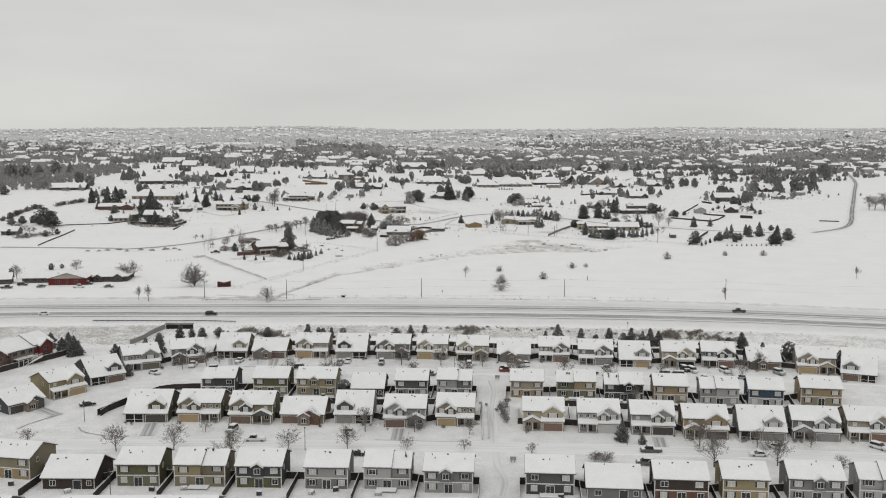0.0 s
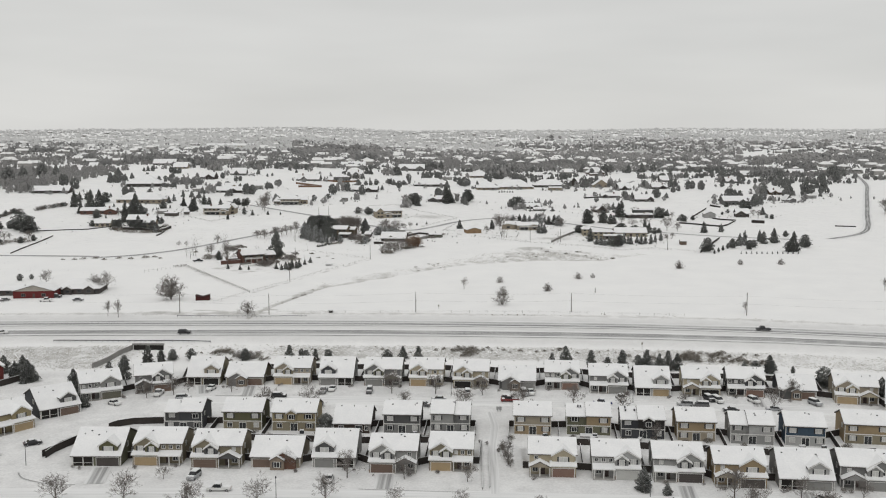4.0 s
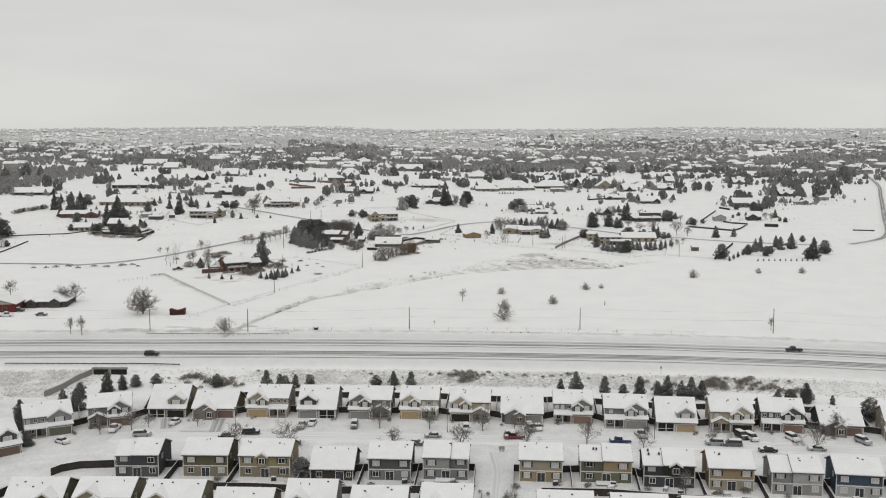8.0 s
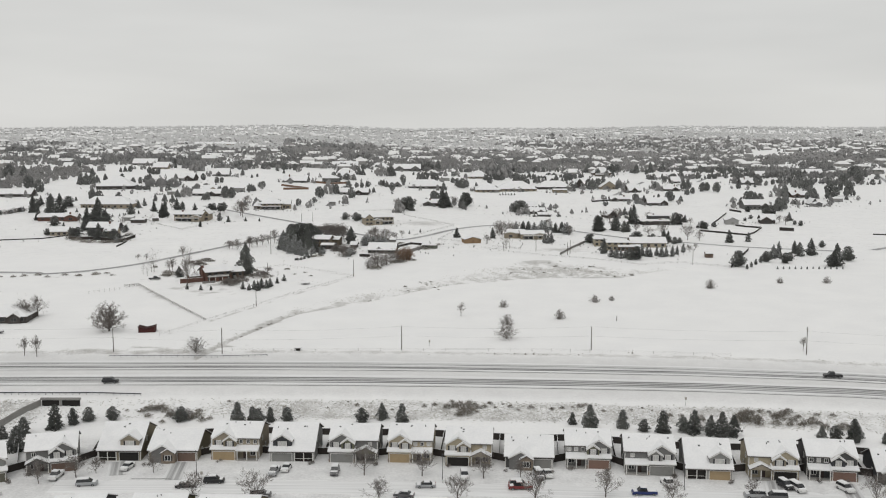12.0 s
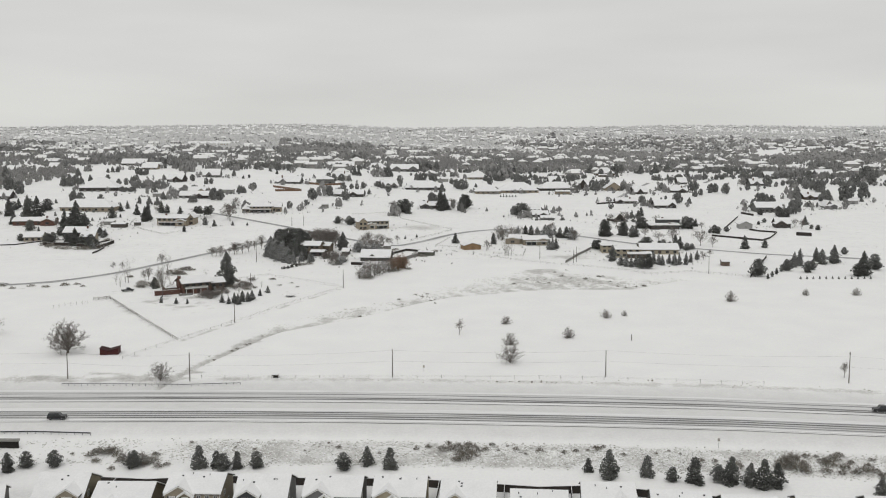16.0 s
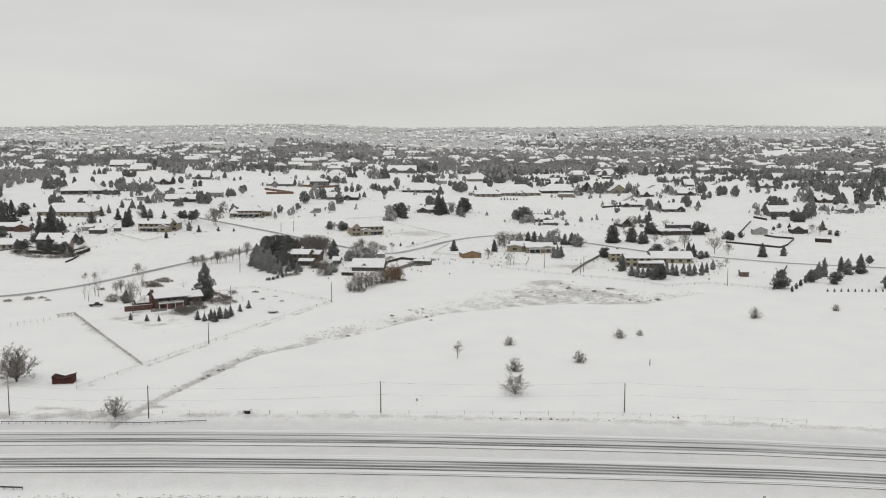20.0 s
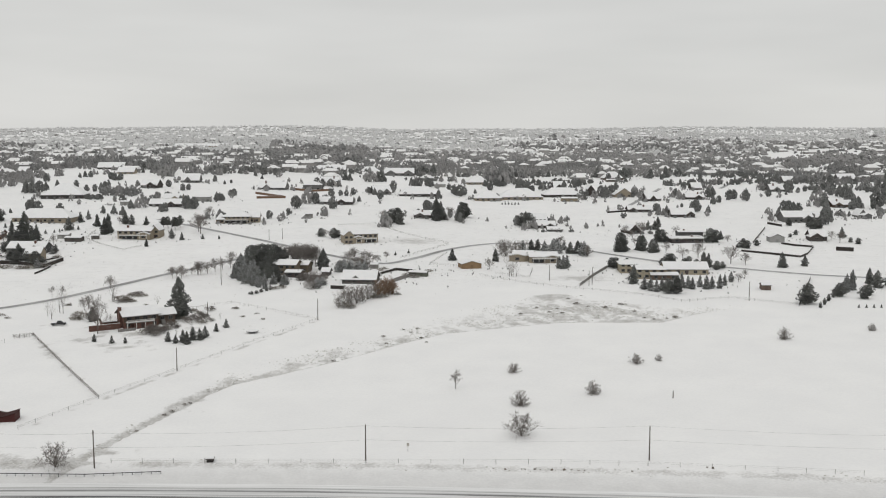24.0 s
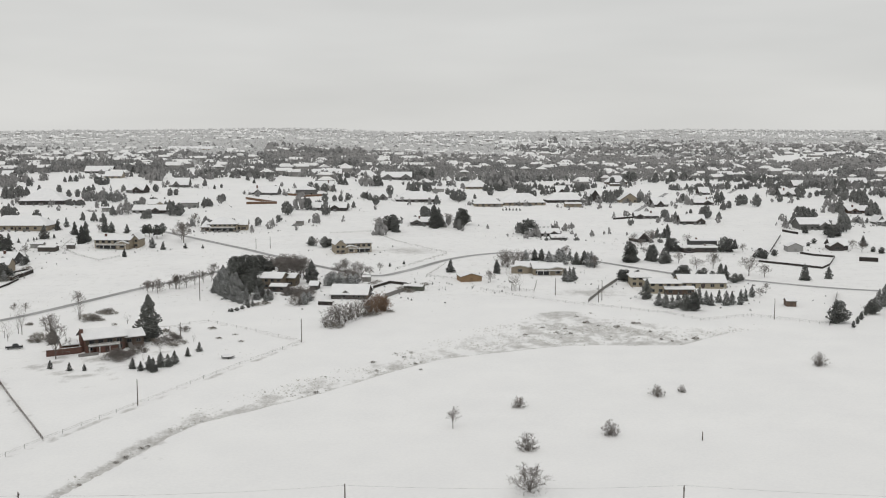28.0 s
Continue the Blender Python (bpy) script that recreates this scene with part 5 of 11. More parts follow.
def country_house(x, y, rot, w, d, eave, ridge, body, tone, storeys=1, chimney=0.0, roof="gable", deck=False, wings=(), wins=4):
    """A free-standing house beyond the highway; origin at the middle of the side that faces the highway."""
    wall = body if not isinstance(body, tuple) else siding(body)
    rng = random.Random(round(x * 7 + y))
    if not wings and 13 <= w < 32 and roof == "gable" and 740 < y < 1250:
        # A gabled wing or two break the long front.
        low = min(eave, 3.4)
        at = rng.choice((-0.62, 0.6, 0.35, -0.3))
        wings = ((at, rng.uniform(5.5, 7.5), rng.uniform(1.5, 3.0), low, low + 0.6 * (ridge - eave)),)
        chimney = chimney or rng.choice((0, -0.5, 0.4))
    h = thing("house", base_pose(x, y, rot), f"{tone} country house with a snow-covered roof", "house", "country houses")
    lo, hi = -w / 2, w / 2
    if roof == "gable":
        body_part(h, w, d, eave, ridge, wall)
        gable_roof(h, lo, hi, d / 2, d / 2, eave, ridge, "x", 0.6, 0.28)
    elif roof == "cross":
        o = [(lo, 0), (hi, 0), (hi, eave), (0, ridge), (lo, eave)]
        part("wall", Geo().prism(o, 0, d, "y"), wall, h)
        gable_roof(h, 0, d, 0, w / 2, eave, ridge, "y", 0.5, 0.28)
    else:
        part("wall", Geo().box(lo, hi, 0, d, 0, eave), wall, h)
        k = min(w, d) / 2
        o = 0.6
        v = [(lo - o, -o, eave), (hi + o, -o, eave), (hi + o, d + o, eave), (lo - o, d + o, eave), (lo + k, d / 2, ridge), (hi - k, d / 2, ridge)]
        for nm, mt, up in (("roof", SHINGLE, 0.0), ("snow_cover", ROOFSNOW, 0.2)):
            vv = [(a * (0.995 if up else 1), b, c + up) for a, b, c in v] + [(a, b, c - 0.2 + up) for a, b, c in v[:4]]
            part(nm, Geo().add(vv, [(0, 1, 5, 4), (1, 2, 5), (2, 3, 4, 5), (3, 0, 4), (0, 6, 7, 1), (1, 7, 8, 2), (2, 8, 9, 3), (3, 9, 6, 0), (9, 8, 7, 6)]), mt, h)
    for s in range(storeys):
        for i in range(wins):
            cx = lo + w * (i + 0.5) / wins
            window(h, cx, 0, 0.9 + 2.7 * s, min(1.6, w / wins * 0.5), 1.25, -1, frame_mat=FRAMEGREY)
    part("door", Geo().box(lo + w * 0.48, lo + w * 0.48 + 1.0, -0.07, 0.02, 0.1, 2.15), paint((0.07, 0.05, 0.045), 0.6), h)
    for sx in (-1, 1) if y < 760 else ():
        window(h, sx * w / 2, d * 0.4, 1.0, 1.1, 1.1, sx, axis="x", frame_mat=FRAMEGREY)
    for at, ww, out, we, wr in wings:
        # A gabled wing toward the highway.
        c = at * w / 2
        o = [(c - ww / 2, 0), (c + ww / 2, 0), (c + ww / 2, we), (c, wr), (c - ww / 2, we)]
        part("wing_wall", Geo().prism(o, -out, d * 0.4, "y"), wall, h)
        gable_roof(h, -out, d * 0.5, c, ww / 2, we, wr, "y", 0.45, 0.26)
        window(h, c, -out, 1.0, min(2.2, ww * 0.4), 1.3, -1, frame_mat=FRAMEGREY)
        if we > 4.5:
            window(h, c, -out, 3.6, min(2.2, ww * 0.4), 1.2, -1, frame_mat=FRAMEGREY)
        part("gable_trim", Geo().prism([(c - ww / 2 - 0.4, we - 0.25), (c, wr - 0.06), (c + ww / 2 + 0.4, we - 0.25), (c + ww / 2 + 0.4, we - 0.02), (c, wr + 0.18), (c - ww / 2 - 0.4, we - 0.02)], -out - 0.52, -out - 0.44, "y"), TRIM, h)
    if chimney:
        cx = chimney * w / 2
        c = part("chimney", Geo().box(cx - 0.55, cx + 0.55, d * 0.3, d * 0.3 + 1.1, 0, ridge + 1.1), BRICK, h)
        part("snow_cover", Geo().box(cx - 0.5, cx + 0.5, d * 0.3 + 0.05, d * 0.3 + 1.05, ridge + 1.1, ridge + 1.25), ROOFSNOW, c)
    if deck:
        # A railed balcony along the upper floor; a dark glazed band stands for the recess below.
        a, b = lo + w * 0.08, hi - w * 0.08
        part("deck_floor", Geo().box(a, b, -2.6, -0.1, 2.3, 2.5), GREYWOOD, h)
        part("deck_snow", Geo().box(a + .05, b - .05, -2.4, -0.12, 2.504, 2.65), ROOFSNOW, h)
        for i in range(5):
            cx = a + 0.15 + (b - a - 0.3) * i / 4
            part("deck_post", Geo().box(cx - 0.09, cx + 0.09, -2.58, -2.4, 0, 3.5), TRIM, h)
        part("deck_rail", Geo().box(a, b, -2.58, -2.5, 3.36, 3.46), TRIM, h)
        part("deck_rail", Geo().box(a, b, -2.56, -2.52, 2.7, 3.0), TRIM, h)
        part("patio_door", Geo().box(a + 0.06 * w, b - 0.06 * w, -0.09, -0.075, 0.15, 2.15), GLASS, h)
    return h


def shed(x, y, rot, w, d, eave, ridge, colour, tone, cross=False):
    h = thing("shed", base_pose(x, y, rot), f"{tone} shed with snow on its roof", "shed", "sheds")
    if cross:
        o = [(-w / 2, 0), (w / 2, 0), (w / 2, eave), (0, ridge), (-w / 2, eave)]
        part("wall", Geo().prism(o, 0, d, "y"), siding(colour), h)
        gable_roof(h, 0, d, 0, w / 2, eave, ridge, "y", 0.3, 0.18)
    else:
        body_part(h, w, d, eave, ridge, siding(colour))
        gable_roof(h, -w / 2, w / 2, d / 2, d / 2, eave, ridge, "x", 0.3, 0.18)
    part("door", Geo().box(-0.7, 0.7, -0.05, 0.02, 0.05, min(eave - 0.2, 2.1)), paint(tuple(c * 0.6 for c in colour), 0.7), h)
    return h


def open_shed(x, y, rot, w, d, h, colour, tone):
    """A field shelter whose roof dips to the middle."""
    root = thing("shed", base_pose(x, y, rot), f"{tone} field shelter with a bare dipping roof", "shed", "sheds")
    o = [(-w / 2, 0), (w / 2, 0), (w / 2, h), (-0.05 * w, h * 0.62), (-w / 2, h * 0.95)]
    part("wall", Geo().prism(o, 0, d, "y"), siding(colour), root)
    r = part("roof", Geo().slab((-w / 2 - 0.2, h * 0.97), (-0.05 * w, h * 0.62), -0.25, d + 0.2, "y", 0.12).slab((w / 2 + 0.2, h * 1.03), (-0.05 * w, h * 0.62), -0.25, d + 0.2, "y", 0.12), siding(tuple(c * 0.6 for c in colour)), root)
    return root


# ---- the place, thing by thing ----
# conifers of the country plots
grow("pine", (-250.1, 863.9, 16.4), (-241.3, 859.0, 17.1), (-273.5, 911.1, 7.9), (-247.4, 888.6, 6.4), (-211.9, 826.3, 13.3), (-202.2, 820.4, 20.1), (-187.1, 769.5, 10.0), (-255.7, 928.4, 3.6), (-249.9, 836.6, 11.8), (-265.9, 871.5, 14.1))
grow("round", (-200.4, 763.7, 7.1), (-222.2, 775.2, 5.0), wide=1.1)
grow("column", (-67.3, 613.8, 17.6), wide=0.78)
grow("cone", (-88.8, 573.7, 3.0), (-81.8, 570.8, 2.9), (-77.1, 570.6, 2.4), (-62.6, 572.4, 3.9), (-59.3, 569.8, 3.4), (-57.3, 572.2, 4.7), (-55.1, 568.5, 4.9), (-54.2, 574.6, 5.2), (-51.8, 574.5, 4.5), (-50.6, 578.2, 4.7), (-48.5, 588.7, 3.3), (-45.9, 595.4, 3.6))
grow("round", (142.6, 660.0, 7.6), (146.1, 659.8, 8.5), wide=0.85)
grow("round", (195.0, 632.3, 9.5), (217.0, 649.1, 6.6), (225.5, 643.2, 6.5), (231.7, 652.1, 5.4), (275.4, 708.9, 4.7), (245.5, 630.0, 7.2), (264.5, 650.6, 9.0), wide=1.05)
grow("pine", (246.6, 681.2, 8.3), (245.2, 671.0, 8.8), (253.7, 674.7, 10.7), (249.1, 631.6, 13.3), wide=1.2)
grow("round", (-272.7, 898.2, 7.3), (-247.5, 897.6, 9.4), (-268.2, 759.3, 14.2), (-258.4, 747.9, 13.1), wide=1.2)
grow("bare", (428.6, 861.6, 16.7), (442.3, 871.3, 15.9), (423.5, 861.8, 14.6), (436.0, 858.0, 13.0), (449.0, 864.0, 14.0), wide=1.2)
grow("round", (-362.1, 927.2, 8.6), (-278.8, 767.7, 6.3), (-292.9, 760.0, 6.2), (-286.4, 765.2, 6.2), (-267.0, 913.1, 7.5), wide=1.3)
grow("cone", (213.4, 623.1, 1.6), (216.6, 622.9, 1.6), (219.7, 622.8, 1.6), (222.9, 622.6, 1.6), (226.1, 622.5, 1.6), (229.2, 622.3, 1.6), (232.4, 622.2, 1.6), (235.6, 622.1, 1.6), (238.8, 621.9, 1.6), (241.9, 621.8, 1.6), (245.1, 621.6, 1.6), (248.3, 621.5, 1.6))
# leafless trees and shrubs of the country plots
grow("bare", (-217.0, 826.0, 7.0))
grow("slim", (35.9, 508.5, 6.6), (148.8, 436.1, 5.5))
grow("oak", (49.4, 461.3, 7.1), wide=1.22)
grow("dome", (55.4, 525.8, 3.6), (52.9, 490.6, 4.8), (75.5, 501.3, 4.4), (96.7, 534.7, 3.9), (105.0, 538.4, 2.5), (158.5, 566.3, 5.0), (197.1, 578.7, 3.3), (220.1, 577.7, 3.9), wide=1.05)
grow("oak", (-59.0, 443.6, 6.7), wide=1.15)
grow("cottonwood", (-99.5, 484.0, 12.2), wide=1.15)
grow("slim", (-116.2, 443.2, 7.0), (-111.4, 441.4, 8.3))
grow("slim", (236.8, 491.5, 6.9))
# grove at the brown house: tall dark pines inside, a frosted skirt of firs, low bushes in front
grow("open", (-57.3, 745.1, 13.0), (-52.4, 751.4, 12.9), (-46.8, 754.7, 12.2), (-53.3, 728.2, 12.8), (-46.0, 721.8, 10.5), (-42.2, 761.0, 8.0), wide=1.0)
grow("round", (-55.1, 749.0, 12.5), (-49.8, 753.8, 12.4), (-43.7, 757.0, 9.6), (-49.6, 724.5, 12.5), (-43.8, 726.2, 10.1), wide=0.75)
grow("pine", (-58.5, 758.3, 10.8), (-52.7, 761.1, 10.8), (-46.9, 764.3, 10.3), (-52.8, 738.8, 12.0), (-37.9, 699.2, 6.0), (-35.3, 698.0, 5.0), wide=1.2)
grow("frost", (-61.0, 711.9, 7.4), (-57.0, 704.7, 8.1), (-52.7, 696.9, 8.4), (-49.0, 690.6, 7.3), (-45.5, 685.4, 6.0), (-42.2, 681.2, 4.6), (-39.4, 679.0, 3.1), (-61.5, 725.1, 8.9), (-57.1, 717.3, 9.9), (-52.5, 709.0, 9.7), (-48.0, 700.7, 8.4), (-43.8, 691.9, 6.1), (-62.5, 742.3, 8.8), (-60.5, 748.8, 10.0), (-57.8, 733.0, 10.2), (-52.2, 717.6, 9.4), (-39.6, 693.7, 6.1), (-33.6, 696.4, 3.8), wide=1.05)
grow("open", (-46.6, 704.1, 10.1), (-43.8, 704.0, 9.6), (-41.9, 706.4, 9.2), (-43.8, 696.9, 8.5), (-39.5, 703.8, 8.1), wide=0.9)
grow("round", (-46.2, 666.3, 1.6), (-44.3, 668.2, 1.6), (-42.8, 672.1, 1.7), (-40.8, 675.6, 1.5), wide=1.4)
grow("sage", (-37.0, 681.4, 1.5), (-34.7, 683.8, 1.4), (-39.4, 679.0, 1.3), wide=2.2)
grow("bare", (-41.1, 773.6, 8.2), (-38.6, 777.0, 7.7), (-34.3, 764.1, 9.8), (-31.5, 764.0, 10.9), (-27.2, 754.7, 12.4), (-24.6, 757.6, 10.8), (-30.7, 773.6, 8.2), wide=1.2)
grow("tall", (-19.2, 738.1, 11.8), wide=1.3)
grow("dome", (-26.1, 705.6, 4.6), (-22.7, 701.4, 5.0), (-27.9, 703.7, 4.1), wide=1.2)
grow("frost", (-17.9, 682.0, 5.6), (-16.2, 690.0, 4.4), (-19.4, 682.0, 3.4), wide=1.4)
grow("frost", (-11.0, 731.1, 5.9), (-7.8, 730.9, 7.1), (-4.2, 730.2, 6.7), (0.0, 731.5, 5.9), (2.4, 736.5, 5.2), (-9.8, 737.6, 5.5), wide=1.5)
grow("brush", (-5.5, 632.9, 5.3), (-2.9, 635.8, 9.7), (-0.4, 638.7, 8.7), (-1.7, 640.8, 7.4), (1.9, 641.6, 8.4), (4.2, 647.0, 9.3), (6.4, 651.4, 8.3), (8.8, 655.4, 8.9), (-5.3, 636.9, 4.3), (2.9, 646.6, 6.2), wide=1.15)
grow("rustbrush", (11.0, 658.3, 8.4), (13.7, 661.7, 9.2), (17.1, 663.5, 8.2), (15.5, 665.6, 8.6), wide=1.0)
grow("sage", (-2.1, 633.7, 2.1), (-0.5, 635.6, 1.6), (9.7, 655.3, 2.0), (12.0, 656.7, 1.8), (19.3, 662.9, 1.3), wide=2.2)
# trees at the brick house
grow("faint", (-116.5, 625.5, 13.7), (-118.2, 626.6, 12.4), (-117.2, 613.9, 9.2), (-120.8, 620.1, 7.3), (-103.8, 651.6, 13.3), (-103.4, 652.5, 9.8), wide=1.15)
grow("faint", (-82.9, 643.9, 4.9), wide=2.2)
grow("bare", (-91.2, 586.3, 15.2), wide=0.75)
grow("pinon", (-100.0, 610.0, 5.7), wide=1.0)
grow("bare", (-110.0, 631.7, 6.3), (-108.9, 634.2, 6.8), (-92.0, 713.5, 6.2), (-87.2, 712.3, 7.4), (-81.5, 723.6, 6.5), (-79.9, 723.5, 7.4), wide=1.0)
grow("sage", (-48.3, 632.6, 1.0), (-37.9, 621.4, 0.7), (-42.8, 615.6, 0.7), (-33.9, 610.1, 0.7), (-57.5, 632.5, 0.8), wide=2.0)
grow("sage", (-56.6, 604.2, 1.7), (-54.6, 608.7, 1.6), (-65.1, 629.9, 1.3), (-61.9, 623.1, 1.5), (-74.1, 592.0, 1.4), (-48.3, 634.1, 0.9), (-120.1, 642.8, 1.0), (-106.1, 615.8, 3.2), wide=1.8)
grow("dome", (-64.3, 594.5, 2.1), (-67.7, 591.1, 3.0), (-72.3, 589.4, 3.3), (-71.1, 591.8, 2.7), wide=1.0)
grow("faint", (-50.7, 610.0, 3.6), (-59.0, 613.4, 3.2), (-58.5, 592.7, 4.2), (-61.9, 583.3, 3.7), wide=1.4)
# belt behind the tan ranch house
grow("brush", (80.1, 787.0, 10.2), (82.4, 783.3, 11.1), (85.8, 787.2, 10.7), (89.3, 792.6, 9.6), (82.4, 796.5, 8.7), (92.6, 803.5, 7.5), wide=1.0)
grow("pine", (100.7, 809.2, 7.0), (104.5, 809.0, 7.1), (121.5, 794.0, 7.4), (125.8, 793.7, 8.2), (128.5, 797.1, 6.8), wide=1.35)
grow("frost", (94.8, 804.9, 7.3), (108.3, 804.7, 6.5), (112.4, 799.5, 8.7), (115.0, 796.3, 7.4), (120.3, 808.2, 5.7), (128.2, 786.0, 8.8), (115.9, 808.4, 7.6), wide=1.5)
grow("bare", (120.7, 821.3, 8.0), (128.9, 779.9, 7.5), (100.0, 817.8, 5.8), wide=1.1)
grow("pinon", (152.9, 800.9, 12.3), (155.6, 804.3, 10.7), (166.0, 806.3, 9.5), (167.2, 803.7, 10.1), (170.7, 795.5, 8.5), (173.2, 796.8, 7.5), wide=0.95)
grow("faint", (75.9, 712.0, 14.1), (77.1, 712.9, 12.0), (79.5, 711.8, 8.4), (77.7, 710.9, 10.4), wide=1.3)
grow("sage", (-100.9, 652.9, 3.1), (-97.7, 651.7, 2.7), (-95.0, 650.1, 1.8), (-96.0, 662.8, 1.8), (-99.2, 664.4, 1.9), (-93.4, 664.1, 1.6), (-87.1, 641.1, 1.1), (-120.0, 643.8, 1.3), (-73.3, 592.4, 1.9), (-71.0, 590.8, 1.7), (-68.0, 593.7, 1.9), (-64.8, 597.0, 1.4), (-72.5, 606.0, 2.0), (-65.6, 611.7, 1.6), (-66.9, 625.9, 1.3), (-64.2, 627.8, 1.3), (-68.3, 600.3, 1.6), (-77.3, 600.7, 1.5), (-106.7, 612.8, 1.6), (-109.3, 614.5, 1.2), wide=1.5)
grow("cone", (-47.5, 666.8, 1.4), (-44.9, 669.2, 1.4), (-42.9, 671.6, 1.4), (-40.6, 675.1, 1.7), wide=1.3)
grow("bare", (-36.7, 756.7, 10.9), (-32.6, 753.4, 11.4), (-29.0, 750.7, 11.3), (-25.9, 753.6, 10.2), (-35.9, 775.9, 9.5), (-29.4, 772.5, 10.0), (-71.2, 765.1, 6.4), (-6.6, 753.1, 8.5), (-4.1, 772.7, 7.4), (-47.9, 789.7, 6.1), (-10.0, 739.6, 5.5), wide=1.3)
grow("thicket", (-20.9, 680.6, 5.3), (-18.2, 691.6, 6.0), (-27.0, 709.2, 4.7), (-30.1, 716.4, 5.3), (-22.3, 708.9, 5.2), (-35.1, 698.0, 3.5), (-37.9, 700.7, 3.6), (-2.0, 744.8, 6.7), (2.2, 744.5, 6.2), wide=1.1)
grow("sage", (24.4, 719.2, 1.9), (26.4, 712.5, 1.8), (29.0, 710.9, 1.6), (10.8, 734.0, 1.6), (12.9, 738.9, 1.7), (31.4, 721.8, 1.6), (35.9, 729.7, 1.6), wide=1.9)
grow("tall", (50.6, 954.9, 17.6), (53.3, 961.9, 14.6), wide=1.0)
grow("round", (44.7, 1021.5, 7.9), (48.2, 1022.4, 7.0), (67.8, 959.0, 10.5), (72.5, 979.5, 12.5), (17.1, 935.0, 10.9), (20.6, 935.8, 11.7), wide=1.0)
grow("bare", (62.3, 983.6, 8.4), (11.0, 922.2, 11.4), (60.9, 996.9, 6.8), (-106.3, 861.7, 13.7), (-113.1, 931.1, 9.6), wide=1.1)
grow("bare", (-170.7, 529.3, 8.3), (-141.7, 510.2, 9.2), (-137.0, 515.0, 9.8), (-195.9, 512.3, 8.6), (-139.4, 510.1, 7.5), wide=1.05)
grow("round", (-188.1, 540.7, 3.9), (-184.0, 545.6, 2.8), (-204.9, 528.9, 3.5), wide=1.0)
grow("thicket", (-99.2, 649.3, 1.8), (-98.0, 652.6, 2.1), (-97.9, 667.8, 1.7), (-97.2, 670.2, 1.5), wide=2.2)
grow("round", (-204.3, 815.3, 9.3), (-189.8, 765.6, 6.2), (-193.7, 773.8, 5.8), (-204.7, 818.0, 5.6), wide=1.1)
grow("shrub", (-58.0, 628.4, 2.6), (-58.6, 607.0, 2.7), (-62.3, 605.6, 2.4), (-59.1, 616.4, 2.8), (-57.5, 614.0, 2.4), (-61.4, 610.8, 2.7), (-57.1, 612.7, 2.3), wide=1.3)
grow("shrub", (-72.1, 588.2, 3.4), (-67.8, 586.9, 2.9), (-69.1, 581.7, 2.2), (-72.9, 591.6, 2.5), (-70.9, 585.0, 2.9), (-69.1, 588.4, 2.6), (-66.6, 597.9, 2.8), (-73.3, 584.2, 2.9), wide=1.3)
grow("cone", (-233.3, 872.4, 3.3), wide=1)
grow("round", (-202.8, 765.2, 7.2), (-202.8, 775.9, 6.0), (-184.3, 758.2, 7.8), (-172.9, 754.5, 8.4), (-180.5, 763.1, 6.6), (-196.7, 823.9, 8.0), (-174.7, 789.2, 4.8), (-204.3, 794.2, 6.2), (-229.8, 812.4, 7.8), wide=1.1)
grow("pine", (-208.8, 837.7, 11.1), (-202.3, 798.2, 9.0), (-203.5, 813.5, 7.8), (-216.4, 790.3, 6.8), wide=1.2)
grow("sage", (-196.7, 754.7, 2.9), (-190.1, 749.3, 2.6), (-184.6, 747.0, 2.5), (-177.7, 745.1, 2.5), (-172.9, 744.9, 2.5), (-167.9, 748.7, 2.9), (-166.0, 757.7, 2.6), (-202.4, 761.6, 3.3), (-168.4, 776.1, 2.3), wide=1.7)
grow("bare", (-274.0, 719.6, 7.2), (-268.5, 713.2, 8.0), (-270.1, 725.9, 6.5), (-259.8, 706.7, 7.1), (-283.5, 738.2, 6.6), (-243.6, 706.0, 7.9), (-260.0, 715.9, 4.8), wide=1.1)
grow("sage", (-256.1, 684.3, 3.1), (-253.9, 693.8, 3.1), (-250.5, 700.2, 3.1), (-244.6, 700.0, 3.5), (-261.1, 687.6, 3.1), (-179.5, 615.6, 1.4), (-173.4, 618.3, 1.4), (-166.7, 612.5, 1.4), (-183.9, 613.3, 1.4), (-159.6, 617.7, 1.4), (-152.0, 614.8, 1.4), (-144.5, 619.5, 1.7), (-139.9, 621.8, 1.4), (-190.8, 613.6, 1.0), (-135.3, 616.5, 1.0), wide=1.6)
grow("round", (-244.2, 693.4, 4.7), (-240.1, 705.8, 4.3), (-254.9, 687.3, 3.8), (-271.8, 700.8, 4.7), wide=1.1)
# brush and clods in the creek bed
grow("sage", (96.7, 639.2, 1.2), (107.0, 631.1, 1.1), (114.9, 636.3, 1.0), (116.9, 636.2, 0.7), (131.5, 610.7, 1.1), (87.2, 621.5, 0.7), (100.5, 633.5, 0.7), (94.8, 650.4, 0.7), (86.4, 629.2, 0.7), (82.3, 623.8, 0.6), (117.6, 622.5, 0.7), (118.6, 610.3, 0.7), (122.0, 607.6, 0.7), (101.1, 616.3, 0.5), (78.1, 631.6, 0.7), (69.8, 619.4, 0.7), (127.6, 609.4, 0.6), (101.7, 656.1, 0.6), (21.3, 590.1, 0.6), (24.1, 585.9, 0.7), (26.7, 592.4, 0.6), (13.8, 578.9, 0.7), (15.1, 569.7, 0.6), (-2.2, 546.3, 0.8), (27.8, 578.2, 0.6), (29.3, 567.0, 0.6), (-41.5, 498.8, 0.6), (-40.4, 500.8, 0.5), (-36.7, 508.2, 0.6), (-44.7, 487.9, 0.6), (-43.5, 491.9, 0.6), (-47.6, 470.0, 0.6), wide=1.6)
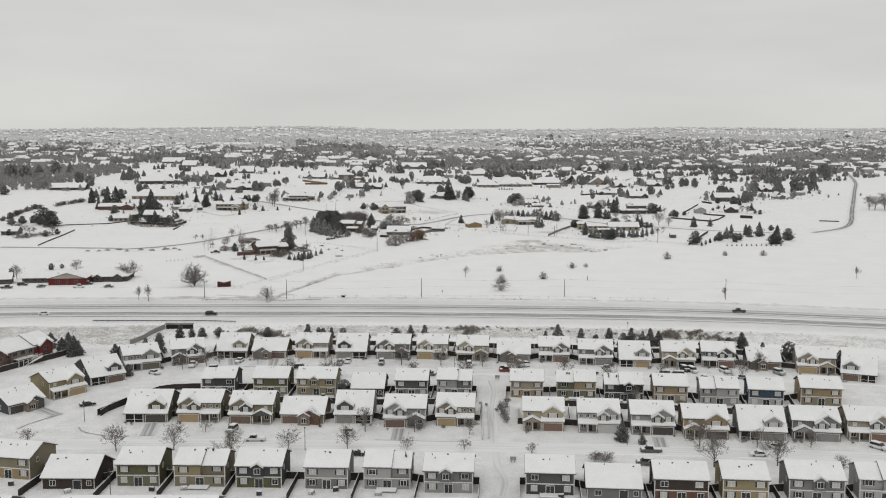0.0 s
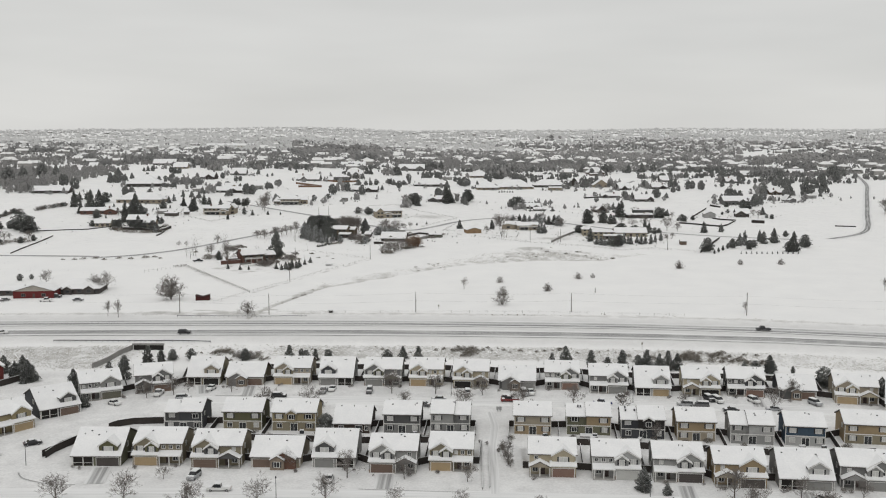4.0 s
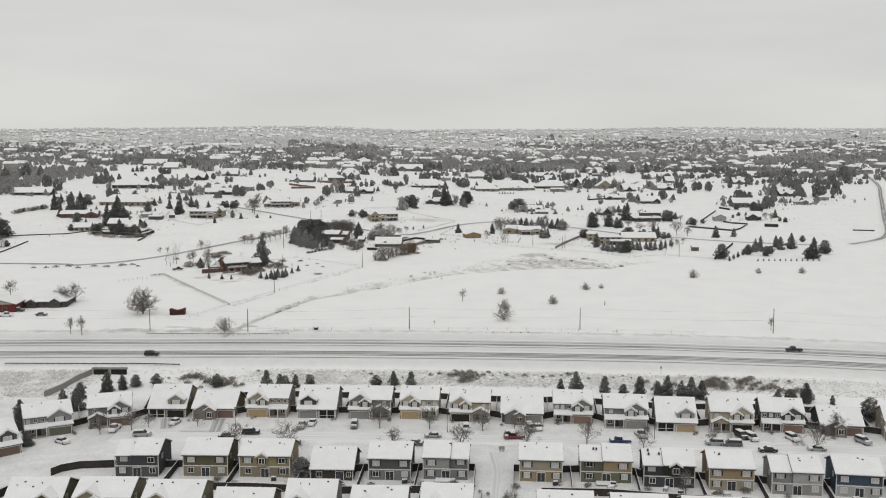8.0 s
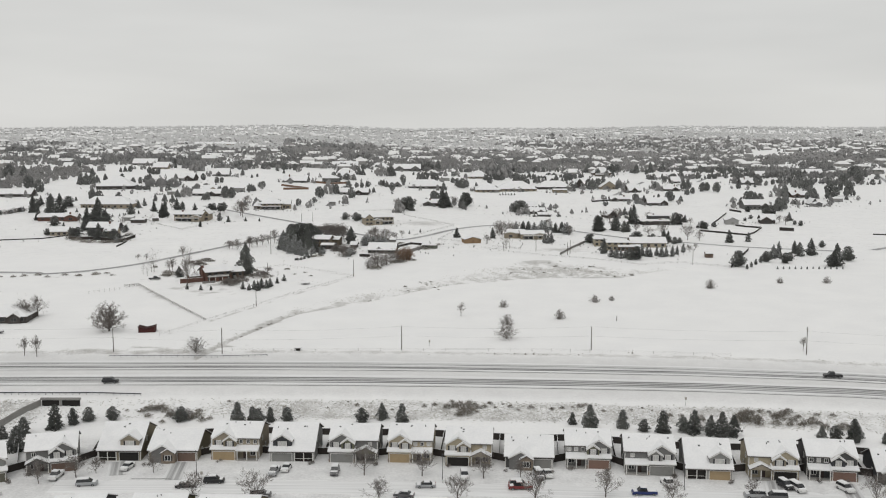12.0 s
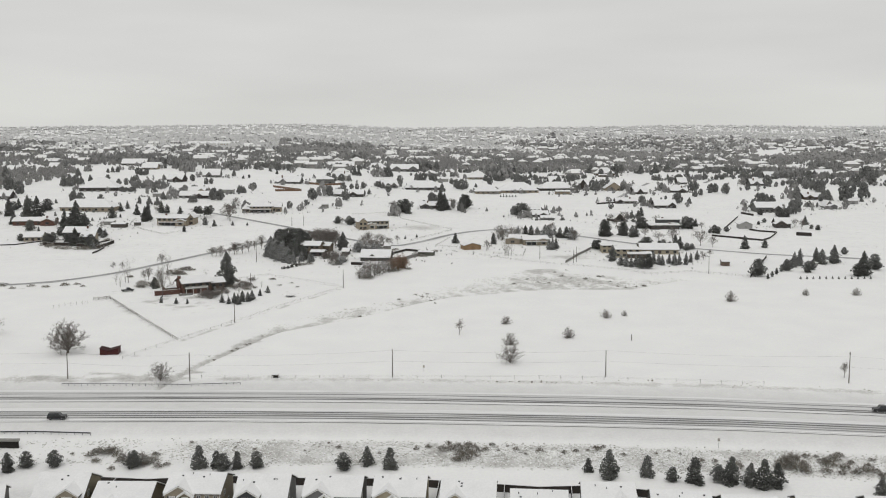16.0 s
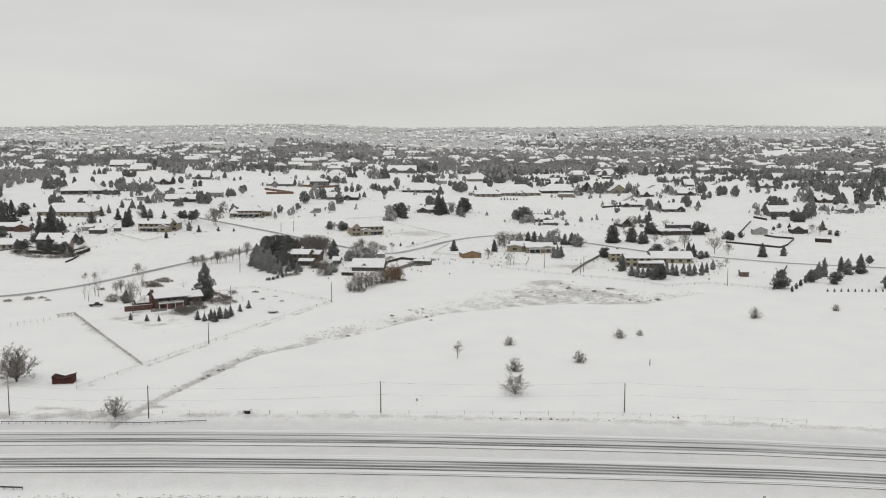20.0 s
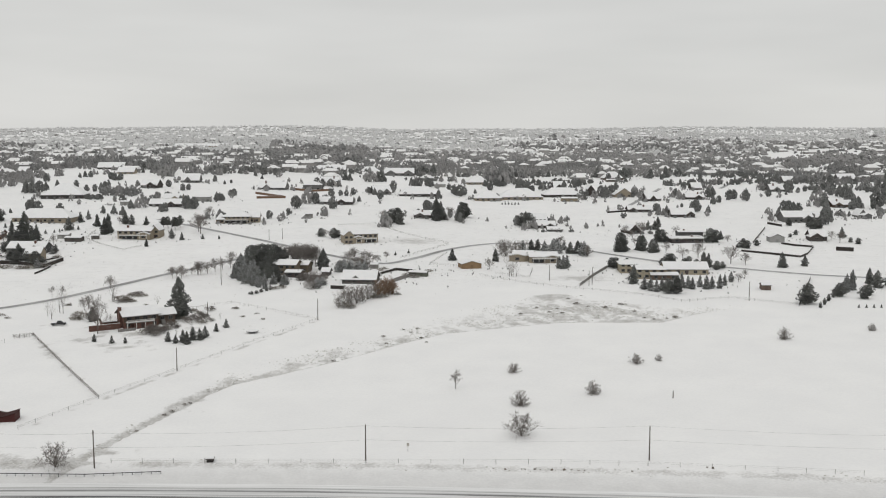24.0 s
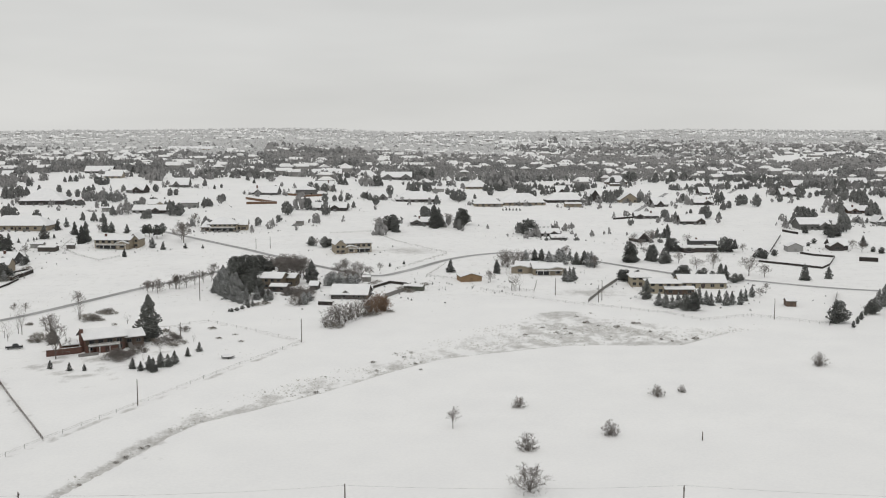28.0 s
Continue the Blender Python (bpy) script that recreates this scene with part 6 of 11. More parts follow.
# trees along the estate's back bank
grow("pinon", (-83.1, 374.2, 7.3), (-79.1, 377.2, 4.9), (-34.5, 376.9, 5.8), (-30.4, 376.7, 4.5), (-25.4, 376.0, 4.5), (5.3, 376.0, 4.9), (10.6, 373.8, 5.5), (56.9, 369.2, 3.6), (61.0, 365.7, 7.2), (70.0, 366.0, 5.4), (79.9, 362.1, 6.5), (88.0, 361.2, 6.8), (92.1, 360.2, 5.5), (94.6, 358.6, 7.1), (97.8, 359.0, 5.9), (118.8, 352.7, 4.8), (127.5, 352.9, 6.4), (134.7, 350.9, 2.9), wide=0.86)
grow("round", (-75.5, 378.9, 4.3), (-69.0, 379.3, 4.3), (-50.2, 377.7, 4.5), (-28.6, 375.4, 4.5), (-21.0, 376.1, 4.3), (-0.3, 373.8, 4.6), (85.6, 362.4, 4.3), (122.8, 353.3, 4.5), (75.0, 363.2, 3.7), wide=1)
grow("sage", (103.5, 368.4, 2.5), (105.5, 369.4, 3.1), (106.2, 366.3, 2.8), (101.5, 367.0, 1.7), (110.0, 372.2, 1.4), (106.6, 364.7, 1.4), (112.4, 372.1, 1.0), (112.8, 369.5, 1.4), (113.4, 367.4, 2.2), (115.5, 369.9, 2.0), (117.8, 371.9, 1.4), (111.8, 364.5, 1.7), (114.8, 363.3, 1.4), (116.6, 365.8, 2.0), (119.1, 368.2, 1.4), (118.0, 363.1, 1.7), (120.1, 364.0, 1.9), (122.2, 365.5, 1.7), (124.5, 369.0, 1.1), (122.4, 362.9, 1.9), (123.5, 360.8, 1.9), (128.8, 368.3, 1.0), (127.8, 359.6, 2.2), (125.2, 357.1, 1.3), (103.7, 366.9, 2.2), (107.4, 371.8, 1.4), (84.7, 372.4, 1.1), (87.7, 371.7, 1.1), (92.1, 368.5, 2.2), (87.2, 366.6, 1.4), (67.0, 376.8, 0.9), (61.2, 380.2, 1.3), (63.0, 381.1, 0.9), (75.1, 377.0, 0.6), (80.7, 376.2, 0.6), (78.3, 377.8, 0.6), (25.5, 382.4, 1.8), (27.3, 383.3, 2.1), (29.1, 381.2, 2.3), (30.3, 378.6, 2.0), (28.0, 377.2, 2.0), (26.3, 376.7, 1.4), (32.0, 381.1, 1.5), (23.4, 382.5, 1.8), (20.0, 384.2, 1.2), (17.0, 383.3, 1.2), (34.0, 382.0, 1.2), (35.9, 384.0, 0.9), (39.5, 383.3, 0.7), (41.5, 381.6, 1.0), (47.0, 380.3, 1.2), (52.9, 379.0, 1.0), (55.9, 379.4, 0.9), (-2.1, 385.3, 1.2), (-4.7, 388.0, 0.6), (25.1, 385.5, 1.2), (30.0, 384.3, 1.5), (31.4, 383.2, 1.5), (27.5, 379.8, 1.7), (37.1, 381.3, 0.7), (43.4, 379.0, 0.7), (58.9, 379.8, 0.7), (10.9, 383.1, 0.6), (8.0, 381.7, 0.6), (-10.3, 384.2, 0.6), (-22.8, 385.8, 0.6), (-27.4, 387.0, 0.6), (-38.9, 390.2, 0.7), (-62.2, 384.2, 1.4), (-59.9, 381.0, 1.3), (-59.7, 385.6, 2.0), (-58.2, 385.5, 2.3), (-56.9, 385.9, 2.0), (-55.7, 383.8, 1.7), (-61.3, 386.1, 1.5), (-46.3, 380.3, 2.0), (-44.3, 377.6, 1.7), (-42.4, 378.6, 1.1), (-55.1, 377.1, 1.1), (-46.4, 383.9, 1.2), (-53.9, 381.2, 1.4), (-47.5, 379.3, 1.4), (-71.6, 384.6, 0.9), (-66.8, 385.4, 0.6), wide=1.1)
grow("thicket", (-52.2, 380.1, 3.4), (-50.2, 378.9, 3.7), (-48.9, 379.9, 3.1), wide=0.85)
grow("pinon", (-116.1, 356.7, 6.0), (-97.6, 343.2, 6.3), (-90.2, 327.8, 4.3), (-87.2, 358.4, 7.0), (-94.4, 367.9, 3.8), wide=1.05)
grow("round", (-16.5, 301.6, 5.5), wide=1.15)
grow("tall", (-122.4, 359.5, 6.4), (-117.1, 356.1, 7.8), (-129.4, 368.1, 6.4), (-121.9, 365.2, 7.2), wide=1.3)
grow("pinon", (-101.4, 353.0, 5.3), (-96.4, 340.8, 4.7), (-90.0, 370.5, 5.2), (-93.1, 335.0, 3.5), wide=1.05)
grow("round", (138.6, 335.8, 7.4), (128.4, 353.0, 4.3), wide=0.95)
grow("pine", (152.3, 325.5, 6.4), (60.4, 255.3, 6.0), (65.2, 252.2, 3.1), wide=1.3)
# street trees of the estate
grow("bare", (-73.9, 335.7, 6.4), (-66.3, 338.9, 6.4), (-62.4, 341.2, 4.6), (-49.0, 341.6, 4.9), (-36.3, 324.0, 6.9), (-21.7, 321.4, 9.4), (1.4, 337.2, 8.4), (15.1, 335.8, 6.9), (5.1, 320.0, 6.4), (22.4, 318.8, 7.3), (29.5, 333.6, 7.4), (38.2, 333.5, 5.2), (39.3, 317.8, 8.2), (55.6, 320.4, 7.4), (69.5, 316.2, 6.4), (88.3, 319.2, 4.3), wide=1.1)
grow("bare", (-73.5, 253.1, 8.4), (-58.7, 253.3, 8.1), (-42.0, 243.7, 9.0), (-53.3, 268.4, 4.2), (-13.2, 251.1, 7.6), (-28.8, 251.8, 7.2), (4.7, 265.5, 5.7), (2.3, 250.3, 4.7), (17.4, 249.6, 4.0), (19.7, 262.8, 5.3), (34.3, 244.3, 3.6), (-9.1, 266.7, 7.3), (79.9, 249.6, 8.2), (78.6, 233.6, 9.6), (94.6, 247.5, 6.4), (94.6, 233.6, 8.9), (108.7, 246.7, 5.4), (107.9, 226.1, 5.4), (-98.5, 259.8, 4.8), (-23.6, 273.4, 5.1), (115.5, 257.1, 4.2), wide=1.15)
grow("shrub", (52.3, 239.5, 3.2), (50.3, 240.4, 2.4), (-0.7, 348.8, 2.9), (1.8, 348.7, 2.5), wide=1.3)
grow("bare", (123.7, 323.7, 7.4), wide=1.0)
grow("shrub", (31.1, 282.1, 4.0), (30.3, 284.5, 2.0), (30.7, 276.3, 3.3), (31.1, 272.7, 2.7), (29.3, 283.0, 1.4), (25.1, 289.9, 1.2), (26.7, 288.6, 1.2), wide=0.65)
grow("slim", (72.0, 287.3, 6.5), wide=1.2)
grow("bare", (113.5, 312.9, 8.2), wide=1.0)
# parked cars
car(-71.0, 339.1, -95, "pickup", (0.72, 0.72, 0.71), "white")
car(-62.3, 333.8, 5, "suv", (0.35, 0.36, 0.37), "silver")
car(-55.8, 344.2, -105, "sedan", (0.72, 0.72, 0.71), "white")
car(-33.3, 334.1, 0, "suv", (0.02, 0.02, 0.022), "black")
car(-20.0, 339.4, -98, "pickup", (0.35, 0.36, 0.37), "silver")
car(-17.4, 341.5, -98, "sedan", (0.72, 0.72, 0.71), "white")
car(-21.4, 325.2, 0, "suv", (0.12, 0.12, 0.125), "dark grey")
car(-5.6, 338.7, -93, "suv", (0.12, 0.12, 0.125), "dark grey")
car(15.7, 328.8, 178, "sedan", (0.35, 0.36, 0.37), "silver")
car(25.0, 334.2, -90, "suv", (0.72, 0.72, 0.71), "white")
car(37.3, 326.6, 180, "pickup", (0.2, 0.03, 0.03), "red")
car(42.5, 333.6, -85, "van", (0.35, 0.36, 0.37), "silver")
car(44.7, 334.2, -84, "sedan", (0.72, 0.72, 0.71), "white")
car(71.4, 326.8, -82, "pickup", (0.72, 0.72, 0.71), "white")
car(64.7, 321.8, 176, "pickup", (0.02, 0.035, 0.15), "blue")
car(97.9, 324.2, -80, "suv", (0.02, 0.02, 0.022), "black")
car(100.0, 322.5, -78, "van", (0.72, 0.72, 0.71), "white")
car(110.7, 321.5, -76, "suv", (0.72, 0.72, 0.71), "white")
car(88.9, 318.9, 172, "suv", (0.35, 0.36, 0.37), "silver")
car(93.2, 317.7, 172, "van", (0.12, 0.12, 0.125), "dark grey")
car(100.9, 313.2, 172, "sedan", (0.02, 0.02, 0.022), "black")
car(128.1, 318.0, -72, "suv", (0.35, 0.36, 0.37), "silver")
car(-82.0, 329.5, -35, "sedan", (0.72, 0.72, 0.71), "white")
car(-93.6, 294.6, 30, "sedan", (0.02, 0.02, 0.022), "black")
car(-46.0, 268.5, -105, "suv", (0.35, 0.36, 0.37), "silver")
car(-38.5, 259.8, 178, "pickup", (0.72, 0.72, 0.71), "white")
car(-13.4, 264.9, -95, "sedan", (0.72, 0.72, 0.71), "white")
car(-10.7, 246.9, 0, "sedan", (0.02, 0.02, 0.022), "black")
car(37.2, 328.1, 0, "suv", (0.2, 0.03, 0.03), "dark red")
car(65.7, 245.3, 175, "pickup", (0.12, 0.12, 0.125), "dark grey")
car(61.9, 236.1, 170, "suv", (0.12, 0.12, 0.125), "dark grey")
car(92.5, 240.9, 172, "sedan", (0.72, 0.72, 0.71), "white")
car(99.4, 246.3, -65, "sedan", (0.72, 0.72, 0.71), "white")
car(126.1, 244.9, -60, "suv", (0.72, 0.72, 0.71), "white")
car(-39.3, 331.5, 5, "sedan", (0.02, 0.02, 0.022), "black")
car(113.6, 313.0, 170, "sedan", (0.35, 0.36, 0.37), "silver")
car(10.7, 323.5, 165, "sedan", (0.12, 0.12, 0.125), "grey")
car(-188.8, 480.3, 0, "pickup", (0.02, 0.02, 0.022), "black", group="country cars")
car(-184.9, 490.1, 10, "suv", (0.02, 0.02, 0.022), "black", group="country cars")
car(-173.5, 483.5, 60, "sedan", (0.12, 0.12, 0.125), "grey", group="country cars")
car(-154.4, 480.4, 5, "pickup", (0.72, 0.72, 0.71), "white", group="country cars")
car(-153.8, 492.6, 0, "suv", (0.02, 0.02, 0.022), "black", group="country cars")
car(-140.4, 481.7, 0, "sedan", (0.12, 0.12, 0.125), "grey", group="country cars")
car(-110.8, 602.6, 20, "pickup", (0.02, 0.02, 0.022), "black", group="country cars")
car(-145.7, 408.4, 0, "sedan", (0.72, 0.72, 0.71), "white", False, "highway traffic")
car(-76.8, 405.1, 0, "suv", (0.02, 0.02, 0.022), "black", False, "highway traffic")
car(143.4, 401.0, 170, "pickup", (0.02, 0.02, 0.022), "black", False, "highway traffic")
# power line along the highway
pole(-87.5, 446.7, 8.3, rot=88)
pole(-49.9, 442.3, 9.0, rot=88)
pole(11.1, 443.7, 8.6, rot=88)
pole(76.3, 440.6, 8.2, rot=88)
pole(147.1, 429.3, 9.6, rot=88)
wire((-153.5, 450.7, 8.0), (-87.5, 446.7, 7.8), 0.7)
wire((-153.5, 450.7, 4.7), (-87.5, 446.7, 4.5), 0.5)
wire((-87.5, 446.7, 7.8), (-49.9, 442.3, 7.6), 0.7)
wire((-87.5, 446.7, 4.5), (-49.9, 442.3, 4.3), 0.5)
wire((-49.9, 442.3, 7.6), (11.1, 443.7, 8.0), 0.7)
wire((-49.9, 442.3, 4.3), (11.1, 443.7, 4.7), 0.5)
wire((11.1, 443.7, 8.0), (76.3, 440.6, 7.9), 0.7)
wire((11.1, 443.7, 4.7), (76.3, 440.6, 4.6), 0.5)
wire((76.3, 440.6, 7.9), (147.1, 429.3, 7.9), 0.7)
wire((76.3, 440.6, 4.6), (147.1, 429.3, 4.6), 0.5)
wire((147.1, 429.3, 7.9), (217.1, 411.3, 7.9), 0.7)
wire((147.1, 429.3, 4.6), (217.1, 411.3, 4.6), 0.5)
pole(-50.9, 532.7, 7.6, False, "thin weathered wooden pole standing in snow")
pole(-12.2, 608.3, 8.6, False, "thin weathered wooden pole standing in snow")
pole(-64.4, 693.1, 13.8, False, "thin weathered wooden pole standing in snow")
pole(97.7, 495.9, 2.4, False, "thin weathered wooden pole standing in snow")
pole(172.6, 640.3, 8.5, False, "thin weathered wooden pole standing in snow")
pole(-60.1, 842.5, 6.7, False, "thin weathered wooden pole standing in snow")
pole(-52.2, 846.0, 7.1, False, "thin weathered wooden pole standing in snow")
pole(-56.5, 615.7, 6.2, False, "thin weathered wooden pole standing in snow")
pole(110.3, 681.2, 7.6, False, "thin weathered wooden pole standing in snow")
pole(112.6, 685.2, 8.6, False, "thin weathered wooden pole standing in snow")
pole(94.2, 698.9, 7.9, False, "thin weathered wooden pole standing in snow")
rail_fence([(-118.5, 579.0), (-113.0, 582.7)], every=1.6, height=1.5, rails=(0.5, 0.9, 1.3), mat=POLEWOOD, girth=0.05, label="timber gate of a paddock in snow")
rail_fence([(-131.2, 563.4), (-125.8, 569.2), (-119.8, 573.0)], every=2.4, height=1.5, rails=(1.0,), girth=0.012, label="row of thin fence posts in a snowy paddock")
# country lanes
LANE = track_material("country_lane_surface", [(-1.0, 0.85, 0.95), (1.0, 0.85, 0.95), (0, 2.1, 0.4)])
lane("road", [(-252.8, 635.9), (-219.5, 631.7), (-179.4, 627.2), (-171.8, 623.1), (-149.7, 634.7), (-129.8, 659.4), (-110.5, 699.4), (-96.0, 728.7), (-81.7, 751.0), (-67.8, 774.3), (-55.4, 790.3)], 2.6, LANE, "narrow country lane with dark wheel tracks in snow")
lane("road", [(-146.4, 919.3), (-110.9, 886.2), (-73.4, 849.3), (-47.2, 819.9), (-19.1, 786.5), (9.9, 758.7), (27.6, 772.7), (51.1, 809.7), (72.0, 831.6), (92.5, 839.9), (114.8, 829.8), (133.8, 804.7), (165.2, 762.6), (196.9, 737.9), (231.4, 710.9), (267.5, 695.4), (284.8, 685.9)], 2.6, LANE, "narrow country lane with dark wheel tracks in snow")
lane("road", [(301.4, 694.9), (347.7, 740.8), (413.0, 872.4), (494.8, 1041.9), (561.6, 1182.3), (640.3, 1380.8)], 4, LANE, "narrow country lane with dark wheel tracks in snow")
lane("road", [(360.3, 1239.3), (465.0, 1448.1), (525.7, 1597.7)], 3, LANE, "narrow country lane with dark wheel tracks in snow")
lane("road", [(222.4, 1067.4), (297.1, 1241.4)], 2.5, LANE, "narrow country lane with dark wheel tracks in snow")
# snow-laden hedges of the western plots
HEDGE = random.Random(12)
for (ax, ay), (bx, by) in (((-306.5, 776.7), (-307.4, 810.2)), ((-307.4, 810.2), (-300.9, 845.7)), ((-291.1, 851.7), (-274.8, 880.7))):
    for k in range(15):
        f = (k + HEDGE.uniform(0, 0.6)) / 15
        grow(HEDGE.choice(("round", "frost", "thicket")), (ax + (bx - ax) * f + HEDGE.uniform(-2, 2), ay + (by - ay) * f, HEDGE.uniform(2.5, 4.8)), wide=1.2)
# fences of the country plots
rail_fence([(-78.2, 473.1), (-67.0, 503.9), (-51.9, 531.5), (-34.8, 564.7), (-12.1, 607.7), (-30.8, 626.1), (-51.9, 645.1), (-58.3, 640.6), (-64.3, 632.9)], every=6.0, rails=(0.6, 1.0), girth=0.022)
rail_fence([(-67.0, 503.9), (-89.3, 541.5), (-114.0, 584.5), (-119.9, 581.2)], every=2.6, height=1.4, mat=POLEWOOD, girth=0.05, label='rail fence of a paddock in snow')
rail_fence([(61.5, 715.6), (79.7, 692.2), (95.2, 679.0), (116.7, 665.0), (132.7, 653.1), (142.3, 638.8), (165.8, 646.8), (190.1, 628.9)], every=4.0, girth=0.022)
fence([(105.8, 681.2), (117.9, 709.8), (131.9, 739.8)], 1.5, GREYWOOD, label='weathered wooden board fence in a snowy field')
fence([(-203.2, 759.9), (-184.1, 757.9), (-166.0, 747.9), (-162.6, 767.6)], 2.0)
fence([(339.6, 773.4), (353.8, 768.8)], 0.9)
fence([(189.5, 627.5), (224.5, 697.4)], 1.6)
fence([(-230.8, 640.6), (-232.5, 664.2), (-235.1, 728.3)], 0.8)
fence([(-256.9, 753.5), (-221.2, 761.0), (-200.6, 780.8)], 0.7)
rail_fence([(-87.1, 440.1), (-69.9, 439.2), (-50.7, 437.7), (-34.2, 438.4)], every=2.0, height=0.75, rails=(0.6,), girth=0.1, mat=DARKMETAL, label='steel guard rail beside the highway')
rail_fence([(-123.1, 398.5), (-87.3, 396.8), (-79.5, 396.6), (-65.3, 395.2)], every=2.0, height=0.8, rails=(0.52, 0.68), girth=0.1, mat=DARKMETAL, label='steel guard rail beside the highway')
rail_fence([(-47.0, 445.3), (-18.5, 443.7), (11.2, 442.0), (55.6, 439.2), (75.0, 436.7), (103.0, 431.8), (120.9, 428.2)], every=7.0, height=1.1, rails=(0.6, 0.95), girth=0.012, label='thin wire fence along the highway verge')
# country houses
country_house(-234.6, 832.2, 6, 27.3, 11.5, 3, 5.1, BRICK, "red brick", wins=4, chimney=0.6, wings=((0.7, 9, 3, 3, 4.8),))
country_house(-190.0, 787.4, -4, 20.9, 11.5, 3.4, 6.4, (0.12, 0.12, 0.12), "dark grey", wins=5)
country_house(-214.3, 773.3, 5, 10.9, 11.5, 2.8, 5.5, (0.45, 0.4, 0.32), "beige", wins=3)
barn = country_house(-163.5, 491.0, 3, 18.0, 12, 3.3, 5.9, (0.17, 0.035, 0.033), "red board-sided", roof="cross", wins=2)
part("gable_wall", Geo().prism([(-8.6, 3.35), (8.6, 3.35), (0, 5.85)], -0.08, 0.05, "y"), siding((0.5, 0.47, 0.42)), barn, "pale tan gable")
country_house(-148.5, 503.0, 2, 22.0, 15, 2.7, 6.4, (0.1, 0.09, 0.085), "dark brown hip-roofed", roof="hip", wins=6, wings=((-0.3, 4.2, 1.2, 2.7, 3.9), (0.6, 4.6, 1.2, 2.7, 4.2)))
country_house(-180.5, 500.0, 3, 16.0, 9, 2.5, 4.3, (0.12, 0.11, 0.105), "long low dark grey", wins=4)
country_house(-198.0, 495.0, 14, 11.0, 9, 2.6, 5.0, (0.12, 0.11, 0.105), "low dark grey", wins=3)
country_house(45.8, 967.5, -5, 25.0, 11, 2.7, 5.6, (0.13, 0.125, 0.12), "low dark grey ranch", wins=5)


def brick_ranch(x, y, rot):
    """A walk-out house: brick below and at its chimney end, dark boards above, a balcony, a lower wing at each end."""
    h = thing("house", base_pose(x, y, rot), "red brick walk-out ranch house with balcony and snowy roofs", "house", "country houses")
    boards = siding((0.13, 0.1, 0.08))
    part("lower_wall", Geo().box(0, 13, 0, 9.5, 0, 2.5), BRICK, h)
    part("wall", Geo().prism([(0, 2.5), (9.5, 2.5), (9.5, 4.9), (4.75, 7.1), (0, 4.9)], 0, 13, "x"), boards, h)
    part("gable_wall", Geo().prism([(0.1, 2.5), (9.4, 2.5), (9.4, 4.85), (4.75, 7.0), (0.1, 4.85)], -0.12, -0.004, "x"), BRICK, h)
    gable_roof(h, 0, 13, 4.75, 4.75, 4.9, 7.1, "x", 0.9, 0.3)
    c = part("chimney", Geo().box(-1.1, -0.13, 2.6, 4.4, 0, 8.0), BRICK, h)
    part("snow_cover", Geo().box(-1.05, -0.18, 2.65, 4.35, 8.0, 8.2), ROOFSNOW, c)
    for cx in (2.0, 5.0, 8.0, 11.2):
        window(h, cx, 0, 3.0, 1.7, 1.3, -1, frame_mat=FRAMEGREY)
    for cx in (1.5, 11.5):
        window(h, cx, 0, 0.8, 1.2, 1.1, -1, frame_mat=FRAMEGREY)
    part("storage_wall", Geo().box(3.2, 10.2, -2.0, -0.004, 0, 2.35), BRICK, h, "red brick base below the balcony")
    part("door", Geo().box(5.9, 7.0, -2.06, -1.99, 0.05, 2.1), paint((0.05, 0.03, 0.025), 0.6), h)
    part("deck_floor", Geo().box(0.6, 10.8, -2.5, -0.1, 2.36, 2.55), GREYWOOD, h)
    part("deck_snow", Geo().box(0.7, 10.7, -2.35, -0.12, 2.554, 2.72), ROOFSNOW, h)
    part("deck_rail", Geo().box(0.6, 10.8, -2.48, -2.4, 3.4, 3.52), TRIM, h)
    part("deck_rail", Geo().box(0.6, 10.8, -2.46, -2.42, 2.75, 3.15), TRIM, h)
    for cx in (0.7, 4.0, 7.4, 10.7):
        part("deck_post", Geo().box(cx - 0.09, cx + 0.09, -2.49, -2.31, 0, 3.5), TRIM, h)
    part("wing_wall", Geo().prism([(1.5, 0), (8.5, 0), (8.5, 3.9), (5.0, 5.6), (1.5, 3.9)], 13, 20, "x"), boards, h)
    gable_roof(h, 13.9, 20, 5.0, 3.5, 3.9, 5.6, "x", 0.7, 0.28)
    for cx in (15.0, 18.2):
        window(h, cx, 1.5, 1.9, 1.5, 1.2, -1, frame_mat=FRAMEGREY)
    part("wing_wall", Geo().prism([(4.5, 0), (10.0, 0), (10.0, 2.6), (7.25, 3.7), (4.5, 2.6)], -6.5, -1.2, "x"), BRICK, h)
    gable_roof(h, -6.5, -1.9, 7.25, 2.75, 2.6, 3.7, "x", 0.5, 0.28)
    garden = part("garden_wall", Geo().box(-12.5, -1.12, 1.4, 1.75, -0.3, 2.2), BRICK, h, "low red brick garden wall")
    part("snow_cover", Geo().box(-12.5, -1.12, 1.38, 1.77, 2.2, 2.32), ROOFSNOW, garden)
    part("terrace_wall", Geo().box(-3.5, 3.0, -4.6, -4.35, -0.3, 1.0), GREYWOOD, h, "grey timber terrace wall")
    for k in range(9):
        part("step", Geo().box(14.4, 15.8, 1.4 - 0.32 * (k + 1), 1.4 - 0.32 * k, 0, 2.0 - 0.2 * k), GREYWOOD, h)
    return h


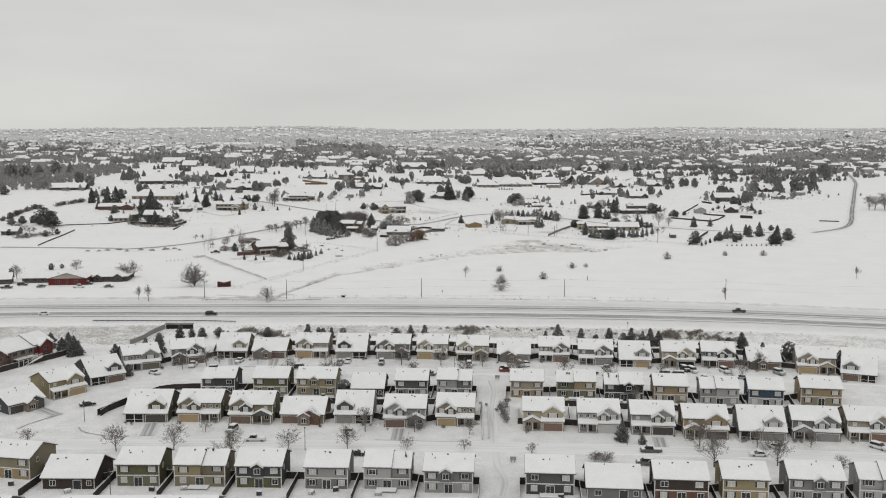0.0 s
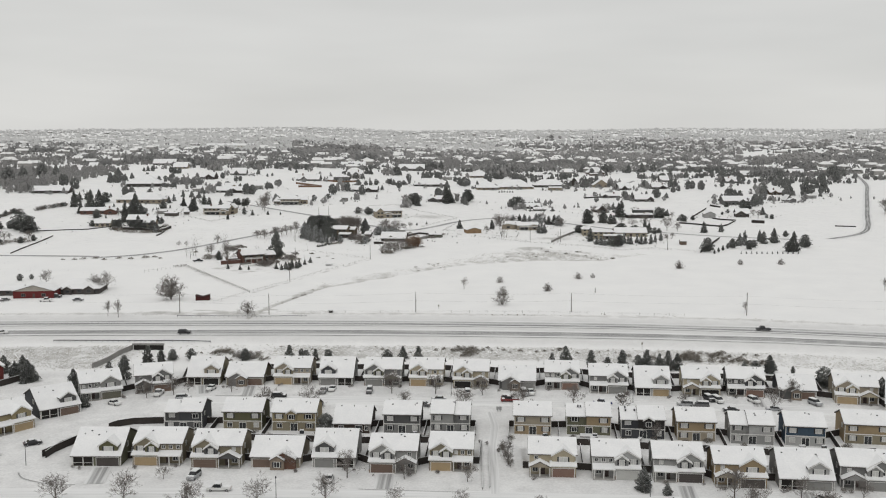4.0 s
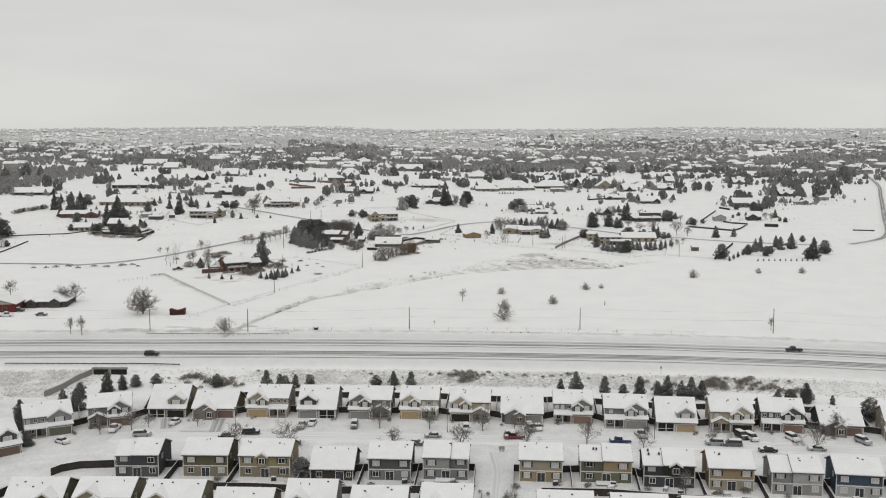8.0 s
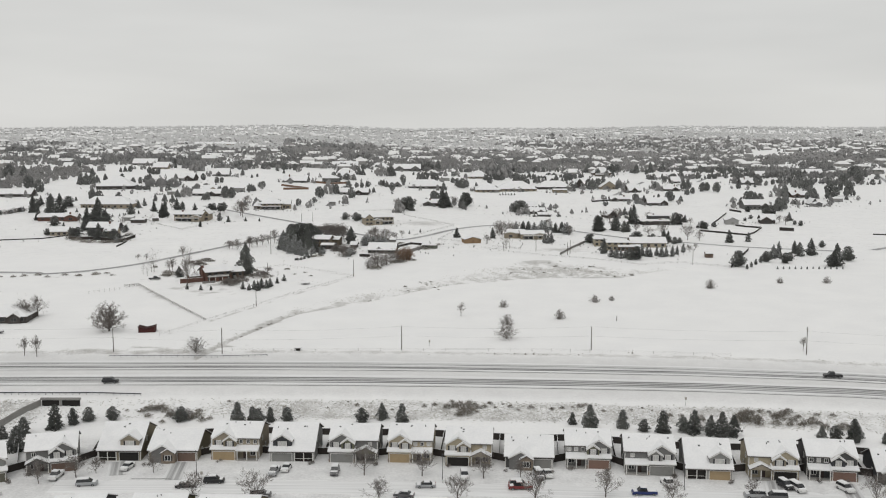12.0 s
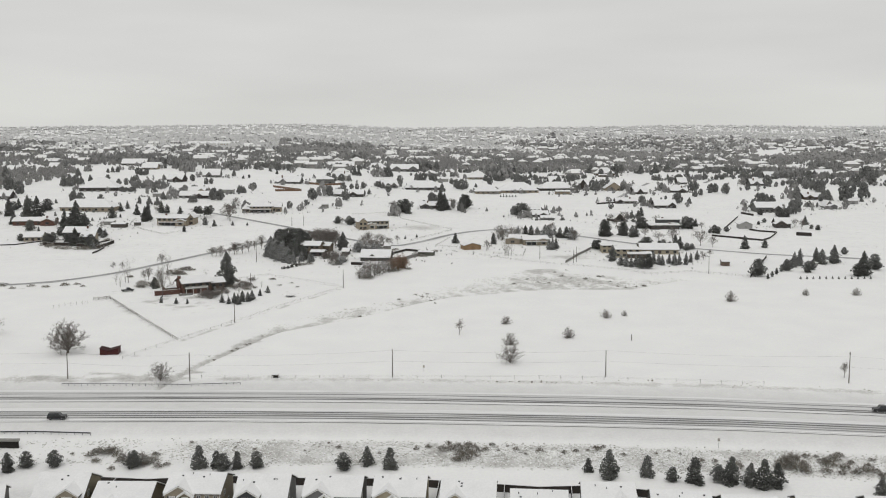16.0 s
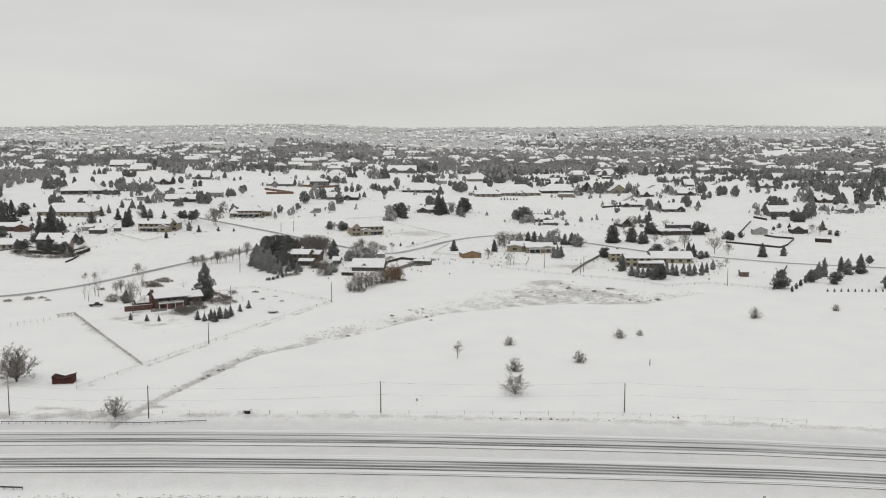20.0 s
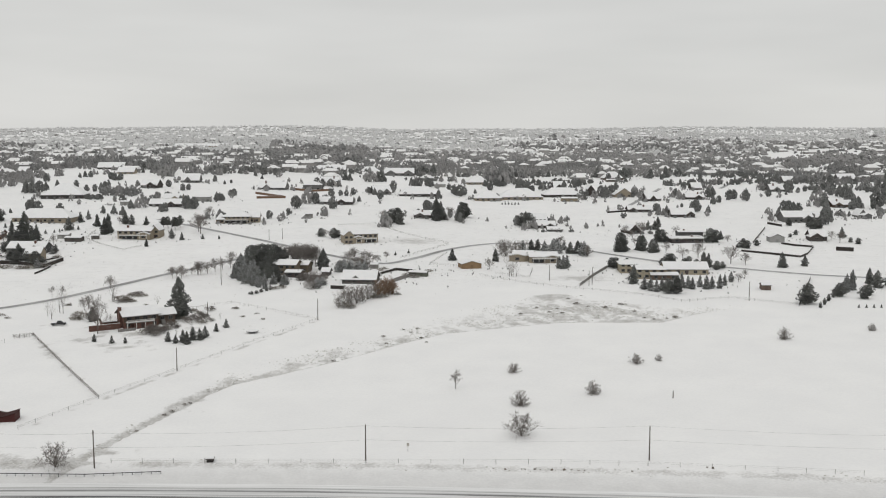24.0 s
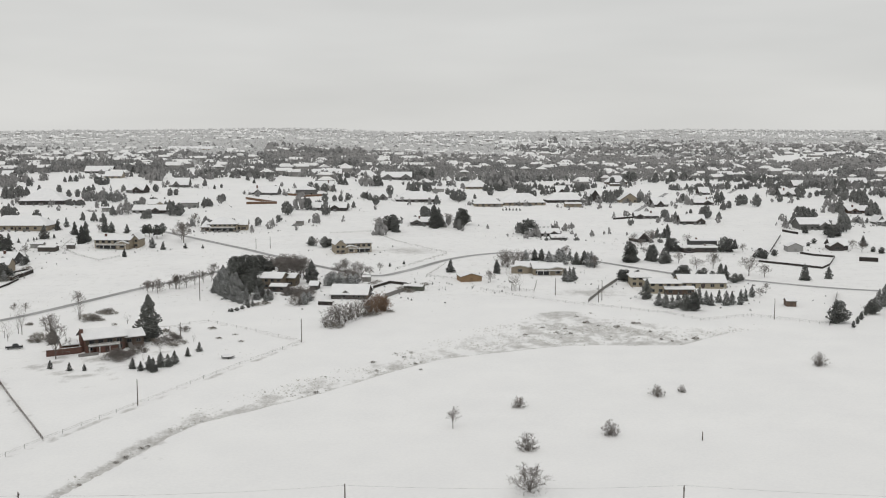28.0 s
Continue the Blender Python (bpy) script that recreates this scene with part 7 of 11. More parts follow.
brick_ranch(-83.8, 594.5, 30)
country_house(-272.1, 701.1, 0, 11.1, 10.5, 3, 5.7, (0.2, 0.2, 0.195), "grey", wins=3)
country_house(-316.4, 962.1, 0, 33.4, 13.5, 2.46, 6.42, (0.09, 0.08, 0.075), "dark brown", wins=5)
open_shed(-84.6, 480.0, 4, 6.0, 4.5, 2.3, (.09, .03, .028), "dark red wooden")
shed(386.4, 968.6, 10, 7.2, 7, 2.5, 4, (0.2, 0.2, 0.2), "grey", True)
shed(421.4, 1006.7, 0, 9.1, 6, 3, 4, (0.4, 0.4, 0.39), "pale grey")
# plots beyond the field, plant by plant
grow("pine", (-162.9, 895.8, 9.7), (-158.2, 894.2, 7.4), (-148.4, 893.4, 6.3), wide=1.15)
grow("tall", (-164.0, 860.3, 13.0), (-164.9, 854.5, 11.5), wide=0.95)
woods("wood", (-203.5, 1060.1, 6.7), (-199.3, 1077.1, 5.7), (-215.4, 1068.8, 5.9), (-221.4, 1090.7, 5.3), (-210.1, 1080.1, 4.8), (-210.5, 1062.6, 5.1), (-220.4, 1074.0, 6.2), (-223.5, 1057.9, 4.3), (-216.7, 1087.2, 6.6), (-222.1, 1054.8, 5.3), (-218.8, 1080.3, 5.4), (-211.8, 1080.2, 4.7), (-200.6, 1063.0, 6.8), (-216.4, 1080.3, 6.6), (-220.0, 1053.3, 4.6), (-208.3, 1073.3, 6.5), (-222.8, 1058.2, 6.5), (-223.3, 1057.3, 5.0), (-229.2, 1072.8, 5.7), (-191.0, 1053.6, 4.2), (-225.1, 1074.2, 6.6), (-202.5, 1072.6, 6.9), (-196.6, 1054.5, 5.9), (-215.8, 1056.7, 6.2))
woods("wood", (-229.8, 1076.9, 5.0), (-210.1, 1078.3, 5.1), (-223.3, 1064.2, 4.5), (-211.2, 1055.6, 5.6), (-215.5, 1085.7, 5.3), (-216.9, 1062.7, 5.4), (-209.3, 1064.3, 6.6), (-209.6, 1087.1, 6.3), (-200.0, 1051.5, 5.2), (-207.2, 1058.3, 5.1), (-215.7, 1063.9, 5.3), (-204.0, 1085.7, 5.0), (-207.3, 1068.2, 7.0), (-199.8, 1082.3, 5.6), (-207.6, 1074.1, 5.9), (-209.5, 1051.2, 6.6), (-199.4, 1061.5, 6.7), (-228.5, 1093.4, 5.8), (-227.1, 1083.5, 6.1), (-224.9, 1075.0, 5.3), (-212.6, 1074.7, 4.7), (-219.4, 1079.2, 5.3))
woods("wood", (-244.4, 1329.5, 10.1), (-273.8, 1430.0, 12.0), (-224.9, 1312.4, 10.4), (-263.0, 1401.4, 12.3), (-218.8, 1306.6, 11.9), (-216.1, 1275.8, 7.9), (-261.5, 1387.3, 10.5), (-226.2, 1295.5, 8.7), (-221.8, 1279.8, 8.1), (-295.5, 1426.3, 13.5), (-248.5, 1377.8, 11.4), (-273.4, 1424.0, 13.1), (-226.9, 1283.4, 11.3), (-247.6, 1329.8, 11.8), (-247.9, 1327.5, 10.3), (-236.2, 1324.5, 9.8), (-249.7, 1396.1, 9.7), (-238.9, 1353.3, 9.1), (-226.5, 1280.7, 8.1), (-272.9, 1425.1, 11.5), (-283.5, 1403.7, 11.3), (-285.1, 1394.8, 12.1), (-277.0, 1387.3, 12.1), (-265.8, 1390.2, 12.5))
woods("wood", (-229.0, 1283.3, 9.8), (-277.9, 1413.0, 9.6), (-241.1, 1335.0, 10.5), (-251.7, 1375.8, 11.5), (-248.2, 1384.8, 12.0), (-291.7, 1418.8, 11.0), (-218.2, 1277.5, 11.7), (-233.9, 1325.6, 9.3), (-242.1, 1379.6, 12.3), (-233.1, 1364.5, 9.0), (-281.1, 1396.3, 10.4), (-288.6, 1444.8, 10.2), (-229.1, 1312.5, 10.5), (-228.2, 1305.2, 11.9), (-264.1, 1378.3, 10.4), (-222.1, 1279.9, 10.4))
woods("wood", (-180.0, 1319.8, 8.0), (-202.1, 1294.0, 7.0), (-207.3, 1358.7, 7.7), (-207.1, 1335.5, 7.4), (-209.9, 1346.9, 5.9), (-194.0, 1298.1, 6.2), (-209.5, 1356.9, 7.7), (-190.1, 1361.8, 8.4), (-204.1, 1297.0, 5.7), (-190.1, 1359.6, 6.7), (-203.5, 1295.1, 6.6), (-174.3, 1319.9, 7.3), (-194.3, 1322.5, 7.4), (-180.5, 1363.5, 6.4), (-171.8, 1321.7, 7.5), (-199.1, 1298.0, 6.3), (-190.1, 1331.7, 6.2), (-190.3, 1356.5, 7.4), (-186.6, 1307.8, 6.0), (-192.3, 1305.5, 7.5), (-192.5, 1316.1, 8.0), (-179.0, 1333.3, 6.0), (-204.9, 1307.6, 7.6), (-192.6, 1310.7, 6.2))
woods("wood", (-200.1, 1337.2, 8.0), (-179.7, 1358.3, 6.1), (-192.6, 1295.3, 8.4), (-213.7, 1334.5, 7.1), (-177.7, 1330.2, 7.0), (-172.0, 1317.3, 8.3))
woods("wood", (-364.5, 1414.6, 9.8), (-357.2, 1461.4, 8.0), (-395.9, 1454.3, 9.9), (-359.3, 1408.1, 7.4), (-367.4, 1394.0, 6.7), (-312.6, 1454.0, 8.8), (-329.3, 1454.0, 6.8), (-369.3, 1516.8, 10.1), (-360.2, 1456.4, 8.2), (-347.2, 1573.5, 9.3), (-348.8, 1514.9, 7.8), (-363.8, 1443.2, 7.1), (-371.4, 1458.2, 9.1), (-358.6, 1501.9, 9.0), (-380.2, 1413.9, 9.8), (-384.9, 1469.4, 9.3), (-413.3, 1382.0, 7.8), (-346.5, 1502.9, 10.3), (-362.0, 1536.1, 10.1), (-387.4, 1365.0, 8.0), (-343.5, 1462.7, 8.1), (-336.4, 1422.1, 9.7), (-328.9, 1416.3, 9.1), (-359.5, 1485.6, 6.9))
woods("wood", (-360.8, 1550.9, 7.6), (-371.2, 1464.0, 9.5), (-404.8, 1357.6, 6.8), (-395.2, 1455.9, 10.2), (-378.5, 1454.1, 9.9), (-388.8, 1470.6, 8.1), (-361.8, 1391.0, 9.3), (-351.8, 1517.4, 9.4), (-344.2, 1532.2, 8.0), (-372.4, 1439.3, 7.9), (-335.4, 1418.1, 8.4), (-369.3, 1565.0, 7.6), (-336.3, 1490.0, 10.1), (-400.0, 1389.5, 7.1), (-361.9, 1429.5, 6.3), (-356.5, 1419.2, 7.1), (-406.9, 1439.3, 8.1), (-406.0, 1429.1, 7.7), (-393.6, 1382.3, 8.0), (-356.6, 1458.6, 7.6), (-378.0, 1441.3, 10.0), (-358.7, 1439.8, 6.3), (-373.7, 1442.6, 8.9), (-393.7, 1364.7, 7.8))
woods("wood", (-409.7, 1387.0, 7.3), (-366.9, 1436.2, 8.6), (-328.7, 1507.4, 8.3), (-369.2, 1392.2, 8.5), (-334.4, 1467.8, 7.7), (-389.7, 1381.7, 7.5), (-390.6, 1399.5, 9.2), (-360.7, 1516.7, 8.0), (-324.3, 1471.4, 8.8), (-413.2, 1391.4, 7.6), (-333.7, 1452.5, 7.8), (-387.9, 1414.0, 7.5), (-352.7, 1472.6, 9.4), (-332.9, 1446.1, 7.1), (-366.8, 1367.7, 6.0), (-366.9, 1575.3, 10.9), (-358.2, 1540.9, 9.3), (-370.6, 1548.9, 10.4), (-405.0, 1434.4, 8.1), (-349.5, 1538.9, 8.1), (-347.1, 1391.6, 7.9), (-387.2, 1479.2, 8.5), (-343.5, 1476.1, 7.2), (-379.3, 1506.1, 7.1))
woods("wood", (-319.8, 1442.9, 7.3), (-316.4, 1440.1, 6.2), (-402.4, 1439.9, 8.8), (-413.1, 1407.9, 7.7), (-385.7, 1474.5, 6.5), (-372.7, 1471.2, 9.7), (-385.6, 1426.1, 6.7), (-322.4, 1457.5, 6.6), (-349.6, 1459.5, 7.7), (-340.4, 1468.1, 8.5), (-370.8, 1490.4, 9.7), (-352.7, 1514.8, 10.6), (-404.3, 1408.3, 9.0), (-355.5, 1557.1, 10.5), (-391.1, 1431.8, 6.7), (-382.1, 1384.1, 6.3), (-328.8, 1424.4, 6.6), (-367.9, 1539.5, 10.2))
woods("wood", (-100.4, 1640.4, 8.7), (-147.4, 1565.1, 10.2), (-103.7, 1633.0, 9.8), (-30.6, 1740.6, 9.9), (-74.1, 1589.8, 6.6), (-104.4, 1615.4, 7.8), (-150.1, 1536.9, 9.5), (-133.9, 1590.3, 9.5), (-124.8, 1497.5, 5.8), (-147.7, 1542.8, 6.5), (-96.8, 1551.8, 9.9), (-68.7, 1718.8, 7.1), (-79.9, 1695.0, 9.3), (-84.4, 1656.4, 8.3), (-69.2, 1720.0, 8.5), (-87.2, 1603.6, 8.8), (-135.5, 1598.5, 6.8), (-117.0, 1527.1, 6.0), (-45.0, 1753.6, 11.8), (-162.8, 1501.0, 7.3), (-158.6, 1489.0, 8.9), (-137.9, 1475.7, 6.0), (-134.7, 1516.1, 9.4), (-36.5, 1689.6, 8.9))
woods("wood", (-63.5, 1611.7, 6.7), (-40.5, 1667.5, 7.4), (-43.2, 1749.6, 7.0), (-32.3, 1698.0, 9.9), (-127.0, 1605.1, 10.6), (-122.2, 1630.1, 9.4), (-76.7, 1605.1, 6.7), (-27.4, 1743.1, 10.0), (-111.4, 1623.1, 6.7), (-40.3, 1723.8, 9.9), (-71.6, 1621.4, 9.7), (-120.9, 1518.6, 6.5), (-121.2, 1521.7, 6.8), (-142.7, 1565.9, 10.0), (-42.6, 1650.2, 7.2), (-101.8, 1617.5, 6.4), (-37.9, 1784.8, 8.8), (-104.7, 1571.0, 7.3), (-109.7, 1583.5, 8.6), (-121.6, 1498.0, 7.8), (-23.6, 1649.9, 8.2), (-118.0, 1518.6, 8.5), (-46.4, 1636.0, 8.5), (-165.7, 1480.7, 7.1))
woods("wood", (-112.5, 1539.1, 8.5), (-156.7, 1508.3, 6.5), (-25.1, 1644.9, 8.3), (-151.6, 1521.0, 7.4), (-75.7, 1665.4, 9.4), (-154.9, 1454.7, 9.3), (-170.9, 1470.6, 9.4), (-142.4, 1495.2, 9.3), (-156.5, 1521.1, 7.8), (-32.3, 1651.4, 9.3), (-169.8, 1465.8, 6.7), (-148.5, 1504.0, 7.5), (-79.6, 1563.2, 7.2), (-150.5, 1491.4, 6.2), (-57.9, 1629.7, 10.8), (-162.2, 1541.1, 9.5), (-170.7, 1439.0, 9.3), (-176.3, 1480.4, 8.8), (-142.7, 1549.9, 6.9), (-125.5, 1584.8, 7.7), (-79.5, 1608.7, 8.2), (-102.5, 1556.6, 10.3), (-44.9, 1701.2, 9.8), (-152.1, 1492.5, 6.4))
woods("wood", (-162.8, 1428.5, 6.8), (-126.3, 1513.2, 8.2), (-170.5, 1477.8, 8.4), (-116.2, 1588.3, 7.9), (-93.4, 1580.9, 10.5), (-109.2, 1564.0, 10.1), (-96.2, 1546.4, 9.9), (-30.7, 1762.8, 11.4), (-122.3, 1516.5, 9.4), (-41.6, 1620.3, 10.3), (-92.2, 1683.2, 9.8), (-160.1, 1499.3, 8.3), (-127.2, 1584.2, 9.0), (-149.0, 1476.9, 8.7), (-121.0, 1553.8, 9.1), (-101.0, 1616.3, 7.7), (-48.7, 1700.8, 10.1), (-165.9, 1521.5, 6.8), (-30.9, 1702.2, 9.3), (-123.8, 1553.3, 6.5), (-99.3, 1584.3, 6.8), (-105.3, 1560.5, 8.8), (-152.2, 1540.8, 8.9), (-100.0, 1674.0, 10.4))
woods("wood", (-174.8, 1516.7, 9.6), (-46.2, 1774.6, 10.2), (-153.7, 1559.0, 7.9), (-51.1, 1757.6, 8.0), (-176.3, 1480.0, 8.1), (-142.3, 1547.4, 7.2), (-125.9, 1591.6, 6.3), (-146.6, 1521.6, 9.2), (-88.2, 1560.3, 10.6), (-111.8, 1594.6, 7.9), (-64.0, 1587.3, 10.9), (-161.3, 1509.9, 7.5), (-146.7, 1517.9, 7.0), (-141.3, 1553.8, 9.8))
woods("wood", (-201.7, 1754.7, 6.2), (-176.4, 1608.0, 9.2), (-203.3, 1673.0, 7.5), (-79.8, 1904.9, 9.1), (-165.2, 1607.4, 9.1), (-125.6, 1856.5, 7.0), (-91.6, 1920.3, 8.6), (-138.3, 1702.4, 9.6), (-42.9, 1884.2, 10.7), (-73.3, 1768.0, 8.0), (-35.5, 1944.1, 11.8), (-46.3, 1822.7, 10.4), (-139.9, 1844.6, 7.8), (-150.7, 1860.5, 9.9), (-106.3, 1696.7, 7.3), (-81.7, 1991.0, 10.1), (-102.1, 1719.9, 7.9), (-79.7, 1854.3, 9.3), (-195.5, 1645.5, 7.2), (-118.5, 1797.6, 7.3), (-65.5, 1772.5, 8.3), (-76.1, 1838.9, 7.6), (-39.3, 1884.9, 10.0), (-211.0, 1698.1, 9.3))
woods("wood", (-104.9, 1786.0, 9.7), (-107.8, 1773.7, 10.6), (-152.5, 1627.2, 7.7), (-147.3, 1824.1, 6.8), (-94.1, 1773.8, 9.7), (-198.2, 1628.2, 8.0), (-58.7, 1975.5, 8.6), (-103.1, 1742.7, 6.1), (-209.2, 1728.6, 9.9), (-107.9, 1849.6, 8.2), (-104.6, 1849.4, 6.7), (-188.8, 1529.2, 8.6), (-109.1, 1880.8, 9.4), (-180.1, 1575.9, 7.3), (-107.3, 1916.8, 8.1), (-128.3, 1684.1, 8.4), (-134.8, 1880.2, 10.5), (-135.2, 1780.4, 8.4), (-70.2, 1773.6, 7.4), (-80.3, 1937.4, 10.7), (-165.4, 1803.6, 7.4), (-106.7, 1766.3, 8.5), (-199.7, 1611.1, 6.0), (-64.5, 1968.0, 9.1))
woods("wood", (-117.0, 1736.1, 9.9), (-72.5, 2007.6, 12.0), (-80.1, 1873.8, 8.5), (-153.0, 1632.0, 8.2), (-175.5, 1558.7, 6.2), (-132.1, 1819.9, 10.3), (-191.0, 1524.4, 6.3), (-214.3, 1653.0, 5.8), (-93.5, 1780.7, 8.6), (-45.5, 1833.9, 7.0), (-65.3, 1863.3, 10.9), (-202.5, 1614.8, 7.4), (-64.3, 1771.7, 7.1), (-38.7, 1991.5, 11.3), (-138.5, 1755.3, 9.8), (-119.4, 1700.5, 7.8), (-46.1, 1957.9, 9.2), (-194.3, 1558.9, 5.4), (-113.1, 1817.2, 10.2), (-143.0, 1770.5, 8.0), (-185.3, 1668.5, 6.2), (-95.8, 1905.9, 10.4), (-173.2, 1768.3, 8.2), (-36.5, 2022.7, 10.9))
woods("wood", (-100.3, 1839.7, 8.1), (-118.4, 1828.9, 7.6), (-122.8, 1723.3, 7.6), (-141.1, 1866.8, 10.3), (-73.3, 1775.7, 7.5), (-198.9, 1578.9, 7.9), (-110.3, 1831.5, 10.0), (-107.9, 1750.9, 8.6), (-93.1, 1886.3, 6.8), (-52.3, 1876.3, 8.8), (-131.0, 1680.6, 6.8), (-137.4, 1753.9, 10.0), (-87.2, 1966.4, 10.1), (-109.6, 1855.1, 10.7), (-202.4, 1585.3, 6.6), (-191.3, 1532.3, 8.4), (-105.8, 1941.0, 9.2), (-66.6, 2033.6, 9.5), (-76.7, 1840.2, 8.1), (-192.2, 1672.3, 9.0), (-60.2, 2020.3, 11.3), (-32.9, 1834.4, 10.3), (-144.0, 1857.5, 7.4), (-49.1, 1833.0, 6.8))
woods("wood", (-149.0, 1668.4, 8.4), (-68.0, 1964.9, 11.5), (-49.7, 1850.4, 7.4), (-70.8, 1864.4, 6.9), (-39.3, 1815.6, 9.8), (-187.5, 1692.7, 7.0), (-113.7, 1888.1, 8.0), (-158.0, 1801.8, 8.3), (-211.5, 1643.5, 7.0), (-171.1, 1614.4, 8.9), (-95.2, 1795.6, 10.1), (-56.4, 1873.8, 9.4), (-91.9, 1722.5, 8.2), (-134.1, 1810.9, 8.9), (-146.0, 1719.0, 9.4), (-173.0, 1778.6, 9.0), (-80.0, 1740.4, 9.9), (-36.2, 2024.0, 12.4), (-92.2, 1939.9, 7.4), (-198.2, 1569.9, 8.8), (-85.9, 1987.8, 8.6), (-79.9, 1852.1, 7.5), (-147.8, 1724.5, 6.4), (-94.4, 1725.2, 6.1))
woods("wood", (-102.8, 1859.0, 8.3), (-100.3, 1936.7, 11.2), (-186.8, 1664.6, 8.3), (-145.1, 1820.8, 6.8), (-141.8, 1832.6, 7.3), (-123.1, 1865.3, 10.6), (-113.6, 1688.9, 8.6), (-140.6, 1665.6, 7.0), (-190.5, 1628.3, 7.5), (-160.3, 1594.3, 8.9), (-56.4, 1938.3, 8.6), (-38.1, 1967.5, 9.9), (-55.5, 1802.6, 8.3), (-71.7, 1980.8, 7.6), (-70.4, 1912.4, 11.1), (-220.6, 1701.7, 6.1), (-104.0, 1745.9, 7.5), (-193.8, 1700.8, 7.2), (-180.8, 1637.5, 9.1), (-106.3, 1904.4, 11.3), (-154.1, 1715.6, 7.5), (-103.3, 1822.1, 7.0), (-127.4, 1770.1, 9.9), (-192.3, 1617.4, 8.0))
woods("wood", (-161.8, 1742.3, 9.3), (-54.4, 1805.8, 7.5), (-184.6, 1780.1, 9.5), (-179.0, 1628.9, 6.7), (-197.5, 1728.6, 9.2), (-62.0, 1783.9, 7.9), (-54.1, 1807.7, 6.8), (-85.1, 1963.1, 11.3), (-67.7, 1946.6, 8.5), (-184.8, 1661.7, 6.4), (-58.5, 1910.7, 9.1), (-154.0, 1649.2, 9.6), (-146.4, 1628.9, 9.5), (-45.3, 1999.0, 11.9), (-217.3, 1641.6, 6.5), (-103.4, 1821.7, 9.5), (-177.0, 1786.5, 9.7), (-148.1, 1755.0, 8.6), (-132.3, 1738.0, 8.0), (-151.2, 1665.4, 9.7), (-130.8, 1837.3, 10.7), (-179.0, 1601.0, 5.5), (-173.0, 1743.2, 6.2), (-147.8, 1652.1, 6.7))
woods("wood", (-46.2, 1921.6, 8.1), (-194.7, 1658.4, 7.3))
woods("wood", (145.3, 1330.9, 13.7), (141.7, 1320.7, 11.2), (145.1, 1316.3, 15.0), (133.5, 1325.8, 13.5), (131.4, 1347.7, 12.1), (128.6, 1366.2, 13.6), (137.5, 1338.5, 11.8), (132.1, 1335.0, 16.8), (131.4, 1340.6, 11.0), (150.9, 1346.5, 16.3), (131.1, 1333.8, 13.2), (150.1, 1337.3, 17.2), (127.6, 1336.6, 11.9), (138.3, 1324.1, 15.1), (149.0, 1360.8, 12.7), (136.3, 1333.8, 14.3), (132.6, 1346.5, 11.9), (139.2, 1340.0, 11.8), (147.8, 1317.7, 14.1), (134.7, 1350.7, 11.4), (141.5, 1331.7, 13.1), (144.9, 1320.7, 15.1), (128.7, 1348.3, 16.5), (140.7, 1334.2, 14.8))
woods("wood", (141.3, 1314.7, 16.4), (130.1, 1344.3, 15.4))
woods("wood", (167.0, 1439.1, 11.1), (171.2, 1440.3, 7.1), (173.4, 1408.9, 9.4), (178.3, 1422.4, 7.1), (172.8, 1417.8, 10.2), (182.6, 1432.5, 7.4), (172.8, 1444.6, 8.4), (177.1, 1407.5, 8.8), (183.1, 1389.9, 9.7), (175.9, 1418.3, 8.0), (167.4, 1415.7, 11.0), (170.1, 1389.3, 9.8), (179.1, 1412.0, 8.3), (165.3, 1430.3, 7.8))
woods("wood", (495.2, 1360.0, 8.7), (484.5, 1313.2, 9.9), (487.2, 1309.7, 8.6), (480.8, 1316.7, 9.9), (468.1, 1337.0, 10.3), (494.8, 1365.5, 10.5), (472.1, 1332.9, 10.5), (478.1, 1315.3, 10.5), (470.9, 1329.6, 10.1), (508.7, 1345.1, 9.8), (515.4, 1349.7, 8.5), (482.1, 1354.5, 9.0), (483.3, 1358.2, 11.5), (460.1, 1326.4, 10.3), (471.0, 1309.9, 9.0), (475.3, 1343.5, 8.7), (482.3, 1337.9, 9.7), (492.6, 1318.7, 8.5), (485.3, 1314.7, 10.2), (478.5, 1321.7, 8.0), (467.8, 1310.3, 8.0), (503.8, 1350.2, 9.7), (495.9, 1307.0, 8.7), (489.1, 1317.3, 10.1))
woods("wood", (469.4, 1308.2, 11.2), (499.5, 1328.3, 9.2), (487.7, 1290.0, 10.3), (486.0, 1327.2, 8.8), (479.5, 1314.1, 8.8), (461.1, 1322.5, 9.6), (482.9, 1346.2, 9.5), (488.9, 1350.1, 11.3), (488.8, 1327.1, 9.3), (461.4, 1317.5, 9.5))
woods("wood", (586.5, 1464.7, 10.7), (602.9, 1427.1, 7.8), (604.4, 1434.3, 12.4), (596.0, 1463.2, 10.7), (601.0, 1465.8, 11.1), (590.0, 1433.6, 11.6), (612.1, 1508.0, 11.0), (588.4, 1484.7, 9.0), (584.4, 1476.7, 8.8), (621.7, 1476.4, 9.7), (596.2, 1426.7, 11.7), (631.9, 1490.5, 8.7), (619.8, 1531.5, 13.2), (632.8, 1490.1, 10.6), (591.4, 1469.7, 11.6), (583.8, 1475.4, 10.5), (602.4, 1444.0, 10.0), (601.9, 1473.0, 11.5), (589.9, 1487.0, 9.8), (608.0, 1437.9, 8.7), (596.3, 1478.3, 8.9), (631.4, 1490.8, 8.7), (594.6, 1456.9, 9.1), (601.7, 1484.0, 9.2))
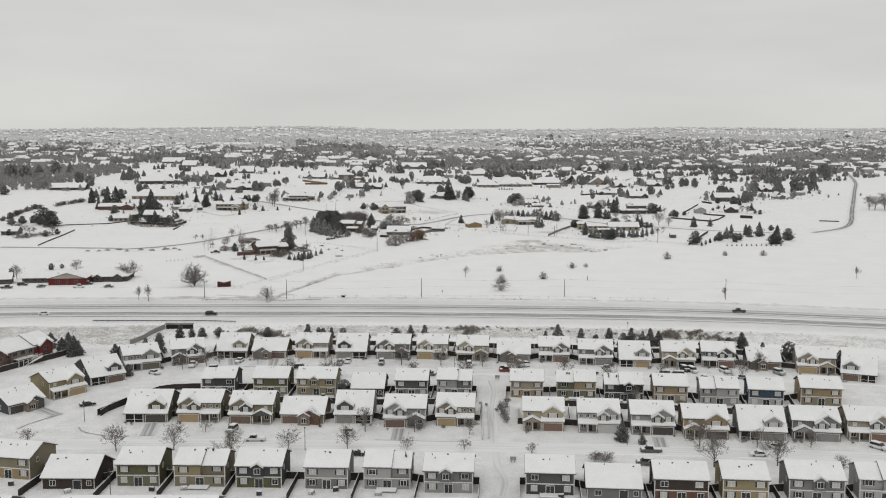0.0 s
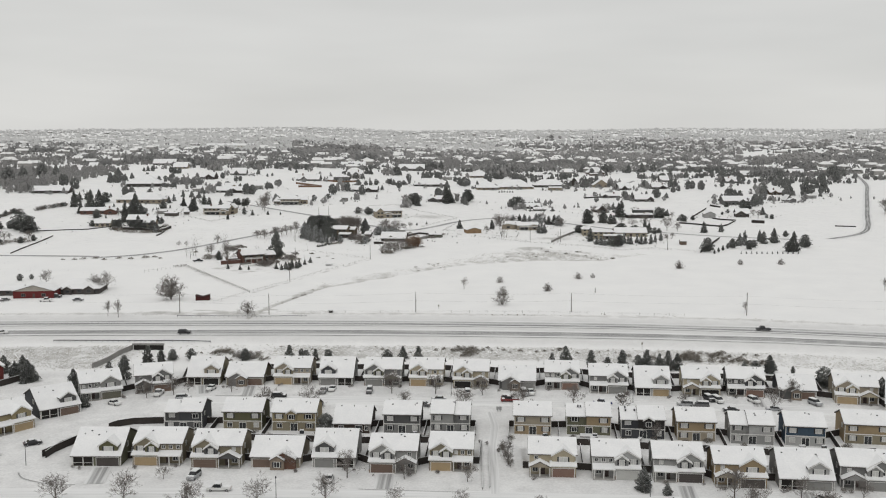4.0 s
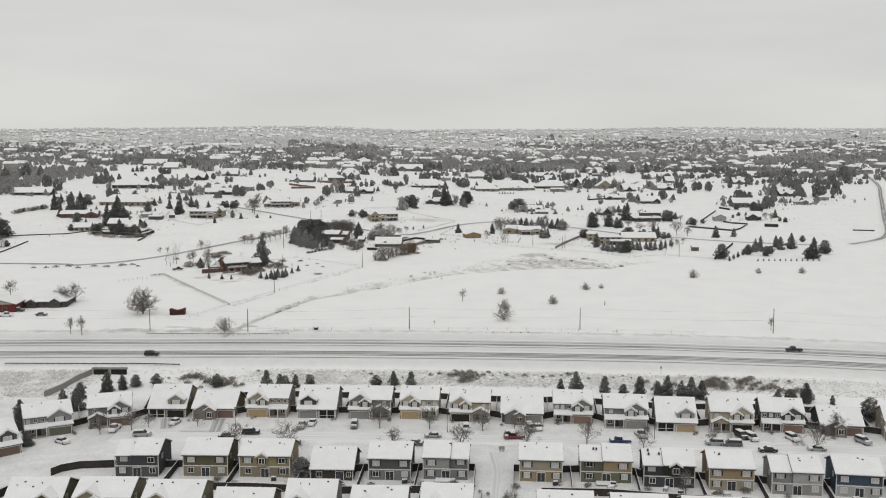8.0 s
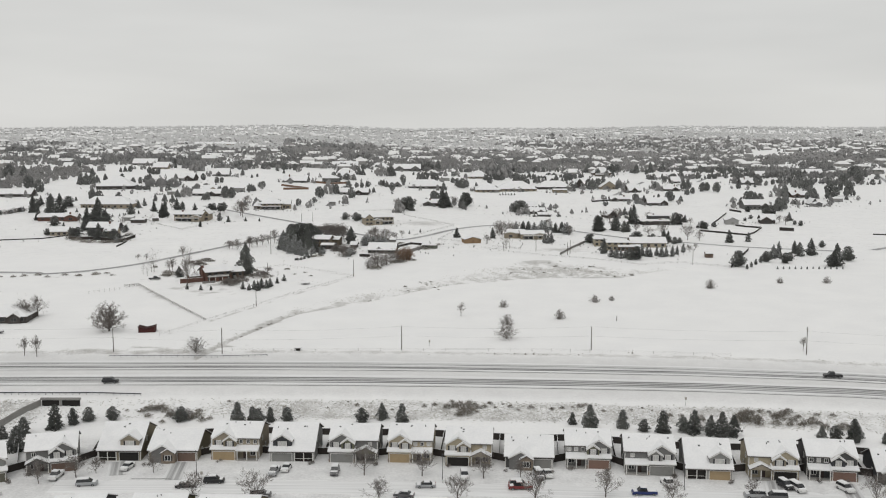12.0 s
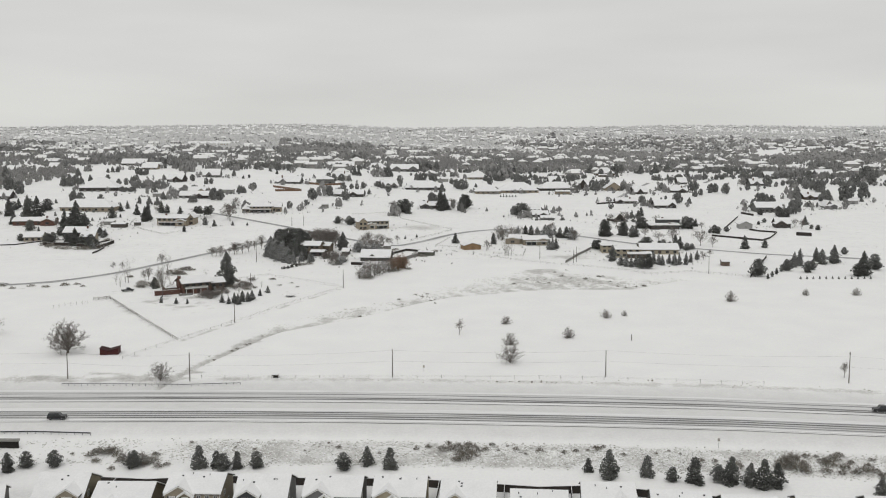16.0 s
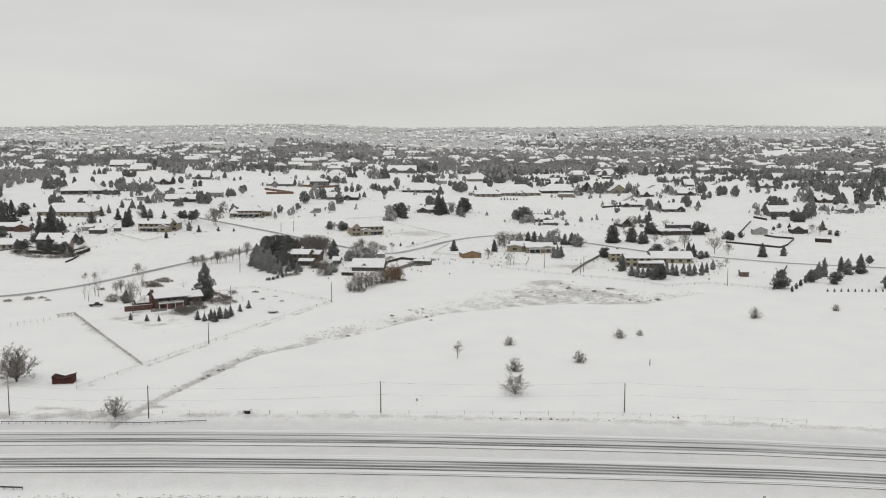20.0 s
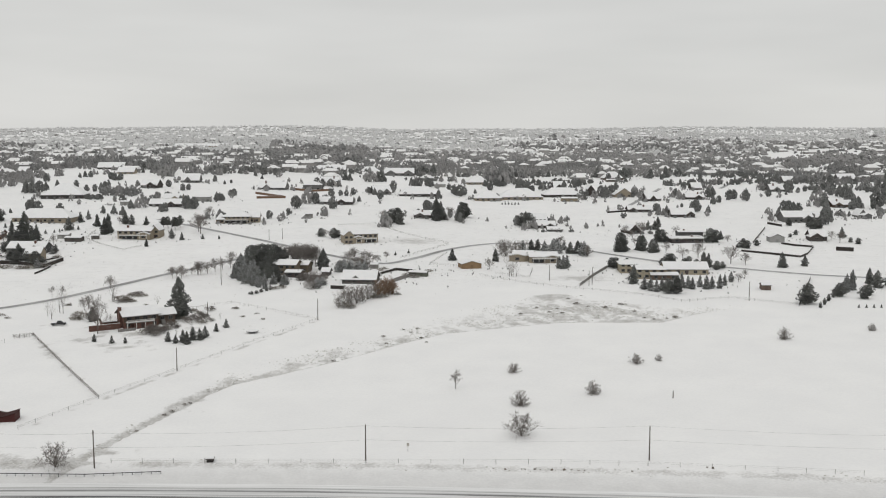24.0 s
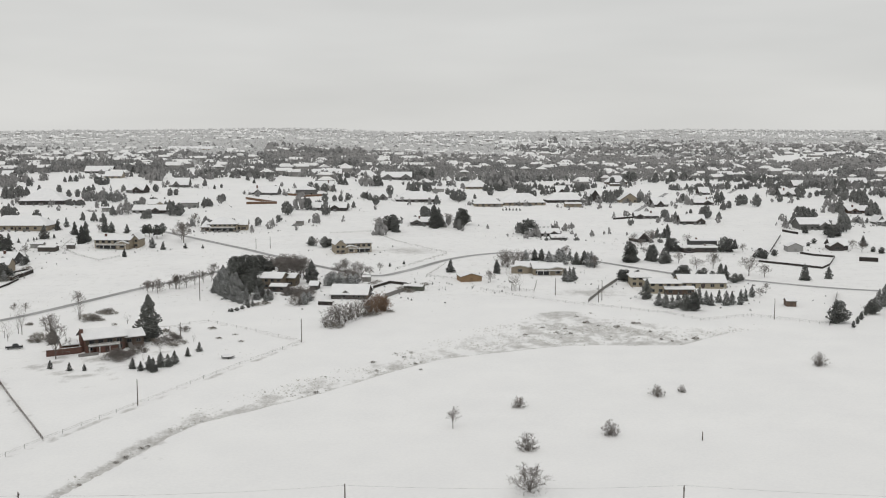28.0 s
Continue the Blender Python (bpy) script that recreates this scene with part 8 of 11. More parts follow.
woods("wood", (598.0, 1484.5, 11.0), (611.2, 1450.2, 9.7), (608.8, 1498.8, 12.9), (595.8, 1474.3, 12.0), (592.5, 1495.0, 12.1), (577.2, 1459.8, 12.5), (614.9, 1531.3, 13.6), (600.0, 1428.6, 10.9), (592.2, 1424.3, 7.9), (597.8, 1471.6, 8.3), (604.2, 1461.5, 12.1), (611.9, 1477.2, 11.4), (577.7, 1450.4, 8.6), (625.2, 1495.8, 11.0), (614.4, 1515.9, 10.0), (612.6, 1522.3, 8.9))
woods("wood", (469.1, 1570.4, 7.7), (411.4, 1608.5, 11.6), (425.3, 1573.8, 6.8), (398.0, 1496.7, 10.6), (519.5, 1695.2, 9.0), (399.0, 1498.7, 6.8), (463.6, 1541.1, 8.6), (395.8, 1559.3, 10.8), (429.7, 1660.3, 7.2), (454.4, 1618.3, 11.2), (517.3, 1730.2, 7.9), (470.7, 1579.8, 10.4), (446.2, 1520.1, 7.4), (436.7, 1604.8, 6.8), (412.6, 1617.7, 8.9), (396.8, 1560.6, 8.6), (435.7, 1545.3, 7.4), (443.4, 1602.1, 8.0), (501.1, 1652.8, 8.7), (396.7, 1576.2, 10.5), (405.6, 1627.3, 8.1), (477.5, 1623.6, 12.1), (506.5, 1715.6, 7.9), (485.3, 1638.8, 7.3))
woods("wood", (428.2, 1504.9, 8.1), (478.8, 1555.9, 11.2), (473.3, 1675.0, 8.9), (444.4, 1618.1, 11.9), (375.1, 1523.0, 8.5), (477.5, 1540.5, 7.0), (485.3, 1597.3, 7.9), (413.3, 1534.5, 7.2), (407.9, 1518.9, 10.3), (377.3, 1531.5, 8.5), (370.7, 1488.6, 6.4), (521.2, 1718.2, 11.0), (506.7, 1647.0, 8.2), (457.2, 1622.6, 8.9), (409.2, 1596.9, 8.0), (470.3, 1627.3, 11.6), (530.3, 1702.5, 8.2), (411.0, 1504.7, 7.5), (432.9, 1602.9, 11.5), (393.7, 1596.0, 7.7), (443.1, 1517.6, 6.4), (409.5, 1557.5, 6.6), (476.5, 1647.8, 8.3), (465.7, 1654.3, 12.1))
woods("wood", (375.2, 1509.1, 7.0), (480.8, 1699.8, 7.1), (385.9, 1535.2, 8.4), (481.7, 1578.4, 7.8), (402.9, 1524.7, 9.5), (402.9, 1499.6, 11.0), (465.7, 1574.6, 7.4), (479.5, 1641.5, 11.9), (419.7, 1503.1, 9.9), (494.3, 1683.9, 6.9), (488.3, 1605.2, 9.4), (487.9, 1713.9, 11.1), (420.6, 1544.5, 9.1), (473.9, 1535.0, 8.0), (490.4, 1613.3, 10.3), (446.9, 1584.1, 9.4), (455.7, 1569.1, 8.7), (402.7, 1605.7, 8.6), (467.1, 1647.6, 11.0), (458.2, 1595.3, 10.0), (483.3, 1602.2, 10.2), (414.4, 1570.4, 6.4), (509.9, 1680.6, 8.1), (414.0, 1609.0, 9.1))
woods("wood", (478.2, 1586.1, 8.4), (496.5, 1627.7, 9.9), (420.9, 1599.1, 11.2), (454.6, 1511.9, 7.4), (454.8, 1588.3, 7.6), (467.1, 1546.7, 8.1), (401.2, 1500.6, 6.2), (490.2, 1701.9, 12.4))
woods("wood", (124.0, 1595.8, 7.5), (143.3, 1606.2, 8.2), (4.7, 1619.6, 8.8), (62.8, 1550.1, 8.1), (87.4, 1703.7, 9.2), (69.4, 1662.8, 8.0), (116.1, 1624.5, 6.0), (68.7, 1686.1, 5.9), (139.1, 1657.2, 9.9), (103.7, 1631.5, 7.1), (141.9, 1591.2, 5.6), (41.0, 1565.4, 5.6), (17.0, 1551.7, 7.8), (25.7, 1563.3, 7.2), (41.9, 1589.7, 8.7), (146.3, 1712.6, 8.6), (115.3, 1659.6, 8.0), (134.1, 1655.7, 7.3), (139.6, 1677.0, 9.9), (27.7, 1589.1, 8.8), (72.9, 1660.4, 6.1), (88.7, 1692.6, 6.0), (147.4, 1664.1, 8.6), (35.8, 1543.9, 8.2))
woods("wood", (119.2, 1656.5, 9.6), (17.1, 1607.8, 5.8), (63.3, 1677.4, 6.1), (97.3, 1709.4, 9.4), (149.3, 1690.8, 8.9), (59.1, 1625.2, 5.9), (32.6, 1592.1, 7.4), (51.0, 1567.8, 9.3), (104.9, 1699.6, 6.6), (102.2, 1600.2, 8.5), (106.4, 1649.0, 7.7), (53.4, 1553.3, 8.1), (98.1, 1620.7, 8.3), (43.1, 1578.6, 6.9), (73.6, 1646.1, 7.8), (117.8, 1680.7, 8.7), (116.1, 1664.0, 9.2), (92.0, 1585.0, 6.4), (24.6, 1590.1, 8.7), (150.7, 1745.6, 9.2), (58.5, 1623.9, 6.0), (97.2, 1721.7, 9.0), (90.8, 1681.6, 7.8), (70.9, 1663.5, 7.1))
woods("wood", (150.7, 1734.9, 9.2), (99.0, 1662.3, 9.0), (39.8, 1534.4, 8.7), (92.6, 1709.8, 9.0), (57.8, 1606.7, 9.1), (92.0, 1648.7, 9.3), (63.5, 1562.0, 5.4), (40.7, 1647.2, 7.1), (107.4, 1698.9, 8.1), (48.6, 1623.1, 7.4), (82.2, 1610.4, 6.9), (153.8, 1710.7, 8.4), (29.6, 1521.4, 6.2), (105.1, 1677.7, 8.0), (45.0, 1597.0, 9.0), (127.9, 1673.0, 7.3), (117.4, 1632.8, 7.8), (13.1, 1555.0, 5.8), (109.0, 1601.2, 8.9), (21.5, 1638.2, 9.6), (144.6, 1718.3, 8.4), (32.6, 1555.1, 9.0))
woods("wood", (301.8, 1601.9, 6.4), (300.7, 1643.7, 8.0), (273.4, 1563.0, 8.0), (442.7, 1847.9, 9.9), (377.8, 1682.2, 8.3), (351.7, 1710.5, 8.2), (329.9, 1727.9, 7.9), (441.1, 1914.5, 10.8), (313.3, 1686.4, 9.3), (454.8, 1840.7, 9.2), (329.6, 1616.4, 6.5), (337.9, 1604.8, 6.6), (349.4, 1636.1, 7.1), (406.1, 1687.6, 6.6), (322.5, 1682.4, 6.7), (260.7, 1563.9, 6.0), (392.5, 1718.8, 10.0), (405.2, 1798.5, 10.5), (483.8, 1953.1, 11.3), (440.1, 1848.0, 9.0), (326.5, 1633.1, 6.2), (298.0, 1613.0, 6.1), (383.1, 1708.1, 10.3), (440.2, 1879.8, 9.1))
woods("wood", (292.9, 1554.9, 7.9), (316.2, 1580.2, 5.9), (367.3, 1802.4, 7.7), (383.5, 1762.1, 8.7), (483.2, 2011.4, 9.8), (346.0, 1680.4, 7.7), (258.3, 1592.2, 7.2), (304.0, 1633.7, 7.0), (364.5, 1641.9, 8.7), (326.9, 1615.0, 7.5), (264.9, 1535.7, 9.0), (341.9, 1715.2, 9.3), (417.6, 1744.8, 8.3), (349.6, 1656.6, 8.8), (374.6, 1792.1, 7.0), (287.1, 1645.6, 5.8), (455.9, 1853.2, 8.1), (417.1, 1880.3, 11.1), (300.0, 1691.2, 6.1), (351.1, 1740.1, 8.0), (263.1, 1586.6, 8.1), (375.2, 1761.6, 8.9), (278.3, 1556.6, 8.8), (275.8, 1593.2, 9.4))
woods("wood", (361.5, 1709.5, 9.4), (423.2, 1812.8, 8.6), (395.7, 1719.9, 6.2), (253.8, 1522.1, 6.2), (406.0, 1731.1, 10.0), (380.2, 1732.1, 9.2), (259.6, 1580.6, 7.0), (352.0, 1719.7, 10.2), (399.2, 1786.6, 6.6), (275.4, 1549.9, 7.9), (485.6, 2027.2, 11.1), (285.6, 1553.5, 7.8))
woods("wood", (513.8, 1579.8, 9.3), (604.5, 1653.7, 7.7), (496.4, 1503.8, 7.6), (740.3, 1814.7, 9.4), (595.0, 1647.5, 7.4), (629.1, 1696.0, 6.6), (745.9, 1752.4, 7.1), (603.2, 1686.9, 9.1), (727.3, 1845.0, 11.2), (735.6, 1814.7, 10.2), (614.0, 1637.3, 9.6), (709.7, 1824.2, 7.8), (734.5, 1839.3, 9.3), (810.9, 1860.0, 11.1), (756.4, 1740.8, 9.1), (606.9, 1612.1, 9.1), (565.3, 1564.2, 7.1), (767.9, 1856.8, 11.0), (774.5, 1857.6, 6.9), (631.6, 1692.8, 6.5), (596.4, 1606.3, 8.7), (622.6, 1677.9, 9.4), (839.6, 1867.6, 7.3), (493.2, 1506.5, 6.5))
woods("wood", (635.6, 1713.4, 7.0), (642.2, 1685.8, 8.7), (602.6, 1602.6, 7.8), (809.7, 1806.4, 7.3), (691.7, 1795.9, 6.9), (686.3, 1696.0, 9.1), (703.2, 1700.6, 10.4), (764.2, 1771.4, 6.9), (824.9, 1868.1, 9.1), (632.6, 1731.0, 10.2), (784.8, 1867.5, 7.3), (715.3, 1778.8, 8.6), (519.8, 1562.4, 7.8), (759.9, 1809.7, 8.9), (674.0, 1807.9, 9.8), (745.1, 1838.2, 7.9), (673.0, 1722.3, 9.9), (638.3, 1695.5, 8.7), (641.8, 1737.1, 8.8), (831.1, 1883.8, 11.5), (628.4, 1749.6, 9.5), (622.4, 1709.3, 9.9), (534.3, 1596.3, 6.5), (770.8, 1821.0, 7.4))
woods("wood", (768.1, 1782.6, 8.5), (503.8, 1514.7, 6.5), (837.6, 1872.0, 9.0), (763.3, 1771.4, 10.0), (585.8, 1580.8, 5.7), (758.1, 1768.2, 8.6), (784.9, 1804.1, 7.7), (723.1, 1829.9, 9.9), (754.9, 1769.9, 10.4), (640.2, 1644.2, 7.5), (590.2, 1603.7, 6.6), (580.8, 1641.6, 5.8), (769.1, 1816.9, 6.8), (600.0, 1738.2, 8.4), (616.7, 1668.8, 7.2), (550.6, 1651.5, 9.4), (610.9, 1607.8, 6.3), (564.0, 1686.5, 7.1), (664.8, 1722.7, 8.3), (631.9, 1715.9, 7.1), (553.9, 1576.3, 5.7), (568.2, 1613.0, 7.7), (801.0, 1811.0, 7.3), (576.8, 1673.4, 9.6))
woods("wood", (623.0, 1713.9, 9.3), (810.5, 1811.6, 6.6), (630.6, 1678.5, 10.2), (679.4, 1690.4, 9.5), (667.6, 1777.7, 8.8), (500.4, 1532.8, 7.3), (566.0, 1633.8, 9.7), (774.1, 1748.7, 9.3), (761.4, 1863.7, 10.7), (539.9, 1616.2, 9.2), (575.3, 1614.8, 7.7), (690.0, 1679.1, 6.6), (717.8, 1704.9, 7.8), (773.6, 1768.3, 6.5), (705.4, 1731.2, 6.4), (766.6, 1843.8, 6.9), (694.3, 1788.2, 8.6), (843.7, 1885.1, 10.8), (628.4, 1745.4, 8.9), (541.8, 1571.1, 8.8), (772.4, 1779.3, 10.1), (828.7, 1848.3, 11.1), (821.0, 1875.2, 9.8), (692.3, 1796.5, 7.6))
woods("wood", (512.2, 1560.7, 9.2), (792.1, 1811.1, 10.0), (638.5, 1644.9, 7.3), (852.8, 1897.6, 11.3), (543.4, 1616.3, 8.7), (767.4, 1755.7, 6.8), (512.2, 1563.2, 5.6), (761.7, 1841.9, 9.5), (726.2, 1695.7, 6.7), (805.8, 1869.6, 8.0), (555.0, 1625.5, 9.6), (739.0, 1845.4, 8.9), (694.8, 1797.5, 10.1), (549.7, 1651.7, 8.4))
woods("wood", (691.9, 2257.1, 6.1), (1135.1, 2986.7, 8.6), (973.9, 2788.1, 9.2), (809.0, 2229.6, 9.8), (1122.6, 2805.9, 9.0), (780.9, 2290.1, 10.4), (755.9, 2174.1, 7.4), (661.9, 2252.6, 7.8), (1551.5, 3490.5, 16.9), (1721.1, 3590.8, 11.5), (1605.4, 3571.4, 14.4), (1246.4, 3102.7, 13.3), (724.8, 2134.5, 9.5), (643.0, 2209.5, 8.5), (891.7, 2134.4, 6.0), (624.6, 2049.9, 5.8), (1121.1, 2797.1, 11.3), (1545.8, 3433.6, 10.8), (1027.5, 2879.6, 11.2), (1092.9, 2874.6, 11.2), (617.6, 2060.3, 9.0), (671.4, 2171.8, 9.9), (1534.0, 3550.8, 16.2), (1136.9, 2500.4, 7.4))
woods("wood", (1215.8, 2729.0, 10.9), (1016.2, 2956.3, 14.3), (931.2, 2265.3, 8.8), (1024.0, 2784.7, 10.0), (1052.0, 2758.8, 13.0), (771.2, 2161.2, 10.3), (1026.6, 2737.7, 11.6), (774.7, 2212.2, 7.0), (843.6, 2455.2, 10.1), (985.3, 2948.5, 13.0), (651.1, 2052.8, 9.0), (867.7, 2127.3, 5.9), (849.7, 2124.8, 6.2), (1176.9, 2821.5, 10.6), (805.9, 2368.5, 7.9), (1455.0, 3520.1, 16.3), (1528.8, 3479.7, 14.3), (1273.0, 2856.6, 9.7), (1564.7, 3567.3, 11.7), (771.9, 2119.3, 5.8), (1444.9, 3509.1, 16.9), (1041.9, 2967.5, 14.5), (768.0, 2117.5, 9.2), (1173.0, 2570.0, 9.0))
woods("wood", (787.7, 2408.0, 8.5), (873.9, 2363.9, 6.7), (633.9, 2076.6, 7.8), (635.0, 2100.6, 7.4), (752.4, 2229.2, 8.0), (633.5, 2217.0, 10.1), (1265.2, 2697.9, 12.2), (1167.7, 2691.9, 12.9), (774.3, 2385.3, 10.7), (863.5, 2142.1, 9.9), (640.8, 2166.2, 9.7), (742.9, 2069.0, 5.4), (916.5, 2241.4, 8.7), (1578.2, 3480.1, 10.7), (832.6, 2141.6, 8.5), (631.0, 2077.9, 6.1), (859.7, 2237.4, 8.2), (1074.8, 2669.5, 10.1), (1139.9, 2925.0, 11.4), (1070.4, 2725.8, 9.1), (848.2, 2144.1, 5.8), (1569.6, 3393.0, 12.1), (1115.1, 2908.6, 11.6), (826.7, 2308.8, 7.9))
woods("wood", (1265.6, 2849.4, 9.8), (678.5, 2267.5, 9.8), (1121.2, 2562.3, 11.8), (1604.0, 3511.0, 16.4), (1135.4, 3001.8, 9.6), (831.6, 2243.8, 9.4), (798.9, 2446.5, 8.3), (1250.4, 2853.6, 13.1), (1273.7, 2927.6, 8.9), (837.7, 2320.8, 8.9), (739.4, 2361.5, 8.6), (1124.7, 2643.0, 8.0), (1152.1, 2550.0, 8.0), (756.5, 2101.6, 7.2), (1338.1, 2859.0, 8.1), (801.4, 2096.7, 8.0), (1214.8, 2605.6, 9.6), (622.4, 2174.3, 7.5), (1278.3, 2871.8, 10.6), (976.1, 2938.6, 13.2), (1173.9, 2817.4, 11.5), (1674.6, 3547.4, 17.5), (700.1, 2402.1, 7.4), (627.9, 2105.0, 9.1))
woods("wood", (1277.1, 2799.7, 13.0), (649.4, 2096.3, 6.7), (724.9, 2174.7, 9.7), (858.6, 2124.0, 9.3), (1175.9, 2844.6, 12.7), (1557.8, 3499.0, 14.1), (773.1, 2186.1, 6.0), (639.2, 2197.1, 8.0), (1094.4, 2856.2, 10.0), (846.8, 2233.7, 10.7), (735.2, 2249.3, 10.6), (690.2, 2185.9, 9.0), (1067.0, 2821.9, 12.8), (1263.8, 2698.4, 11.9), (1089.1, 3011.2, 9.8), (833.5, 2134.2, 9.0), (818.4, 2217.1, 9.5), (830.3, 2231.6, 8.3), (727.2, 2333.2, 10.8), (1548.9, 3432.9, 13.9), (672.9, 2142.2, 8.9), (1229.1, 2664.4, 7.4), (781.6, 2315.5, 7.5), (945.4, 2172.3, 6.9))
woods("wood", (721.5, 2202.9, 9.0), (848.2, 2220.0, 10.0), (769.8, 2153.1, 7.9), (690.3, 2087.0, 5.9), (753.5, 2190.0, 9.7), (1114.3, 2551.4, 8.0), (1229.7, 3011.8, 12.0), (607.1, 2030.0, 6.6), (703.5, 2149.8, 7.8), (717.1, 2170.2, 7.1), (811.7, 2089.5, 6.1), (1350.0, 2902.4, 12.4), (1616.2, 3420.5, 11.1), (1620.3, 3432.3, 11.4), (719.3, 2237.2, 6.0), (857.8, 2311.8, 6.7), (1144.2, 2943.6, 12.3), (867.1, 2169.1, 10.1), (980.6, 2817.8, 11.8), (1198.3, 2706.7, 9.9), (789.8, 2121.9, 7.9), (897.2, 2230.1, 6.6), (725.4, 2078.4, 8.3), (1143.0, 3040.7, 11.5))
woods("wood", (1162.0, 2849.8, 8.1), (672.2, 2333.9, 7.0), (804.8, 2185.5, 8.5), (638.9, 2046.0, 8.3), (1568.4, 3523.0, 14.0), (1152.0, 2538.9, 9.8), (946.9, 2189.1, 8.8), (700.0, 2326.7, 8.6), (789.0, 2388.8, 6.9), (790.9, 2373.7, 9.4), (1243.4, 2902.6, 10.9), (762.9, 2147.0, 5.9), (877.3, 2165.8, 9.8), (1519.2, 3515.3, 16.1), (833.3, 2230.3, 9.1), (1031.7, 2906.2, 11.3), (665.1, 2125.7, 9.7), (1236.4, 2672.0, 11.1), (617.8, 2150.8, 6.0), (701.0, 2305.6, 7.4), (712.1, 2175.5, 9.0), (735.2, 2387.0, 9.8), (1535.9, 3511.2, 17.1), (731.9, 2170.7, 9.7))
woods("wood", (629.7, 2083.1, 6.9), (749.7, 2092.2, 5.5), (636.4, 2103.8, 8.7), (1207.1, 2883.2, 10.3), (1153.9, 2644.2, 8.0), (1203.3, 2742.6, 11.3), (730.8, 2241.9, 9.5), (833.1, 2113.4, 7.9), (1577.5, 3439.4, 11.5), (816.6, 2313.3, 7.8), (1064.6, 2856.6, 8.4), (709.7, 2130.6, 6.3), (1203.0, 2806.6, 12.4), (683.4, 2343.3, 10.4), (1604.5, 3553.8, 14.6), (802.5, 2217.3, 8.0), (1062.4, 2870.8, 10.6), (794.3, 2202.5, 10.0), (746.6, 2109.5, 8.8), (960.1, 2880.5, 10.6), (732.1, 2114.8, 8.3), (670.3, 2071.6, 6.3), (691.2, 2340.1, 10.5), (717.2, 2304.2, 8.4))
woods("wood", (702.7, 2309.1, 7.7), (760.9, 2173.1, 7.0), (718.0, 2167.6, 6.7), (1617.5, 3408.1, 13.8), (739.6, 2199.8, 10.3), (644.2, 2269.6, 6.2), (1595.1, 3468.9, 9.9), (1539.1, 3394.5, 11.2), (653.5, 2074.9, 9.8), (874.9, 2322.2, 6.4), (1020.5, 2794.7, 9.6), (1321.4, 2914.6, 14.2), (829.9, 2187.7, 8.6), (1666.6, 3486.5, 14.3), (735.3, 2417.2, 6.9), (1097.2, 2977.2, 12.0), (750.9, 2209.8, 7.1), (1051.1, 2965.5, 12.7), (1534.9, 3431.8, 13.8), (1162.4, 3029.2, 10.0), (873.1, 2175.6, 8.0), (719.7, 2178.7, 7.1), (879.5, 2265.8, 7.0), (1260.9, 2955.2, 13.3))
woods("wood", (708.9, 2241.7, 6.8), (651.5, 2107.3, 5.9), (650.5, 2268.1, 10.2), (1587.2, 3518.7, 12.5), (917.1, 2169.7, 9.5), (919.0, 2163.9, 7.7), (707.7, 2389.0, 6.9), (1027.7, 2854.5, 10.6), (753.8, 2372.1, 11.2), (1120.3, 3007.5, 12.5), (724.2, 2116.1, 6.6), (1432.2, 3489.5, 12.7), (1232.1, 2965.9, 9.5), (652.7, 2211.4, 7.0), (1159.6, 2887.9, 12.8), (743.1, 2244.9, 9.3), (813.3, 2311.7, 7.4), (691.5, 2410.1, 7.8), (725.8, 2385.5, 9.4), (657.7, 2181.5, 9.4), (1163.8, 2824.7, 9.2), (1252.5, 3077.9, 14.9), (767.1, 2332.3, 10.2), (711.0, 2366.7, 11.0))
woods("wood", (1243.7, 2855.4, 10.0), (1201.5, 2583.2, 10.1), (1219.8, 2664.3, 7.6), (1228.6, 2808.4, 9.2), (1292.3, 2831.5, 11.4), (1616.0, 3506.9, 16.2), (1582.0, 3367.1, 13.3), (843.0, 2246.9, 7.0), (681.8, 2174.5, 7.5), (1110.7, 2924.9, 8.9), (1138.8, 2850.9, 12.4), (1189.1, 2682.6, 12.9), (945.8, 2912.1, 11.0), (1281.0, 3102.1, 12.4), (749.9, 2356.3, 8.6), (649.7, 2176.2, 10.2), (876.3, 2207.0, 10.3), (654.5, 2283.8, 10.1), (680.8, 2197.9, 6.6), (605.6, 2029.6, 8.0))
woods("wood", (880.6, 3064.3, 8.4), (579.0, 2437.4, 10.0), (702.1, 2521.1, 7.3), (633.6, 2517.8, 10.6), (474.9, 2328.6, 10.4), (526.3, 2469.1, 10.3), (673.8, 2489.8, 9.7), (829.9, 3099.1, 10.1), (859.1, 3010.8, 8.7), (526.7, 2296.5, 8.8), (596.2, 2359.6, 6.6), (578.9, 2399.8, 9.3), (454.4, 2293.0, 10.8), (840.3, 3121.4, 12.8), (592.2, 2281.2, 8.3), (469.8, 2227.5, 7.7), (608.0, 2435.8, 10.4), (572.6, 2367.5, 8.7), (502.1, 2438.5, 8.9), (433.1, 2254.0, 7.2), (594.6, 2293.2, 6.3), (439.3, 2375.2, 6.7), (578.9, 2307.6, 8.6), (578.0, 2474.3, 9.1))
